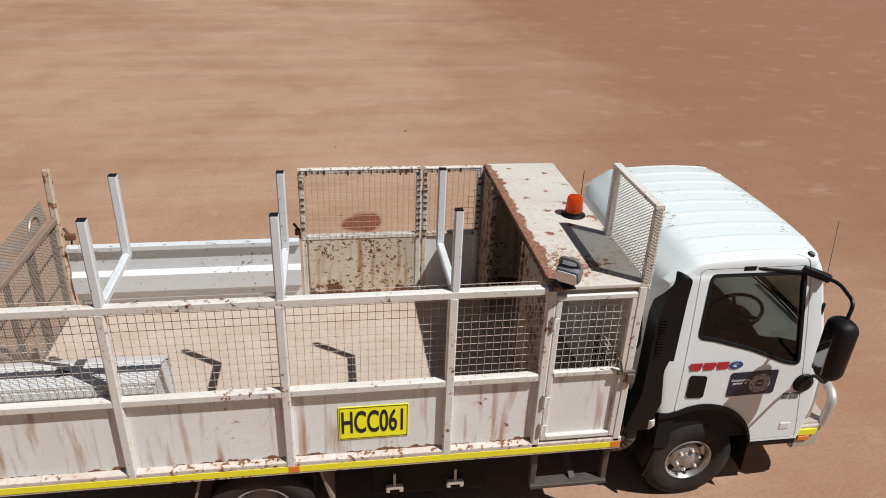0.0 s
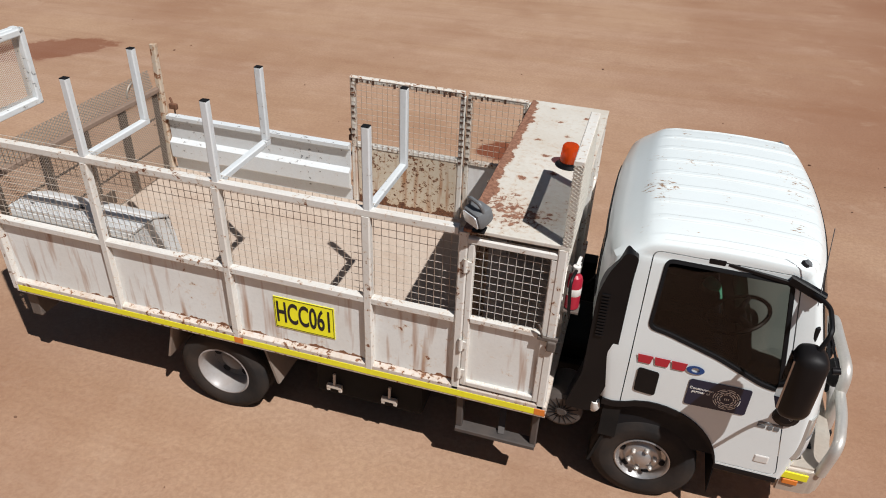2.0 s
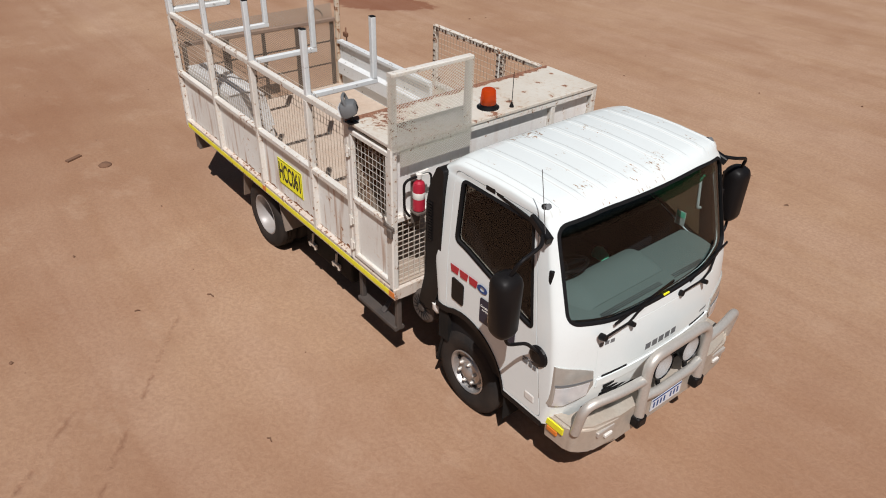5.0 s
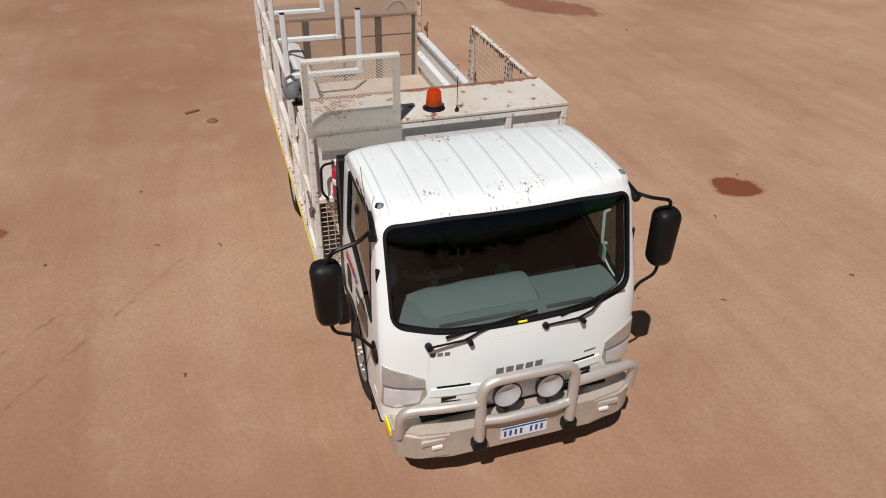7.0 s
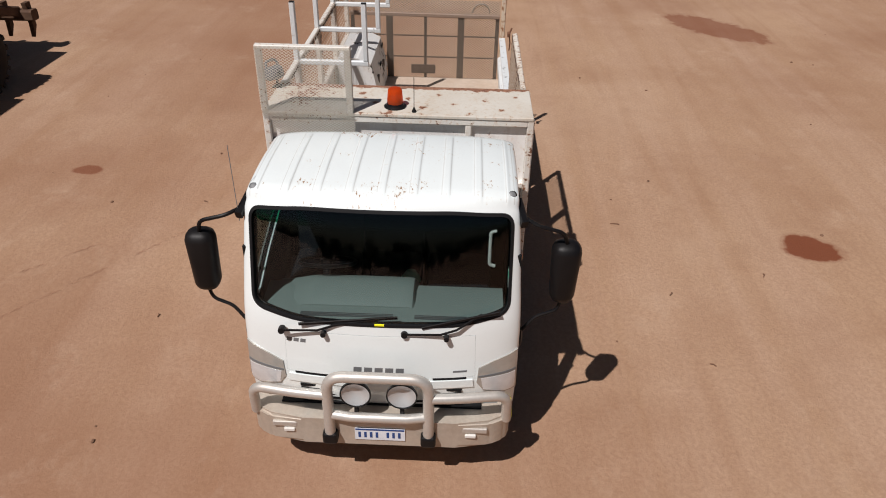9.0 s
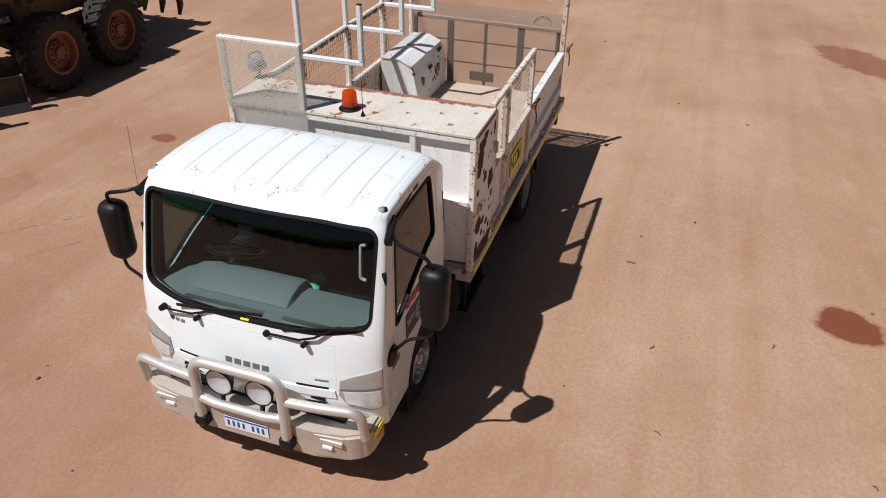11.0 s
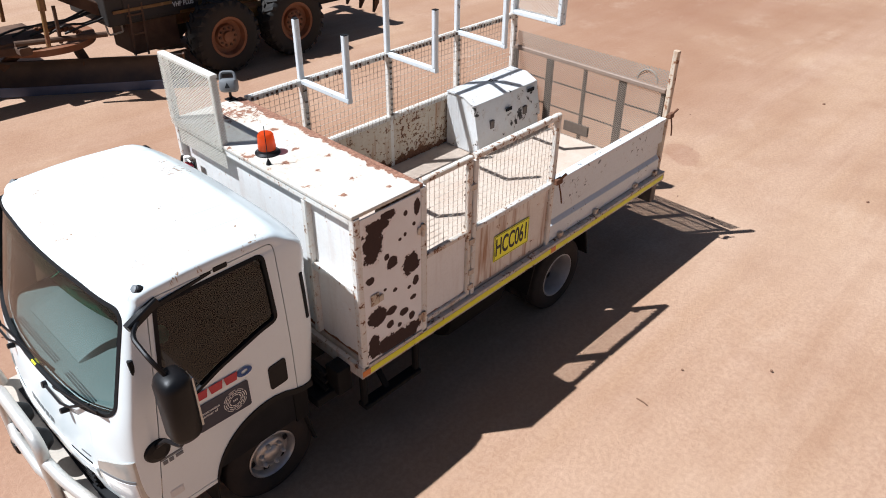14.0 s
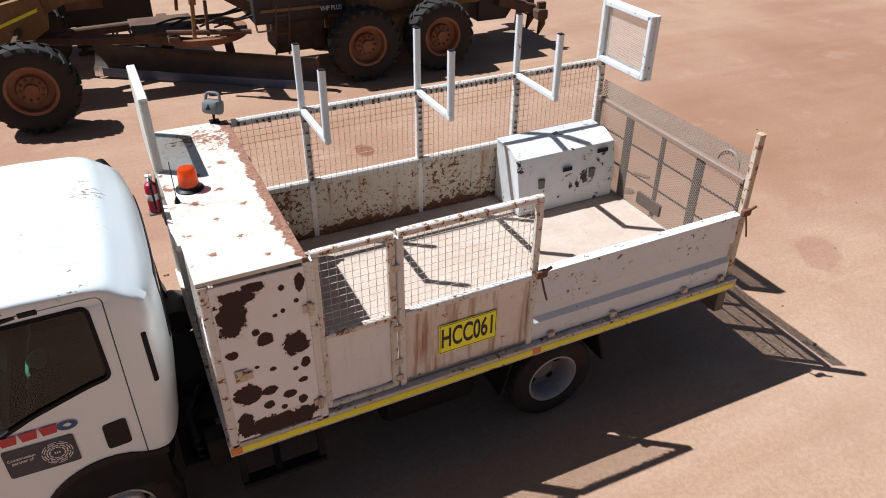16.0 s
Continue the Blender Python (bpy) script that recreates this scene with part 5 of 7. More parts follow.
def build_deck():
    b = bmesh.new()
    box(b, -2.50, 1.88, -1.075, 1.075, 0.875, 0.93)
    deck = part("deck", b, M_floor, truck, "dusty steel deck plate")
    # raised tread marks
    b = bmesh.new()
    for i in range(72):
        for j in range(36):
            x, y = -2.46 + 0.06 * i, -1.05 + 0.06 * j
            d = 0.016 if (i + j) % 2 else -0.016
            v = [(x - 0.016, y - d, 0.9295), (x, y - d * 0 - 0.004, 0.9295), (x + 0.016, y + d, 0.9295), (x, y + 0.004, 0.9295)]
            top = b.verts.new((x, y, 0.9325))
            q = [b.verts.new(p) for p in v]
            for k in range(4):
                b.faces.new((q[k], q[(k + 1) % 4], top))
    t = part("tread", b, M_floor, deck, "raised tread pattern")
    t["kind"] = "stuff"
    for s in (-1, 1):
        b = bmesh.new()
        box(b, RX0, RX1, s * YS - 0.03, s * YS + 0.03, 0.80, 0.905, 0.006)
        rail = part("side_rail", b, M_ledge, truck, "rust-streaked white side rail")
        b = bmesh.new()
        box(b, RX0 + 0.03, RX1 - 0.08, s * YS + s * 0.0302 - 0.003, s * YS + s * 0.0302 + 0.003, 0.822, 0.872)
        part("reflective_strip", b, M_yellow, rail, "yellow reflective tape")
        b = bmesh.new()
        for x0 in (RX1 - 0.08, -0.49):
            box(b, x0, x0 + 0.075, s * YS + s * 0.031 - 0.0035, s * YS + s * 0.031 + 0.0035, 0.821, 0.873)
        pieces("end_reflector", b, M_orange, rail, "orange end reflector")
    b = bmesh.new()
    box(b, RX1 - 0.04, RX1, -1.08, 1.08, 0.80, 0.905)
    box(b, RX0, RX0 + 0.05, -1.08, 1.08, 0.80, 0.905)
    pieces("end_rail", b, M_ledge, truck, "rusty white end rails")


def wire_panel(x0, x1, y, z0, z1, parent, label="", mat=None, pitch=0.052):
    """Welded mesh: uprights with a backlit tone in their colour, and paler cross wires."""
    b, d = bmesh.new(), bmesh.new()
    nu, nv, r = round((x1 - x0) / pitch), round((z1 - z0) / 0.057), 0.0020
    for i in range(nu + 1):
        x = x0 + (x1 - x0) * i / nu
        wire(b, (x, y - r, z0), (x, y - r, z1), r)
    for j in range(nv + 1):
        z = z0 + (z1 - z0) * j / nv
        wire(d, (x0, y + r, z), (x1, y + r, z), r)
    part("wire_mesh", b, mat or M_upwire, parent, label or "upright mesh wires")
    part("wire_mesh", d, mat or M_wire, parent, label or "pale cross wires of the mesh")


def weld_dashes(y, s, x0, x1, ztop, posts, parent):
    """Dark brown dashes at the welds of the mesh, on the inner side s of a rail and its posts."""
    b = bmesh.new()
    rnd = random.Random(int(100 * abs(x0)))
    for i in range(int((x1 - x0) / 0.052)):
        x = x0 + 0.02 + 0.052 * i
        if rnd.random() < 0.8:
            d, w = rnd.uniform(-0.012, 0.012), rnd.uniform(0.004, 0.012)
            box(b, x - w, x + w, min(y, y + s * 0.007), max(y, y + s * 0.007), ztop - 0.042 - d, ztop - rnd.uniform(0.0, 0.02))
    for x in posts:
        for j in range(12):
            z = 1.535 + 0.057 * j
            if rnd.random() < 0.85:
                box(b, x - rnd.uniform(0.010, 0.022), x + rnd.uniform(0.010, 0.022), min(y, y + s * 0.007), max(y, y + s * 0.007), z - rnd.uniform(0.004, 0.010), z + rnd.uniform(0.004, 0.010))
    wm = part("weld_dashes", b, M_weld, parent, "dark brown dashes at the mesh welds")
    wm["kind"] = "stuff"


def build_right_side():
    y = -YS
    frame = part("side_frame", bar(bmesh.new(), (RX0, y, 2.185), (1.23, y, 2.185), 0.055, 0.06), M_tube, truck, "white square-tube side frame, chipped")
    b = bar(bmesh.new(), (RX0, y, 1.495), (1.23, y, 1.495), 0.06, 0.06)
    part("mid_rail", b, M_tube, frame)
    for x in POSTS:
        b = bar(bmesh.new(), (x, y - 0.004, 0.83), (x, y - 0.004, 2.16), 0.058, 0.062)
        part("post", b, M_tube, frame)
    xs = list(POSTS) + [1.26]
    for i, (a, c) in enumerate(zip(xs, xs[1:])):
        wire_panel(a - 0.02, c + 0.02, y + 0.037, 1.48, 2.228, frame)
        b = bmesh.new()
        box(b, a + 0.02, c - 0.02, y + 0.012, y + 0.018, 0.90, 1.47)
        part("side_panel", b, M_panel, frame, "white steel side panel with rust streaks")
        b = bmesh.new()
        box(b, a + 0.02, c - 0.02, y + 0.019, y + 0.024, 0.93, 1.47)
        part("inner_lining", b, M_inner, frame, "badly rusted inner face")
        # bottom ledge, rusted
        b = bmesh.new()
        prism(b, [(a + 0.03, y - 0.03, 0.905), (a + 0.03, y + 0.012, 0.922), (a + 0.03, y + 0.012, 0.905)], (c - a - 0.06, 0, 0))
        part("ledge", b, M_ledge, frame, "rusted lower ledge")
    weld_dashes(y + 0.0295, 1, RX0, 1.23, 2.205, POSTS, frame)
    # U-shaped racks above the side
    for x in POSTS[1:]:
        rack = part("rack_post", bar(bmesh.new(), (x + 0.01, y, 2.18), (x + 0.01, y, 2.767), 0.05, 0.055), M_clean, truck, "white square-tube rack, U-shaped")
        part("rack_arm", bar(bmesh.new(), (x + 0.01, y + 0.03, 2.195), (x + 0.01, -0.405, 2.195), 0.05, 0.05), M_clean, rack)
        part("rack_post", bar(bmesh.new(), (x + 0.01, -0.43, 2.222), (x + 0.01, -0.43, 2.767), 0.05, 0.055), M_clean, rack)
        b = bmesh.new()
        for yy in (y, -0.43):
            box(b, x - 0.014, x + 0.034, yy - 0.022, yy + 0.022, 2.766, 2.774)
        pieces("tube_end", b, M_gasket, rack, "black tube end")
    # closed rear rack with a mesh pane
    x = -2.545
    rack = part("rear_rack", bar(bmesh.new(), (x, y, 2.18), (x, y, 2.805), 0.055), M_clean, truck, "white closed rack frame with mesh pane")
    for p, q in (((x, -0.43, 2.205), (x, -0.43, 2.805)), ((x, y + 0.028, 2.23), (x, -0.457, 2.23)), ((x, y + 0.028, 2.778), (x, -0.457, 2.778))):
        part("rack_bar", bar(bmesh.new(), p, q, 0.054), M_clean, rack)
    for p, q in (((x + 0.056, -0.43, 2.205), (x + 0.056, -0.43, 2.805)), ((x + 0.056, y, 2.21), (x + 0.056, y, 2.805)), ((x + 0.056, y + 0.028, 2.23), (x + 0.056, -0.457, 2.23)), ((x + 0.056, y + 0.028, 2.778), (x + 0.056, -0.457, 2.778))):
        part("rack_bar", bar(bmesh.new(), p, q, 0.053), M_clean, rack)
    b = bmesh.new()
    diamonds(b, (x + 0.03, y + 0.03, 2.255), (0, 1, 0), (0, 0, 1), 0.625, 0.50, 0.03, 0.016, 0.0018)
    part("rack_mesh", b, M_wire, rack, "fine mesh pane")


def fleet_sign(x0, x1, y, z0, z1, s, parent, tilt=0.0):
    b = bmesh.new()
    box(b, x0, x1, y - 0.002, y + 0.002, z0, z1)
    sg = part("fleet_sign", b, M_signy, parent, "yellow fleet number sign")
    f = bmesh.new()
    for a in ((x0 + 0.006, x1 - 0.006, z0 + 0.006, z0 + 0.010), (x0 + 0.006, x1 - 0.006, z1 - 0.010, z1 - 0.006), (x0 + 0.006, x0 + 0.010, z0 + 0.01, z1 - 0.01), (x1 - 0.010, x1 - 0.006, z0 + 0.01, z1 - 0.01)):
        box(f, a[0], a[1], y + s * 0.0025 - 0.001, y + s * 0.0025 + 0.001, a[2], a[3])
    part("sign_border", f, M_ink, sg, "thin black border")
    m = pose((x0 + x1) / 2, y + s * 0.003, (z0 + z1) / 2 - 0.002, 90, 0, 0 if s < 0 else 180)
    text_mesh("sign_lettering", "HCC061", (z1 - z0) * 0.93, m, M_ink, sg, (x1 - x0) * 0.88)


def build_box():
    """The steel locker across the front of the tray."""
    y = YS
    locker = part("locker_top", box(bmesh.new(), 1.26, 1.915, -y - 0.025, y + 0.02, 2.185, 2.215, 0.006), M_boxtop, truck, "white locker roof with a rusted edge")
    for s in (-1, 1):
        for x in (1.265, 1.88):
            part("corner_post", bar(bmesh.new(), (x, s * y, 0.88), (x, s * y, 2.185), 0.06), M_tube, locker, "chipped white corner post")
    # front face: frame and recessed panels
    for p, q in (((1.88, -y + 0.03, 2.155), (1.88, y - 0.03, 2.155)), ((1.88, 0.59, 0.95), (1.88, 0.59, 2.125)), ((1.88, 0.62, 1.58), (1.88, y - 0.03, 1.58)), ((1.88, -y + 0.03, 1.56), (1.88, -0.37, 1.56)), ((1.88, -0.40, 0.9), (1.88, -0.40, 1.53))):
        part("front_frame", bar(bmesh.new(), p, q, 0.055), M_tube, locker)
    for y0, y1, z0, z1 in ((0.615, y - 0.03, 1.605, 2.13), (0.615, y - 0.03, 0.9, 1.555), (-y + 0.03, 0.565, 1.585, 2.13), (-0.375, 0.565, 0.9, 1.585)):
        b = bmesh.new()
        box(b, 1.852, 1.858, y0, y1, z0, z1)
        part("front_sheet", b, M_sheet, locker, "white front sheet with rust runs")
    b = bmesh.new()
    grid_wires(b, (1.885, -y + 0.03, 0.92), (0, 1, 0), (0, 0, 1), 0.68, 0.61, 0.055, 0.046, 0.0036)
    part("front_mesh", b, M_wire, locker, "square welded steel mesh")
    # perforated strip below the head guard
    b = bmesh.new()
    diamonds(b, (1.912, -y + 0.05, 2.02), (0, 1, 0), (0, 0, 1), 0.70, 0.16, 0.034, 0.022, 0.0030)
    part("perforated_strip", b, M_mesh, locker, "strip of expanded steel mesh")
    # right-hand door: frame, lower sheet, wire
    door = part("locker_door", bar(bmesh.new(), (1.295, -y - 0.002, 2.125), (1.86, -y - 0.002, 2.125), 0.045, 0.045), M_tube, truck, "white mesh locker door, closed")
    for p, q in (((1.318, -y - 0.002, 0.93), (1.318, -y - 0.002, 2.10)), ((1.838, -y - 0.002, 0.93), (1.838, -y - 0.002, 2.10)), ((1.342, -y - 0.002, 1.51), (1.815, -y - 0.002, 1.51)), ((1.342, -y - 0.002, 0.945), (1.815, -y - 0.002, 0.945))):
        part("door_bar", bar(bmesh.new(), p, q, 0.045), M_tube, door)
    wire_panel(1.342, 1.815, -y + 0.005, 1.535, 2.10, door, mat=M_doorwire)
    b = bmesh.new()
    box(b, 1.34, 1.82, -y + 0.004, -y + 0.01, 0.965, 1.49)
    part("door_sheet", b, M_panel, door, "white lower door sheet")
    b = bmesh.new()
    for z in (1.05, 1.30, 1.95):
        lathe(b, [(0.016, -0.05), (0.016, 0.05)], (1.292, -y - 0.036, z), (0, 0, 1), 10)
        box(b, 1.27, 1.33, -y - 0.04, -y - 0.03, z - 0.03, z + 0.03)
    pieces("hinge", b, M_tube, door, "white barrel hinges")
    b = bmesh.new()
    box(b, 1.80, 1.93, -y - 0.045, -y - 0.02, 1.49, 1.52, 0.005)
    box(b, 1.865, 1.925, -y - 0.06, -y - 0.03, 1.42, 1.50, 0.01)
    wire(b, (1.83, -y - 0.04, 1.52), (1.80, -y - 0.05, 1.62), 0.008, 6)
    part("latch", b, M_darksteel, door, "steel hasp with padlock")
    # left-hand flaked door
    door = part("flaked_door", box(bmesh.new(), 1.292, 1.855, y + 0.012, y + 0.024, 0.915, 2.165, 0.004), M_blotch, truck, "white door with big flaked rust patches")
    part("door_lining", box(bmesh.new(), 1.30, 1.85, y + 0.004, y + 0.0095, 0.93, 2.15), M_inner, door, "stained inner face")
    b = bmesh.new()
    box(b, 1.72, 1.80, y + 0.024, y + 0.034, 1.42, 1.52, 0.006)
    box(b, 1.69, 1.73, y + 0.03, y + 0.044, 1.44, 1.49)
    part("door_latch", b, M_inner, door, "worn paddle latch")
    b = bmesh.new()
    for z in (1.05, 1.85):
        box(b, 1.25, 1.33, y + 0.026, y + 0.036, z - 0.03, z + 0.03, 0.004)
        lathe(b, [(0.014, -0.05), (0.014, 0.05)], (1.285, y + 0.04, z), (0, 0, 1), 10)
    pieces("hinge", b, M_rustpost, door, "rusty hinges")
    # back of the locker: sheets with an opening between them
    for y0, y1 in ((-y + 0.03, -0.42), (0.66, y - 0.03)):
        b = bmesh.new()
        box(b, 1.255, 1.262, y0, y1, 0.93, 2.18)
        part("back_sheet", b, M_backrust, locker, "stained back sheet")
    b = bmesh.new()
    for yy in (-0.42, 0.64):
        bar(b, (1.262, yy, 0.93), (1.262, yy, 2.18), 0.045)
    pieces("back_post", b, M_backrust, locker)
    # head guard
    x, g0, g1 = 1.895, -1.11, -0.40
    guard = part("head_guard", bar(bmesh.new(), (x, g0, 2.215), (x, g0, 2.745), 0.05), M_tube, truck, "white head guard with expanded mesh")
    part("guard_bar", bar(bmesh.new(), (x, g1, 2.215), (x, g1, 2.745), 0.05), M_tube, guard)
    part("guard_bar", bar(bmesh.new(), (x, g0 - 0.025, 2.755), (x, g1 + 0.025, 2.755), 0.06, 0.03), M_tube, guard)
    b = bmesh.new()
    diamonds(b, (x + 0.03, g0 - 0.025, 2.17), (0, 1, 0), (0, 0, 1), g1 - g0 + 0.05, 0.595, 0.034, 0.023, 0.0023)
    diamonds(b, (x - 0.028, g1 + 0.027, 2.22), (1, 0, 0), (0, 0, 1), 0.06, 0.53, 0.034, 0.023, 0.0023)
    diamonds(b, (x - 0.028, g0 - 0.027, 2.22), (1, 0, 0), (0, 0, 1), 0.06, 0.53, 0.034, 0.023, 0.0023)
    part("guard_mesh", b, M_mesh, guard, "cream expanded metal mesh")
    # beacon
    b = bmesh.new()
    lathe(b, [(0.095, 0.0), (0.095, 0.008), (0.075, 0.02), (0.07, 0.035), (0.0, 0.035)], (1.742, -0.038, 2.215), (0, 0, 1), 28)
    bc = part("beacon", b, M_black, truck, "warning beacon on a black base", True)
    b = bmesh.new()
    lathe(b, [(0.066, 0.034), (0.068, 0.05), (0.063, 0.11), (0.059, 0.148), (0.05, 0.160), (0.0, 0.164)], (1.742, -0.038, 2.215), (0, 0, 1), 28)
    part("beacon_lens", b, M_amber, bc, "orange-red ribbed lens", True)
    b = bmesh.new()
    lathe(b, [(0.0, 0.04), (0.025, 0.04), (0.025, 0.12), (0.0, 0.13)], (1.742, -0.038, 2.215), (0, 0, 1), 12)
    part("beacon_bulb", b, M_reflector, bc, "silver reflector", True)
    b = bmesh.new()
    lathe(b, [(0.02, 0.0), (0.018, 0.012), (0.006, 0.04), (0.003, 0.05), (0.003, 0.30), (0.0, 0.30)], (1.85, 0.13, 2.215), (0, 0, 1), 10)
    part("whip_aerial", b, M_black, truck, "short black aerial", True)
    # work lamp on the right rear corner of the locker
    b = bmesh.new()
    bar(b, (1.36, -1.13, 2.215), (1.36, -1.13, 2.29), 0.02)
    box(b, 1.32, 1.40, -1.17, -1.09, 2.215, 2.225)
    wl = part("work_lamp", b, M_black, truck, "grey oval work lamp")
    turn = look((1.35, -1.155, 2.335), (1.35 - 0.6, -1.155 - 0.75, 2.335 - 0.3))

    def placed(bm):
        for v in bm.verts:
            v.co = turn @ v.co
        return bm

    b = box(bmesh.new(), -0.082, 0.082, -0.062, 0.062, -0.055, 0.075, 0.032)
    for v in b.verts:
        k = 1.0 - 2.4 * max(0.0, v.co.z + 0.005)
        v.co.x *= k
        v.co.y *= k
    part("lamp_shell", placed(b), M_lampgrey, wl, "grey moulded housing", True)
    b = prism(bmesh.new(), [(x, y, -0.054) for x, y in round_loop([(-0.066, -0.045), (0.066, -0.045), (0.066, 0.045), (-0.066, 0.045)], 0.02)], (0, 0, -0.006))
    part("lamp_lens", placed(b), M_bowl, wl, "frosted lens")
    b = pipe(bmesh.new(), rounded([(-0.062, 0.045, 0.005), (-0.058, 0.112, 0.0), (0.058, 0.112, 0.0), (0.062, 0.045, 0.005)], 0.035), 0.013, 10)
    part("lamp_handle", placed(b), M_lampgrey, wl, "grey carry handle", True)
    b = prism(bmesh.new(), [(-0.022, -0.02, 0.070), (0.022, -0.02, 0.070), (0.0, 0.028, 0.066)], (0, 0, 0.010))
    part("rear_vent", placed(b), M_gasket, wl, "black triangular vent")


def build_left_side():
    y = YL
    # small gate beside the locker
    gate = part("small_gate", bar(bmesh.new(), (0.70, y, 2.195), (1.235, y, 2.195), 0.045), M_gateframe, truck, "white mesh gate, closed")
    for p, q in (((0.715, y, 0.92), (0.715, y, 2.172)), ((1.215, y, 0.92), (1.215, y, 2.172)), ((0.738, y, 1.545), (1.192, y, 1.545)), ((0.738, y, 0.93), (1.192, y, 0.93))):
        part("gate_bar", bar(bmesh.new(), p, q, 0.045), M_gateframe, gate)
    wire_panel(0.705, 1.225, y - 0.027, 1.535, 2.205, gate)
    weld_dashes(y - 0.0235, -1, 0.70, 1.22, 2.21, (0.715, 1.215), gate)
    b = bmesh.new()
    box(b, 0.74, 1.19, y - 0.012, y - 0.004, 0.952, 1.522)
    part("gate_sheet", b, M_sheet, gate, "white lower sheet, rust along the base")
    b = bmesh.new()
    for z in (1.0, 1.15, 1.45, 1.95):
        box(b, 0.66, 0.72, y + 0.02, y + 0.034, z - 0.025, z + 0.025, 0.004)
    pieces("gate_hinge", b, M_rustpost, gate, "rusty hinges")
    # long gate with the sign
    gate = part("long_gate", bar(bmesh.new(), (-0.42, y, 2.195), (0.665, y, 2.195), 0.05), M_gateframe, truck, "white mesh gate with rust-stained lower sheet, closed")
    for p, q, m in (((-0.40, y, 0.90), (-0.40, y, 2.17), M_gateframe), ((0.655, y, 0.90), (0.655, y, 2.17), M_tube), ((-0.374, y, 1.545), (0.63, y, 1.545), M_tube)):
        part("gate_bar", bar(bmesh.new(), p, q, 0.05), m, gate)
    wire_panel(-0.41, 0.665, y - 0.029, 1.535, 2.21, gate)
    weld_dashes(y - 0.026, -1, -0.42, 0.65, 2.21, (-0.40, 0.655), gate)
    b = bmesh.new()
    box(b, -0.374, 0.63, y - 0.014, y - 0.006, 0.90, 1.52)
    part("gate_sheet", b, M_gatepanel, gate, "orange-stained sheet with rust along the base")
    b = bmesh.new()
    box(b, -0.36, 0.62, y - 0.024, y - 0.0145, 0.93, 1.52)
    part("inner_lining", b, M_inner, gate, "badly rusted inner face")
    fleet_sign(-0.105, 0.37, y + 0.004, 1.075, 1.335, 1, truck)
    # drop side
    b = bmesh.new()
    prof = [(0.02, 0.915), (0.02, 1.08), (-0.015, 1.12), (-0.015, 1.25), (0.02, 1.29), (0.02, 1.52), (0.035, 1.53), (0.035, 1.57), (-0.045, 1.57), (-0.045, 1.53), (-0.01, 1.52), (-0.01, 1.31), (-0.06, 1.27), (-0.06, 1.10), (-0.01, 1.06), (-0.01, 0.915)]
    prism(b, [(-2.44, y - 0.012 - 0.02 * (z - 0.9) / 0.6 + a, z - 0.022 * (z - 0.9) / 0.6) for a, z in prof], (2.00, 0, 0))
    drop = part("drop_side", b, M_clean, truck, "white pressed-steel drop side, raised")
    b = bmesh.new()
    for x in (-2.36, -1.95, -1.2, -0.6):
        box(b, x - 0.03, x + 0.03, y + 0.008, y + 0.04, 0.86, 0.96, 0.005)
        lathe(b, [(0.012, -0.045), (0.012, 0.045)], (x, y + 0.045, 0.90), (1, 0, 0), 8)
    pieces("drop_hinge", b, M_rustpost, drop, "rusty hinges")
    # rear post and the post by the long gate
    part("rear_post", bar(bmesh.new(), (-2.50, y - 0.035, 0.84), (-2.467, y - 0.035, 2.262), 0.06, 0.06), M_rustpost, truck, "leaning rusty cream post")
    b = bmesh.new()
    for x, z in ((-2.42, 1.60), (-0.43, 1.58)):
        box(b, x - 0.05, x + 0.04, y + 0.03, y + 0.07, z - 0.03, z + 0.03, 0.01)
        bar(b, (x, y + 0.05, z), (x - 0.06, y + 0.09, z + 0.07), 0.02)
        pipe(b, [(x, y + 0.06, z - 0.02), (x - 0.02, y + 0.075, z - 0.12), (x - 0.06, y + 0.07, z - 0.24)], 0.008, 6)
    pieces("catch", b, M_rust, truck, "rusty over-centre catch with cord")


M_topbar = plain("pale_ramp_steel", (0.27, 0.195, 0.15), 0.65, 0.1, 0.6, 24, 0.3)
M_lipmesh = plain("dull_galvanised_mesh", (0.40, 0.35, 0.295), 0.45, 0.4, 0.6, 60)


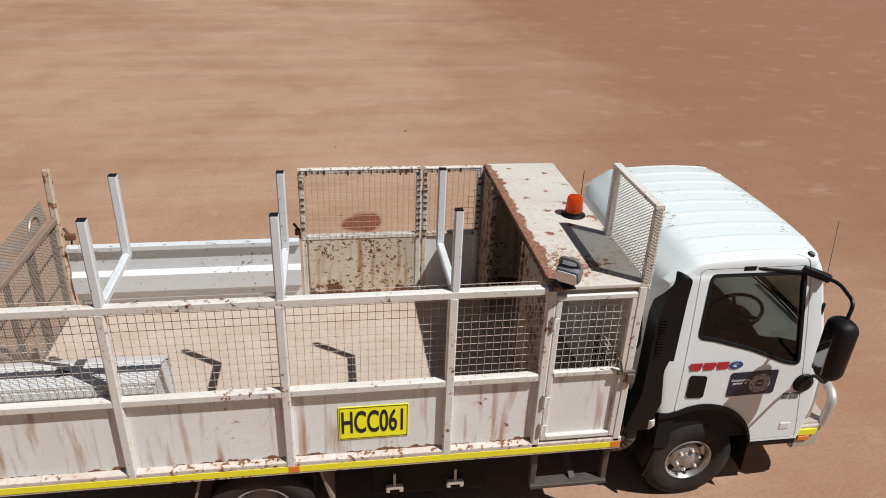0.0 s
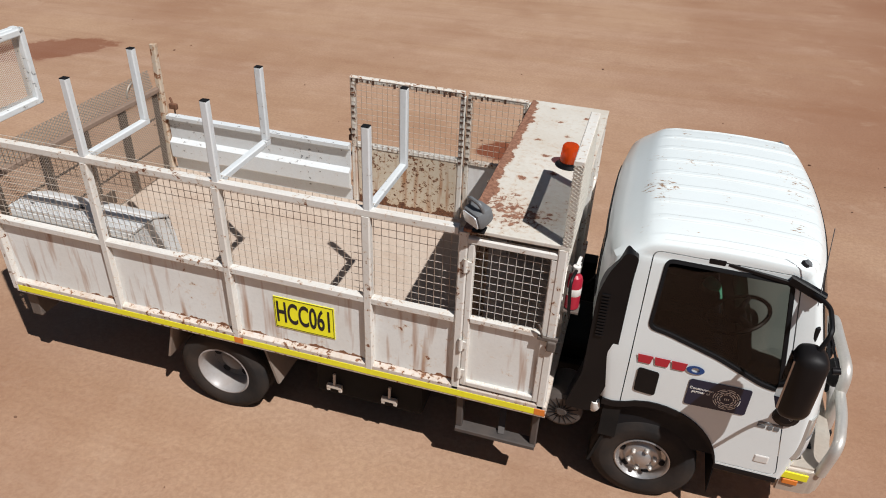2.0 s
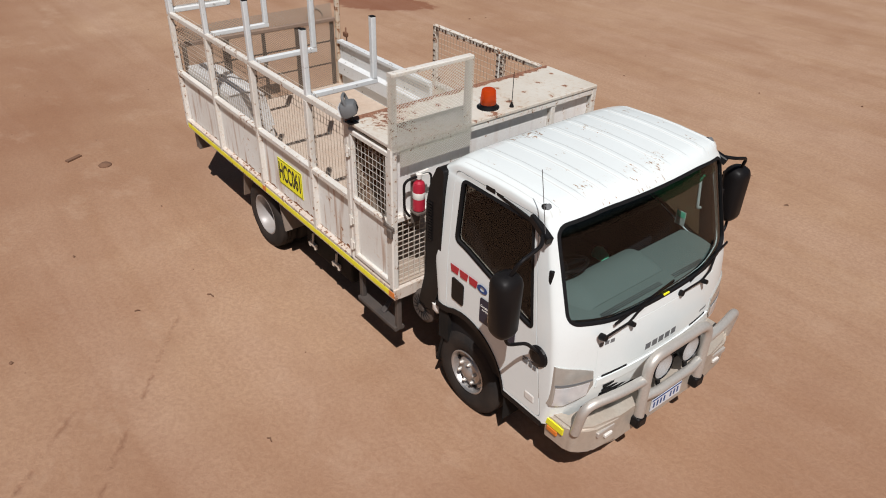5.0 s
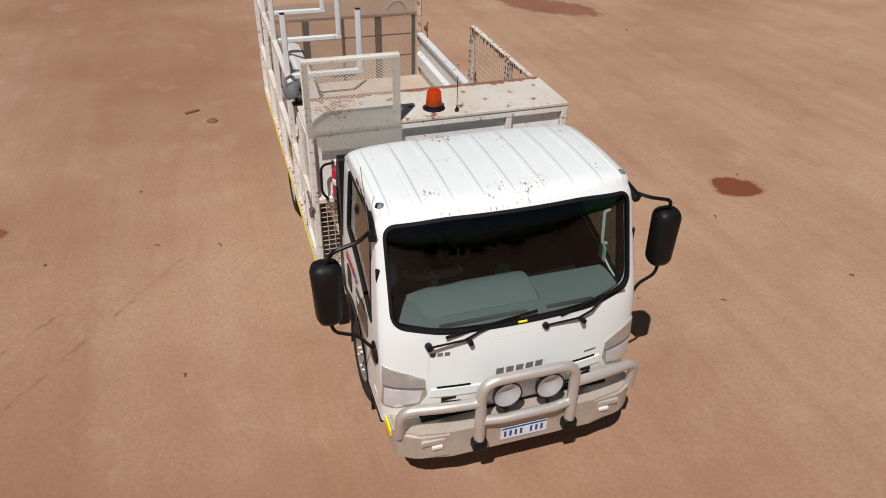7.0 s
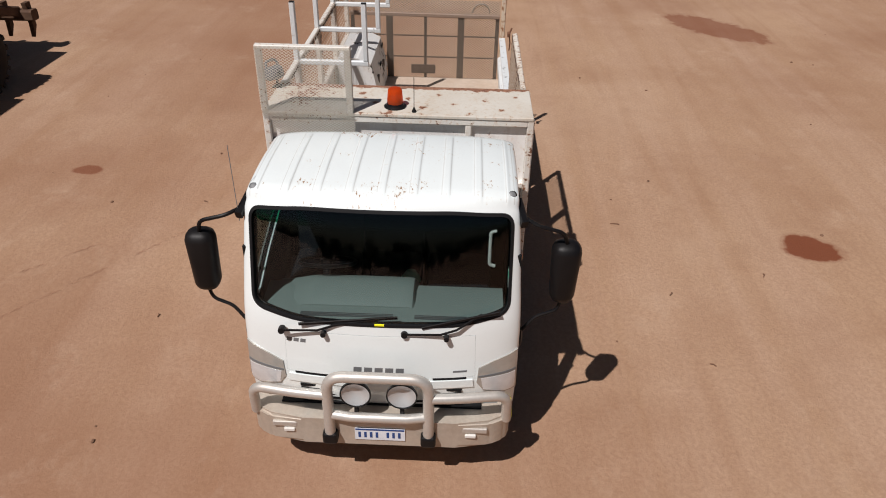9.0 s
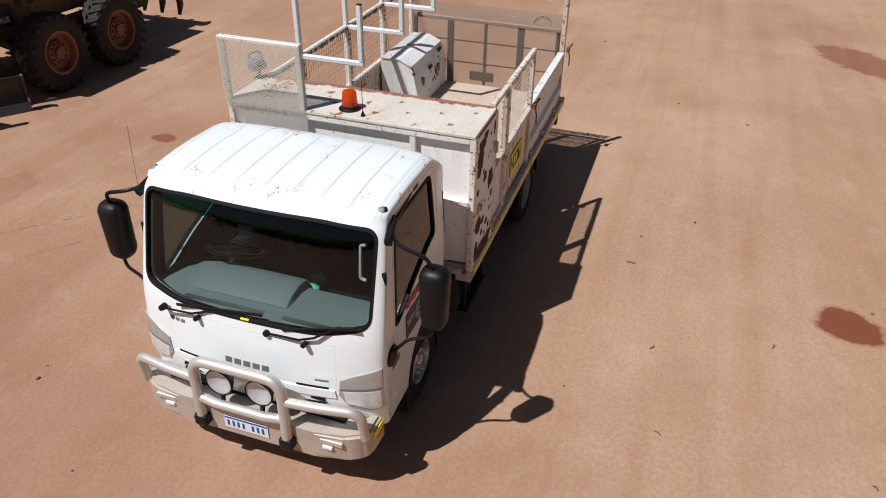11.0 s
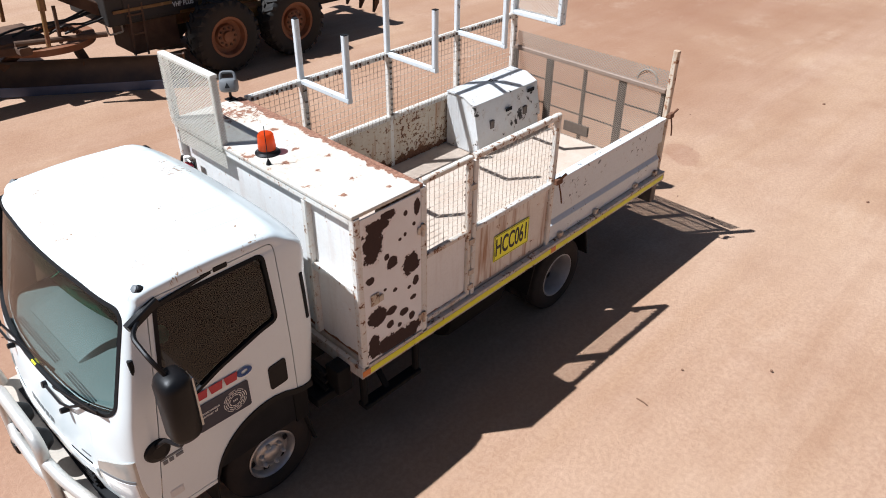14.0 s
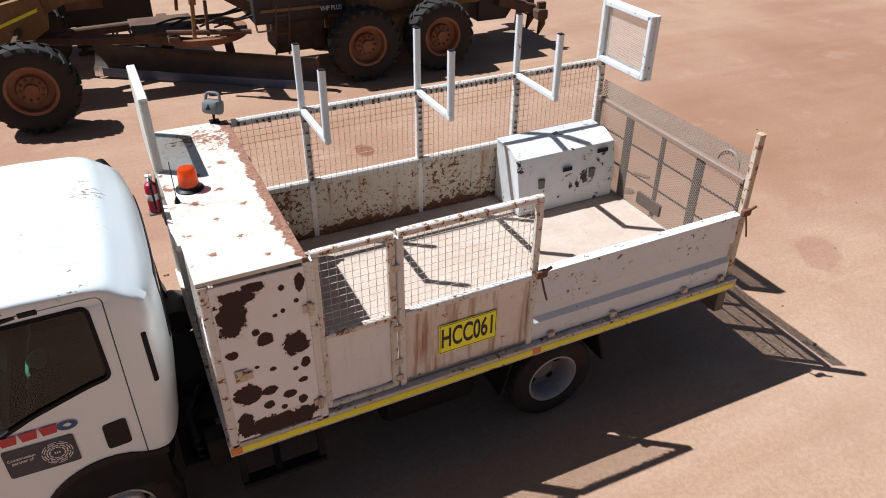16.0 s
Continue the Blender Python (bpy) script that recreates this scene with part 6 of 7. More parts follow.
def build_tailgate():
    """Mesh tail ramp, folded up across the back."""
    tg = part("tailgate", bar(bmesh.new(), (-2.52, -1.06, 1.815), (-2.48, 1.0, 1.815), 0.05, 0.05), M_topbar, truck, "raised mesh tail ramp of weathered steel")
    for y, w in ((-1.03, 0.05), (-0.52, 0.09), (-0.02, 0.04), (0.47, 0.09), (0.97, 0.05)):
        part("ramp_upright", bar(bmesh.new(), (-2.515, y, 0.91), (-2.505, y, 1.79), 0.04, w, (0, 1, 0)), M_ramp, tg)
    for z in (1.22, 1.52):
        b = bar(bmesh.new(), (-2.53, -1.0, z), (-2.53, 0.95, z), 0.016)
        part("ramp_rod", b, M_ramp, tg)
    b = bmesh.new()
    diamonds(b, (-2.482, -1.05, 0.92), (0, 1, 0), (0, 0, 1), 2.04, 0.88, 0.044, 0.026, 0.0026)
    part("ramp_mesh", b, M_darkmesh, tg, "diamond expanded mesh")
    b = bmesh.new()
    diamonds(b, (-2.53, -1.06, 1.83), (0, 1, 0), (-0.16, 0, 0.987), 2.06, 0.175, 0.046, 0.030, 0.0045)
    part("lip_mesh", b, M_lipmesh, tg, "folded lip of pale expanded mesh")
    b = bmesh.new()
    box(b, -2.50, -2.47, -0.22, 0.12, 1.00, 1.12)
    part("ramp_plate", b, M_ramp, tg, "small dark plate on the ramp")
    b = bmesh.new()
    pipe(b, [(-2.535, 0.74 + 0.12 * math.cos(t), 1.84 + 0.13 * math.sin(t)) for t in np.linspace(0.1, 3.04, 13)], 0.010, 6)
    part("lip_hoop", b, M_lipmesh, tg, "pale hoop on the lip", True)


build_deck()
build_right_side()
fleet_sign(-0.137, 0.342, -YS + 0.008, 1.045, 1.325, -1, truck)
build_box()
build_left_side()
build_tailgate()


# ---- things on the truck ----
def build_toolbox():
    t = thing("toolbox", "chipped white steel toolbox with sloping lid on the tray", "toolbox", RAKE)
    b = bmesh.new()
    x0, x1 = -2.42, -1.30
    body = [(-1.06, 0.9335), (-0.56, 0.9335), (-0.56, 1.02), (-0.66, 1.50), (-0.80, 1.57), (-1.06, 1.57)]
    prism(b, [(x0, y, z) for y, z in body], (x1 - x0, 0, 0))
    bmesh.ops.bevel(b, geom=list(b.edges), offset=0.010, segments=2, affect="EDGES")
    part("toolbox_body", b, M_box, t, "white steel body", True)
    b = bmesh.new()
    lid = [(-0.60, 1.12), (-0.555, 1.12), (-0.64, 1.515), (-0.80, 1.59), (-1.05, 1.59), (-1.05, 1.575), (-0.80, 1.575), (-0.665, 1.505)]
    prism(b, [(x0 - 0.012, y, z) for y, z in lid], (x1 - x0 + 0.024, 0, 0))
    part("toolbox_lid", b, M_box, t, "white sloping lid with black scuffs")
    for x in (-1.55, -2.15):
        b = bmesh.new()
        box(b, x - 0.035, x + 0.035, -0.60, -0.565, 1.19, 1.29, 0.008)
        part("paddle_latch", b, M_darksteel, t, "dark paddle latch")
    b = bmesh.new()
    box(b, -1.90, -1.80, -0.588, -0.574, 1.32, 1.36)
    box(b, -2.34, -2.22, -0.615, -0.60, 1.43, 1.47)
    pieces("lid_mark", b, M_gasket, t, "worn black markings")


M_box = worn_paint("white_toolbox_paint", (0.70, 0.70, 0.69), 0.61, 0.2, 0.45, chip_scale=8, dark=(0.03, 0.026, 0.024), light=(0.07, 0.06, 0.055), halo=0.25)
build_toolbox()


def build_extinguisher():
    t = thing("fire_extinguisher", "red dry-powder fire extinguisher hung behind the cab", "fire extinguisher", RAKE)
    c = (1.965, -0.92, 1.575)
    b = bmesh.new()
    lathe(b, [(0.0, 0.06), (0.042, 0.06), (0.050, 0.07), (0.050, 0.28), (0.042, 0.305), (0.022, 0.32), (0.02, 0.345), (0.0, 0.345)], c, (0, 0, 1), 24)
    part("cylinder", b, M_red, t, "red cylinder", True)
    b = bmesh.new()
    lathe(b, [(0.0503, 0.17), (0.0508, 0.171), (0.0508, 0.225), (0.0503, 0.226)], c, (0, 0, 1), 24)
    part("label_band", b, M_paper, t, "white label band", True)
    b = bmesh.new()
    lathe(b, [(0.024, 0.34), (0.026, 0.38), (0.0, 0.385)], c, (0, 0, 1), 14)
    bar(b, (c[0], c[1], c[2] + 0.385), (c[0] + 0.01, c[1] + 0.08, c[2] + 0.40), 0.02, 0.012)
    bar(b, (c[0], c[1], c[2] + 0.365), (c[0] + 0.01, c[1] + 0.08, c[2] + 0.36), 0.02, 0.01)
    part("valve", b, M_paper, t, "pale valve and lever", True)
    b = bmesh.new()
    pipe(b, rounded([(c[0], c[1] - 0.02, c[2] + 0.36), (c[0] - 0.02, c[1] - 0.13, c[2] + 0.34), (c[0], c[1] - 0.14, c[2] + 0.1), (c[0], c[1] - 0.09, c[2] + 0.03)], 0.08), 0.011, 8)
    pipe(b, rounded([(c[0], c[1] + 0.02, c[2] + 0.36), (c[0], c[1] + 0.12, c[2] + 0.36), (c[0], c[1] + 0.12, c[2] + 0.15), (c[0], c[1] + 0.08, c[2] + 0.1)], 0.08), 0.009, 8)
    part("hose", b, M_black, t, "black hose", True)
    b = bmesh.new()
    box(b, 1.908, 1.922, -0.96, -0.88, 1.50, 1.93)
    box(b, 1.92, 2.02, -0.975, -0.865, 1.618, 1.632)
    part("bracket", b, M_darksteel, t, "steel bracket")


build_extinguisher()


# ---- the motor grader parked behind ----
M_cat = worn_paint("dusty_yellow_paint", (0.20, 0.105, 0.028), 0.60, 0.6, 0.6, run=0.5, chip_scale=8)
M_mud = plain("brown_mud_steel", (0.070, 0.030, 0.014), 0.85, 0.0, 0.5, 12, 0.25)
M_rimo = plain("orange_brown_rim", (0.19, 0.062, 0.02), 0.7, 0.0, 0.4, 14, 0.4)
M_blade = plain("worn_blade_steel", (0.045, 0.032, 0.027), 0.6, 0.3, 0.5, 10, 0.15)
M_edge = plain("blue_blade_edge", (0.075, 0.095, 0.16), 0.45, 0.4, 0.3, 14, 0.1)
M_gblack = plain("black_machine_paint", (0.011, 0.010, 0.010), 0.6, 0.0, 0.3, 20, 0.08)
M_bigtyre = plain("dusty_grader_tyre", (0.012, 0.011, 0.010), 0.85, 0.0, 0.4, 20, 0.06)


def grader_wheel(name, c, r, w, s, parent):
    hub = thing_part(name, parent)
    b = bmesh.new()
    rim = r * 0.52
    prof = [(rim, -w * 0.42), (rim + 0.03, -w * 0.48), (rim + (r - rim) * 0.55, -w * 0.52), (r - 0.09, -w * 0.47), (r - 0.045, -w * 0.38), (r - 0.035, 0), (r - 0.045, w * 0.38), (r - 0.09, w * 0.47), (rim + (r - rim) * 0.55, w * 0.52), (rim + 0.03, w * 0.48), (rim, w * 0.42)]
    lathe(b, prof, c, (0, s, 0), 48)
    part("tyre", b, M_bigtyre, hub, "dusty black lugged tyre", True)
    b = bmesh.new()
    n = 22
    for i in range(n):
        for side in (-1, 1):
            a = 2 * math.pi * (i + (0.5 if side > 0 else 0)) / n
            pts = []
            for da, yy in ((0.0, 0.02), (0.16, 0.50)):
                for dd in (-0.055, 0.055):
                    pts.append((a + da + dd, side * yy * w))
            inner, outer = [], []
            for an, yy in (pts[0], pts[1], pts[3], pts[2]):
                drop = 0.05 if abs(yy) > 0.4 * w else 0.0
                for lst, rr in ((inner, r - 0.075 - drop), (outer, r - drop * 0.7)):
                    lst.append(b.verts.new((c[0] + rr * math.cos(an), c[1] + yy, c[2] + rr * math.sin(an))))
            b.faces.new(outer)
            b.faces.new(inner[::-1])
            for k in range(4):
                b.faces.new((inner[k], inner[(k + 1) % 4], outer[(k + 1) % 4], outer[k]))
    lug = part("tread", b, M_bigtyre, hub, "chunky tread lugs")
    lug["kind"] = "stuff"
    b = bmesh.new()
    q = w * 0.42
    lathe(b, [(rim, q), (rim + 0.015, q + 0.02), (rim - 0.03, q + 0.015), (rim - 0.05, q - 0.10), (rim * 0.62, q - 0.12), (rim * 0.56, q - 0.06), (rim * 0.30, q - 0.05), (rim * 0.27, q), (0.0, q + 0.01)], c, (0, s, 0), 36)
    part("rim", b, M_rimo, hub, "dusty orange-brown rim", True)
    for i in range(10):
        b = bmesh.new()
        a = 2 * math.pi * i / 10
        lathe(b, [(0.022, 0.0), (0.022, 0.03), (0.0, 0.032)], (c[0] + rim * 0.45 * math.cos(a), c[1] + s * (q - 0.056), c[2] + rim * 0.45 * math.sin(a)), (0, s, 0), 8)
        part("wheel_nut", b, M_mud, hub)


def build_grader():
    g = thing("motor_grader", "dusty yellow-brown motor grader with lugged tyres, parked", "motor grader")
    YM = -8.75
    for y, s in ((-7.45, 1), (-9.75, -1)):
        grader_wheel("rear_wheel", (-2.23, y, 0.64), 0.66, 0.44, s, g)
        grader_wheel("rear_wheel", (-3.70, y, 0.64), 0.66, 0.44, s, g)
    for y, s in ((-7.25, 1), (-10.0, -1)):
        grader_wheel("front_wheel", (3.10, y, 0.66), 0.68, 0.44, s, g)
    # tandem cases and axle
    for y in (-7.9, -9.3):
        b = bmesh.new()
        box(b, -4.15, -2.05, y - 0.13, y + 0.13, 0.45, 0.95, 0.05)
        part("tandem_case", b, M_cat, g, "dusty yellow tandem case")
    b = bmesh.new()
    bar(b, (3.2, -9.9, 0.72), (3.2, -7.5, 0.72), 0.22, 0.26)
    bar(b, (3.2, YM, 0.75), (3.2, YM, 1.5), 0.35, 0.3)
    for y in (-7.75, -9.7):
        bar(b, (3.2, y, 0.45), (3.2, y, 1.15), 0.18, 0.2)
        bar(b, (3.35, y, 0.9), (3.1, YM + (0.3 if y > YM else -0.3), 1.25), 0.09)
    part("front_axle", b, M_mud, g, "muddy front axle")
    # main beam, hood, cab
    b = bmesh.new()
    pts = [(4.0, 1.15), (4.0, 1.55), (2.6, 1.95), (0.2, 2.15), (-0.6, 1.9), (-0.6, 1.55), (0.0, 1.7), (2.4, 1.5), (3.2, 1.15)]
    prism(b, [(x, YM - 0.2, z) for x, z in pts], (0, 0.4, 0))
    part("main_beam", b, M_cat, g, "arched yellow main beam")
    b = bmesh.new()
    box(b, -4.9, -1.75, YM - 0.75, YM + 0.75, 0.98, 2.25, 0.06)
    hood = part("engine_hood", b, M_cat, g, "dusty yellow engine hood")
    b = bmesh.new()
    for i in range(9):
        box(b, -4.3 + 0.24 * i, -4.18 + 0.24 * i, YM + 0.752, YM + 0.765, 1.3, 1.95)
    pieces("hood_louvre", b, M_gblack, hood, "black louvres")
    b = bmesh.new()
    box(b, -1.75, -0.45, YM - 0.72, YM + 0.80, 1.0, 1.75, 0.03)
    box(b, -5.6, -4.9, YM - 0.6, YM + 0.6, 0.55, 1.5, 0.05)
    pieces("lower_body", b, M_gblack, g, "black lower bodywork")
    b = bmesh.new()
    box(b, -2.1, -0.75, -7.96, -7.93, 1.07, 1.42, 0.008)
    panel = part("side_panel", b, M_gblack, g, "black side panel with a yellow stripe")
    b = bmesh.new()
    box(b, -1.60, -0.55, -7.93, -7.915, 1.21, 1.26)
    part("yellow_stripe", b, M_cat, panel, "dull yellow stripe")
    text_mesh("panel_words", "VHP PLUS", 0.115, pose(-1.81, -7.927, 1.185, 90, 0, 180), M_paper, panel, 0.40)
    b = bmesh.new()
    box(b, -1.70, -0.80, -8.75, -8.02, 0.46, 1.16, 0.04)
    part("side_case", b, M_mud, g, "muddy lower side case")
    cabp = thing_part("cab", g)
    for x in (-1.7, -0.5):
        for y in (YM - 0.68, YM + 0.68):
            b = bar(bmesh.new(), (x, y, 1.75), (x * 0.95 - 0.05, y * 0.998, 3.2), 0.09)
            part("cab_pillar", b, M_gblack, cabp)
    b = bmesh.new()
    box(b, -1.85, -0.35, YM - 0.8, YM + 0.8, 3.2, 3.32, 0.03)
    part("cab_roof", b, M_cat, cabp, "yellow cab roof")
    b = bmesh.new()
    box(b, -1.66, -0.54, YM + 0.66, YM + 0.672, 1.78, 3.18)
    box(b, -1.66, -0.54, YM - 0.672, YM - 0.66, 1.78, 3.18)
    part("cab_glass", b, M_sideglass, cabp, "dark cab glass")
    # ladder
    b = bmesh.new()
    for x in (-0.95, -0.72):
        bar(b, (x, -7.78, 0.5), (x - 0.12, -7.95, 1.35), 0.03)
    for z in (0.55, 0.85, 1.15):
        bar(b, (-0.97 - 0.12 * (z - 0.5), -7.79 - 0.2 * (z - 0.5), z), (-0.70 - 0.12 * (z - 0.5), -7.79 - 0.2 * (z - 0.5), z), 0.03)
    part("ladder", b, M_mud, g, "muddy access ladder")
    # drawbar and turning circle
    b = bmesh.new()
    for y in (-0.55, 0.55):
        bar(b, (3.3, YM, 0.95), (0.9, YM + y, 0.88), 0.16, 0.14)
    bar(b, (1.35, YM - 0.5, 0.88), (1.35, YM + 0.5, 0.88), 0.12)
    bar(b, (0.9, YM - 0.8, 0.90), (0.9, YM + 0.8, 0.90), 0.18, 0.12)
    box(b, 0.45, 1.5, YM - 0.5, YM + 0.55, 0.93, 1.0, 0.02)
    draw = part("drawbar", b, M_mud, g, "tan mud-caked drawbar")
    b = bmesh.new()
    lathe(b, [(0.80, -0.05), (0.80, 0.05), (0.62, 0.05), (0.62, -0.05), (0.80, -0.05)], (0.35, YM, 0.80), (0, 0, 1), 44)
    for i in range(44):
        a = 2 * math.pi * i / 44
        bar(b, (0.35 + 0.58 * math.cos(a), YM + 0.58 * math.sin(a), 0.80), (0.35 + 0.63 * math.cos(a), YM + 0.63 * math.sin(a), 0.80), 0.04, 0.09)
    part("turning_circle", b, M_rimo, g, "rust-brown turning circle", True)
    b = bar(bmesh.new(), (0.15, -8.45, 1.62), (-1.05, -8.08, 0.90), 0.10, 0.20)
    part("swing_beam", b, M_mud, g, "muddy brown slanting beam")
    b = pipe(bmesh.new(), rounded([(-0.46, -8.22, 1.30), (-0.53, -8.22, 0.81), (-0.78, -8.22, 0.82), (-0.76, -8.22, 1.20)], 0.03), 0.016, 8)
    part("step_rail", b, M_wire, g, "pale bent step rail", True)
    b = prism(bmesh.new(), [(3.55, YM - 0.45, 0.85), (3.55, YM - 0.45, 1.55), (2.75, YM - 0.45, 1.72), (2.70, YM - 0.45, 1.20), (3.0, YM - 0.45, 1.0)], (0, 0.85, 0))
    nose = part("nose_frame", b, M_cat, g, "dusty yellow-brown nose frame")
    b = prism(bmesh.new(), [(3.5, YM + 0.402, 1.22), (3.5, YM + 0.402, 1.27), (2.80, YM + 0.402, 1.52), (2.80, YM + 0.402, 1.47)], (0, 0.006, 0))
    part("nose_stripe", b, M_yellow, nose, "yellow stripe")
    # hydraulic rams
    for x, y in ((0.6, YM + 0.95), (0.6, YM - 0.95)):
        b = bmesh.new()
        wire(b, (x, y, 0.95), (x - 0.05, y * 0.999, 1.55), 0.035, 10)
        wire(b, (x - 0.05, y * 0.999, 1.5), (x - 0.1, y * 0.998, 2.5), 0.06, 10)
        part("lift_ram", b, M_cat, g, "dusty lift ram", True)
    b = bmesh.new()
    bar(b, (0.5, YM - 1.0, 2.0), (0.5, YM + 1.0, 2.0), 0.2, 0.25)
    part("lift_yoke", b, M_cat, g, "yellow lift yoke")
    b = bmesh.new()
    wire(b, (-0.35, YM + 0.9, 0.95), (1.0, YM + 0.7, 1.02), 0.045, 10)
    wire(b, (0.35, YM + 0.78, 0.92), (0.33, YM + 0.8, 1.5), 0.03, 8)
    part("shift_ram", b, M_mud, g, "muddy shift ram", True)
    # slack hydraulic hoses over the frame
    for k in range(5):
        x0, x1 = 1.1 - 0.22 * k, -0.70 - 0.12 * (k % 3)
        y0 = YM + 0.15 + 0.13 * k
        b = bmesh.new()
        pipe(b, rounded([(x0, y0, 1.02), (x0 - 0.3, y0 + 0.12, 1.13 + 0.03 * (k % 2)), (0.4 * x0 + 0.6 * x1, y0 - 0.08, 1.04 + 0.06 * (k % 3)), (x1, y0 + 0.04, 1.30)], 0.2, 5), 0.018, 6)
        part("hydraulic_hose", b, M_gblack, g, "slack black hose", True)
    # mouldboard, curved in section, set across at an angle
    p, q = Vector((2.16, -9.42, 0.04)), Vector((-1.30, -7.22, 0.0))
    d = (q - p).normalized()
    nrm = Vector((-d.y, d.x, 0))
    if nrm.y < 0:
        nrm = -nrm
    b = bmesh.new()
    prof = [(0.10, 0.13), (0.02, 0.23), (-0.03, 0.34), (-0.03, 0.45), (0.01, 0.53), (0.08, 0.58)]
    sec = [p + nrm * a + Vector((0, 0, z)) for a, z in prof] + [p + nrm * (a - 0.035) + Vector((0, 0, z)) for a, z in prof[::-1]]
    prism(b, sec, q - p)
    mb = part("mouldboard", b, M_blade, g, "dark curved mouldboard", True)
    b = bmesh.new()
    prism(b, [p + nrm * a + Vector((0, 0, z)) for a, z in ((0.105, 0.005), (0.10, 0.155), (0.075, 0.155), (0.08, 0.005))], q - p)
    part("cutting_edge", b, M_edge, mb, "blue-grey cutting edge")
    b = prism(bmesh.new(), [p + nrm * a + Vector((0, 0, z)) for a, z in ((0.112, 0.0), (0.108, 0.17), (0.10, 0.17), (0.104, 0.0))], (q - p).normalized() * 0.16)
    part("bright_tip", b, M_reflector, mb, "bright worn blade corner")
    b = bmesh.new()
    prism(b, [q - d * 0.02 + nrm * a + Vector((0, 0, z)) for a, z in ((0.13, 0.16), (0.06, 0.28), (0.06, 0.49), (0.12, 0.59), (0.0, 0.59), (-0.06, 0.42), (0.02, 0.16))], d * 0.03)
    part("end_bit", b, M_mud, mb, "rusty end plate")
    b = bmesh.new()
    for t in (0.3, 0.62):
        o = p.lerp(q, t)
        bar(b, o - nrm * 0.05 + Vector((0, 0, 0.45)), (0.35 + (-0.4 if t > 0.5 else 0.4), YM + 0.1, 0.75), 0.14)
    pieces("circle_arm", b, M_mud, mb, "arms under the circle")
    # ripper beam and arms at the back
    b = bmesh.new()
    bar(b, (-5.5, YM - 0.5, 0.75), (-6.15, YM + 0.55, 0.70), 0.12)
    bar(b, (-5.3, YM + 0.7, 0.95), (-6.1, YM + 0.75, 0.75), 0.14, 0.18)
    bar(b, (-5.3, YM - 0.7, 0.95), (-6.1, YM - 0.75, 0.75), 0.14, 0.18)
    bar(b, (-6.15, YM - 1.05, 0.68), (-6.15, YM + 1.05, 0.68), 0.24, 0.2)
    part("ripper_beam", b, M_mud, g, "rusty ripper beam")
    for y in (-0.9, -0.45, 0.0, 0.45, 0.9):
        b = bmesh.new()
        prism(b, [(-6.1, YM + y - 0.04, 0.9), (-6.28, YM + y - 0.04, 0.9), (-6.30, YM + y - 0.04, 0.45), (-6.16, YM + y - 0.04, 0.25), (-6.18, YM + y - 0.04, 0.5)], (0, 0.08, 0))
        part("ripper_tine", b, M_mud, g)


build_grader()


def build_skid_unit():
    """A dark boxed machine on short legs that stands behind the grader."""
    t = thing("skid_unit", "dark steel boxed machine with a rust-brown panel, on short legs", "machine")
    b = box(bmesh.new(), 0.95, 3.6, -11.7, -10.6, 0.58, 1.75, 0.03)
    body = part("body", b, M_gblack, t, "black steel body")
    b = box(bmesh.new(), 1.80, 2.45, -10.6, -10.575, 0.90, 1.5, 0.006)
    part("side_plate", b, M_rimo, body, "rust-brown side plate")
    b = box(bmesh.new(), 0.9, 3.65, -11.75, -10.55, 1.75, 1.80, 0.01)
    part("deck", b, M_cat, t, "dull yellow deck plate")
    for x in (1.25, 2.05, 2.30, 3.2):
        for y in (-11.4, -10.85):
            b = bar(bmesh.new(), (x, y, -0.01), (x, y, 0.60), 0.12, 0.10)
            box(b, x - 0.12, x + 0.12, y - 0.1, y + 0.1, 0.0, 0.03)
            part("leg", b, M_mud, t)
    b = bmesh.new()
    for k in range(3):
        pipe(b, rounded([(1.0 + 0.3 * k, -10.62, 0.62), (1.1 + 0.3 * k, -10.5, 0.30), (1.4 + 0.3 * k, -10.55, 0.28), (1.5 + 0.3 * k, -10.62, 0.62)], 0.15), 0.02, 6)
    pieces("hose", b, M_gblack, t, "slack black hose", True)


build_skid_unit()


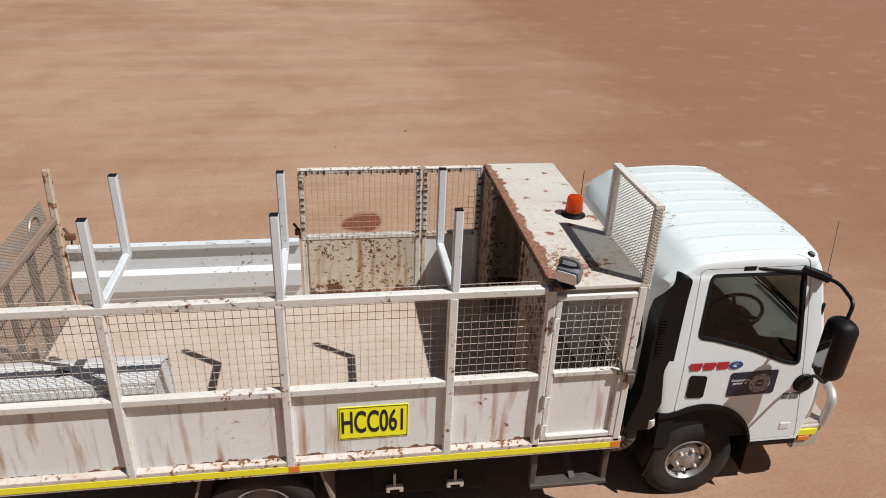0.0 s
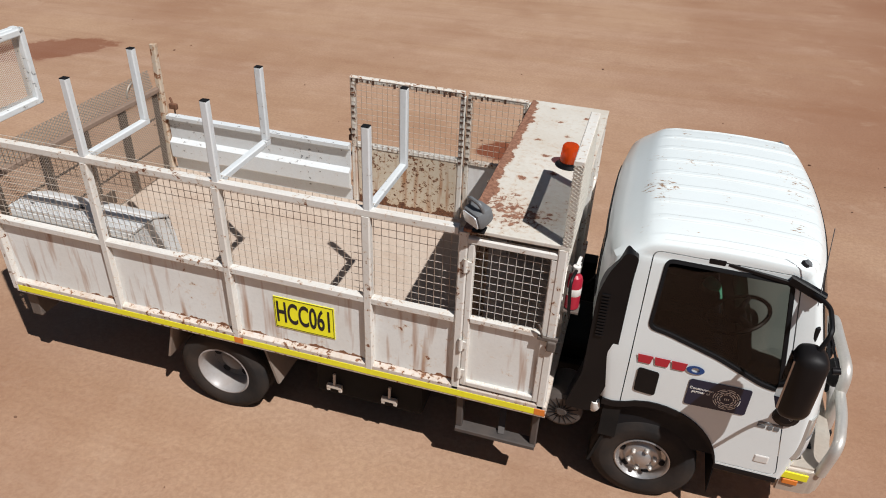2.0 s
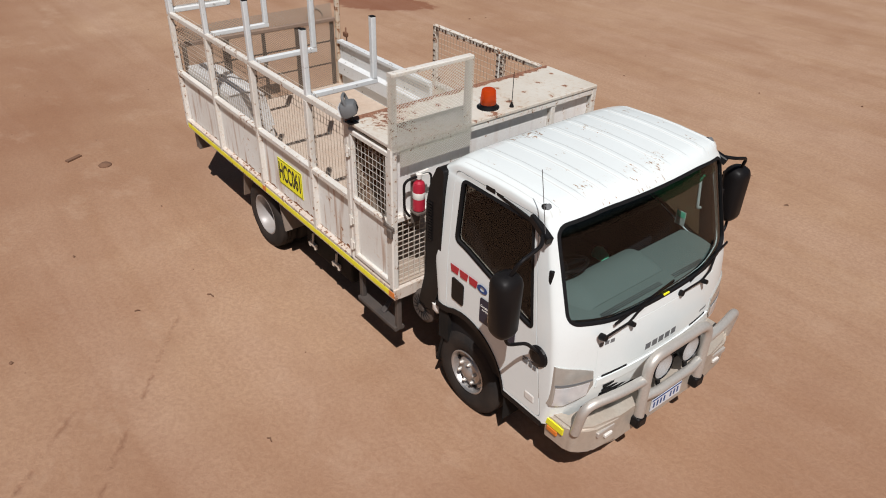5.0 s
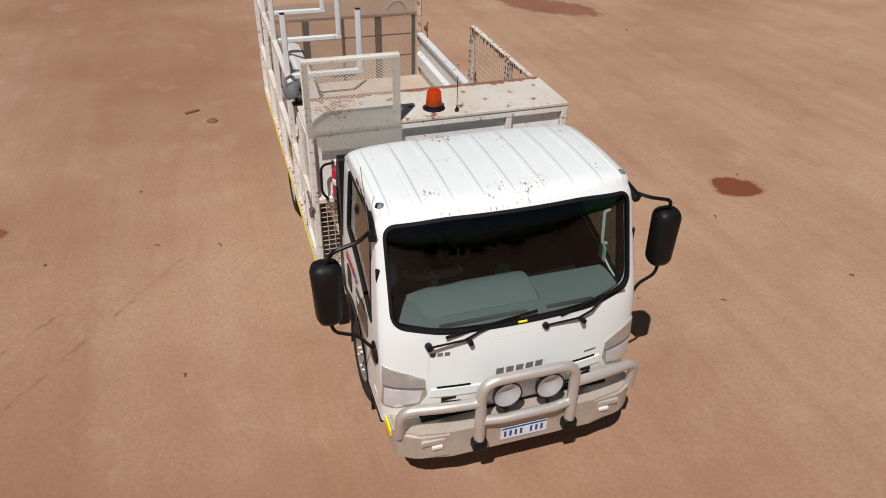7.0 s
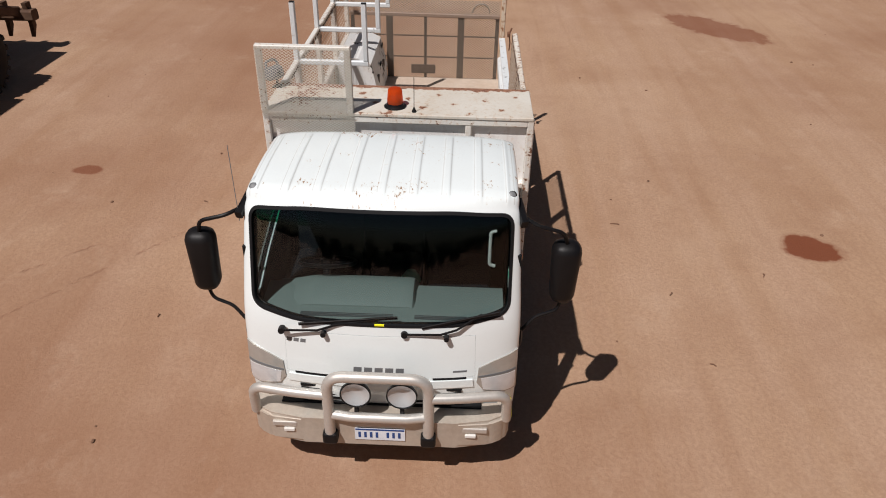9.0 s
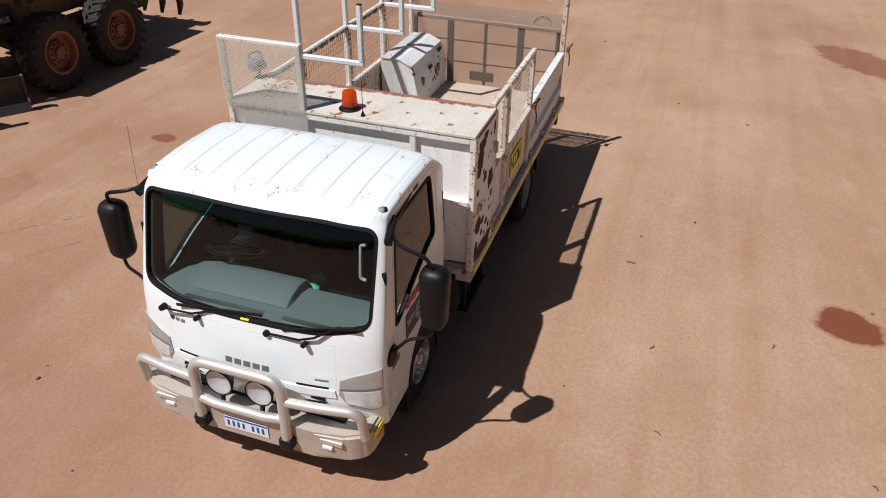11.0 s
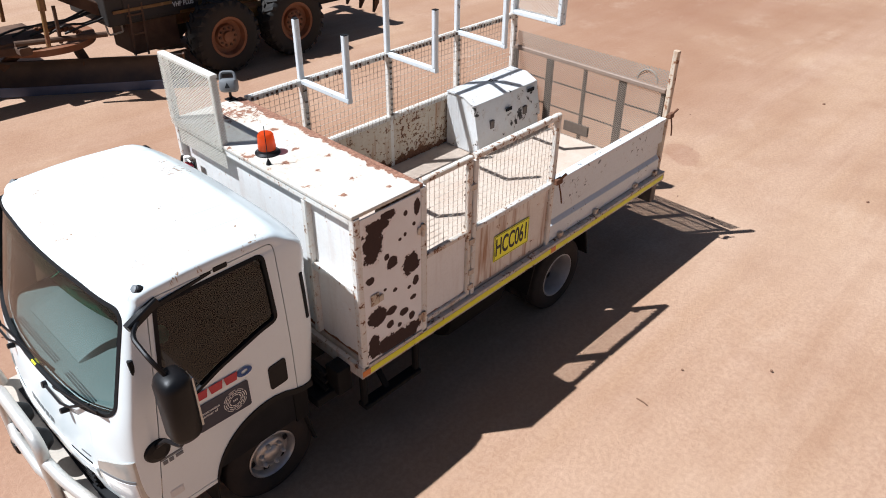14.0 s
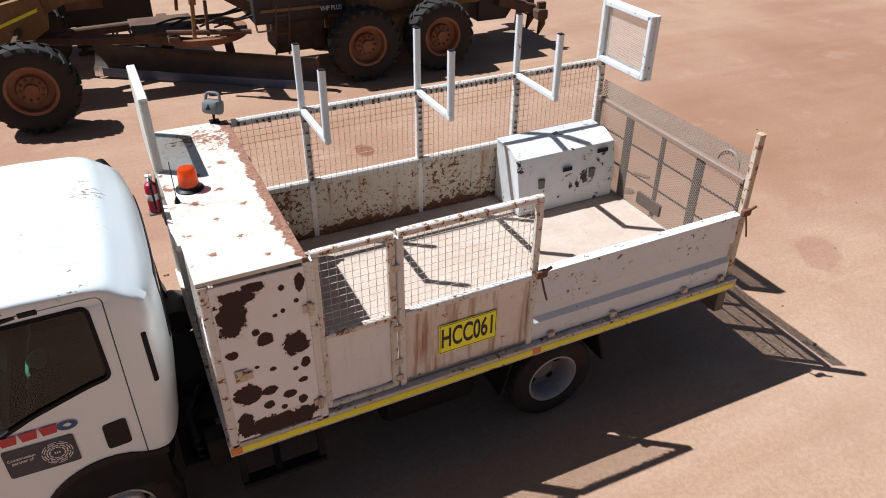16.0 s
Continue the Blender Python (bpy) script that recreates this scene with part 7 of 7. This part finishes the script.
def build_debris():
    """Loose clods and twigs on the dirt."""
    rnd = random.Random(7)
    b = bmesh.new()
    for i in range(90):
        x, y = rnd.uniform(-9, 7), rnd.uniform(-8, 9)
        if -2.9 < x < 4.1 and abs(y) < 1.3:
            continue
        r = 0.008 + 0.018 * rnd.random() ** 3
        bmesh.ops.create_icosphere(b, subdivisions=1, radius=r, matrix=Matrix.Translation((x, y, r * 0.35)) @ Matrix.Diagonal((rnd.uniform(0.8, 1.6), rnd.uniform(0.7, 1.2), 0.6, 1)))
    o = part("clods", b, M_clod)
    tagged(o, "scattered small brown dirt clods and stones", "dirt clods", kind="stuff")
    for x, y, l, a in ((-0.12, 2.45, 0.12, 85), (1.31, 2.81, 0.06, -20), (0.90, 3.92, 0.07, -5), (2.43, 4.6, 0.06, 45), (2.42, 2.95, 0.07, 60), (1.99, -2.42, 0.06, 20), (-0.34, -2.68, 0.06, 70), (-0.15, -2.0, 0.09, 30)):
        b = bmesh.new()
        p = [Vector((x + (t - 0.5) * l * math.cos(radians(a)), y + (t - 0.5) * l * math.sin(radians(a)) + 0.01 * math.sin(5 * t), 0.008 + 0.006 * math.sin(3 * t))) for t in (0, 0.35, 0.7, 1)]
        pipe(b, p, 0.006, 6)
        o = part("twig", b, M_clod)
        tagged(o, "short dry brown twig lying on the dirt", "twig", "twigs on the dirt")
    b = prism(bmesh.new(), [(-4.33, -2.32, 0.0), (-4.27, -2.30, 0.0), (-4.37, -2.09, 0.0), (-4.43, -2.11, 0.0)], (0, 0, 0.022))
    o = part("wood_offcut", b, M_clod)
    tagged(o, "flat brown wood offcut lying on the dirt", "wood offcut")
    b = lathe(bmesh.new(), [(0.0, 0.045), (0.05, 0.04), (0.085, 0.018), (0.09, 0.0)], (-3.89, -1.92, -0.003), (0, 0, 1), 9)
    o = part("stone", b, M_clod, None, "", True)
    tagged(o, "flat reddish-brown stone lying on the dirt", "stone")


M_clod = plain("dry_brown_clod", (0.19, 0.10, 0.06), 0.95, 0.0, 0.5, 40)
build_debris()


# ---- distance ----
M_leaf = plain("far_grey_green_foliage", (0.045, 0.055, 0.028), 0.9, 0.0, 0.6, 1.2)


def build_far_woods():
    """A belt of low bush trees far in front of the truck, which the windscreen mirrors: trunk, limbs and a crown of ragged clumps each."""
    rnd = random.Random(31)
    tmp = bmesh.new()
    bmesh.ops.create_icosphere(tmp, subdivisions=1, radius=1.0)
    tv = np.array([v.co[:] for v in tmp.verts])
    tf = np.array([[v.index for v in f.verts] for f in tmp.faces])
    tmp.free()
    verts, faces, n = [], [], 0
    stem = bmesh.new()
    for i in range(150):
        a = radians(-72 + 144 * (i + rnd.random()) / 150)
        d = rnd.uniform(55, 95)
        x, y = 4 + d * math.cos(a), d * math.sin(a)
        h = rnd.uniform(2.4, 4.6)
        top = Vector((x + rnd.uniform(-0.6, 0.6), y + rnd.uniform(-0.6, 0.6), h * 0.6))
        wire(stem, (x, y, -0.1), top, 0.14, 6)
        for k in range(rnd.randint(20, 30)):
            u = rnd.uniform(0, 2 * math.pi)
            r = h * 0.36 * math.sqrt(rnd.random())
            z = h * (0.45 + 0.55 * rnd.random() * (1 - 0.5 * (r / (h * 0.36)) ** 2))
            c = np.array((x + r * math.cos(u), y + r * math.sin(u), z))
            if k < 4:
                wire(stem, top - Vector((0, 0, h * 0.15)), Vector(c), 0.06, 5)
            size = np.array((rnd.uniform(0.3, 0.6), rnd.uniform(0.3, 0.6), rnd.uniform(0.18, 0.38)))
            jag = np.array([[rnd.uniform(0.6, 1.3)] for _ in tv])
            verts.append(tv * jag * size + c)
            faces.append(tf + n)
            n += len(tv)
    me = bpy.data.meshes.new("far_woods")
    me.from_pydata(np.concatenate(verts).tolist(), [], np.concatenate(faces).tolist())
    me.materials.append(M_leaf)
    o = new("far_woods", me)
    tagged(o, "distant belt of dark grey-green bush trees", "trees", kind="stuff")
    part("trunks", stem, M_mud, o)


build_far_woods()
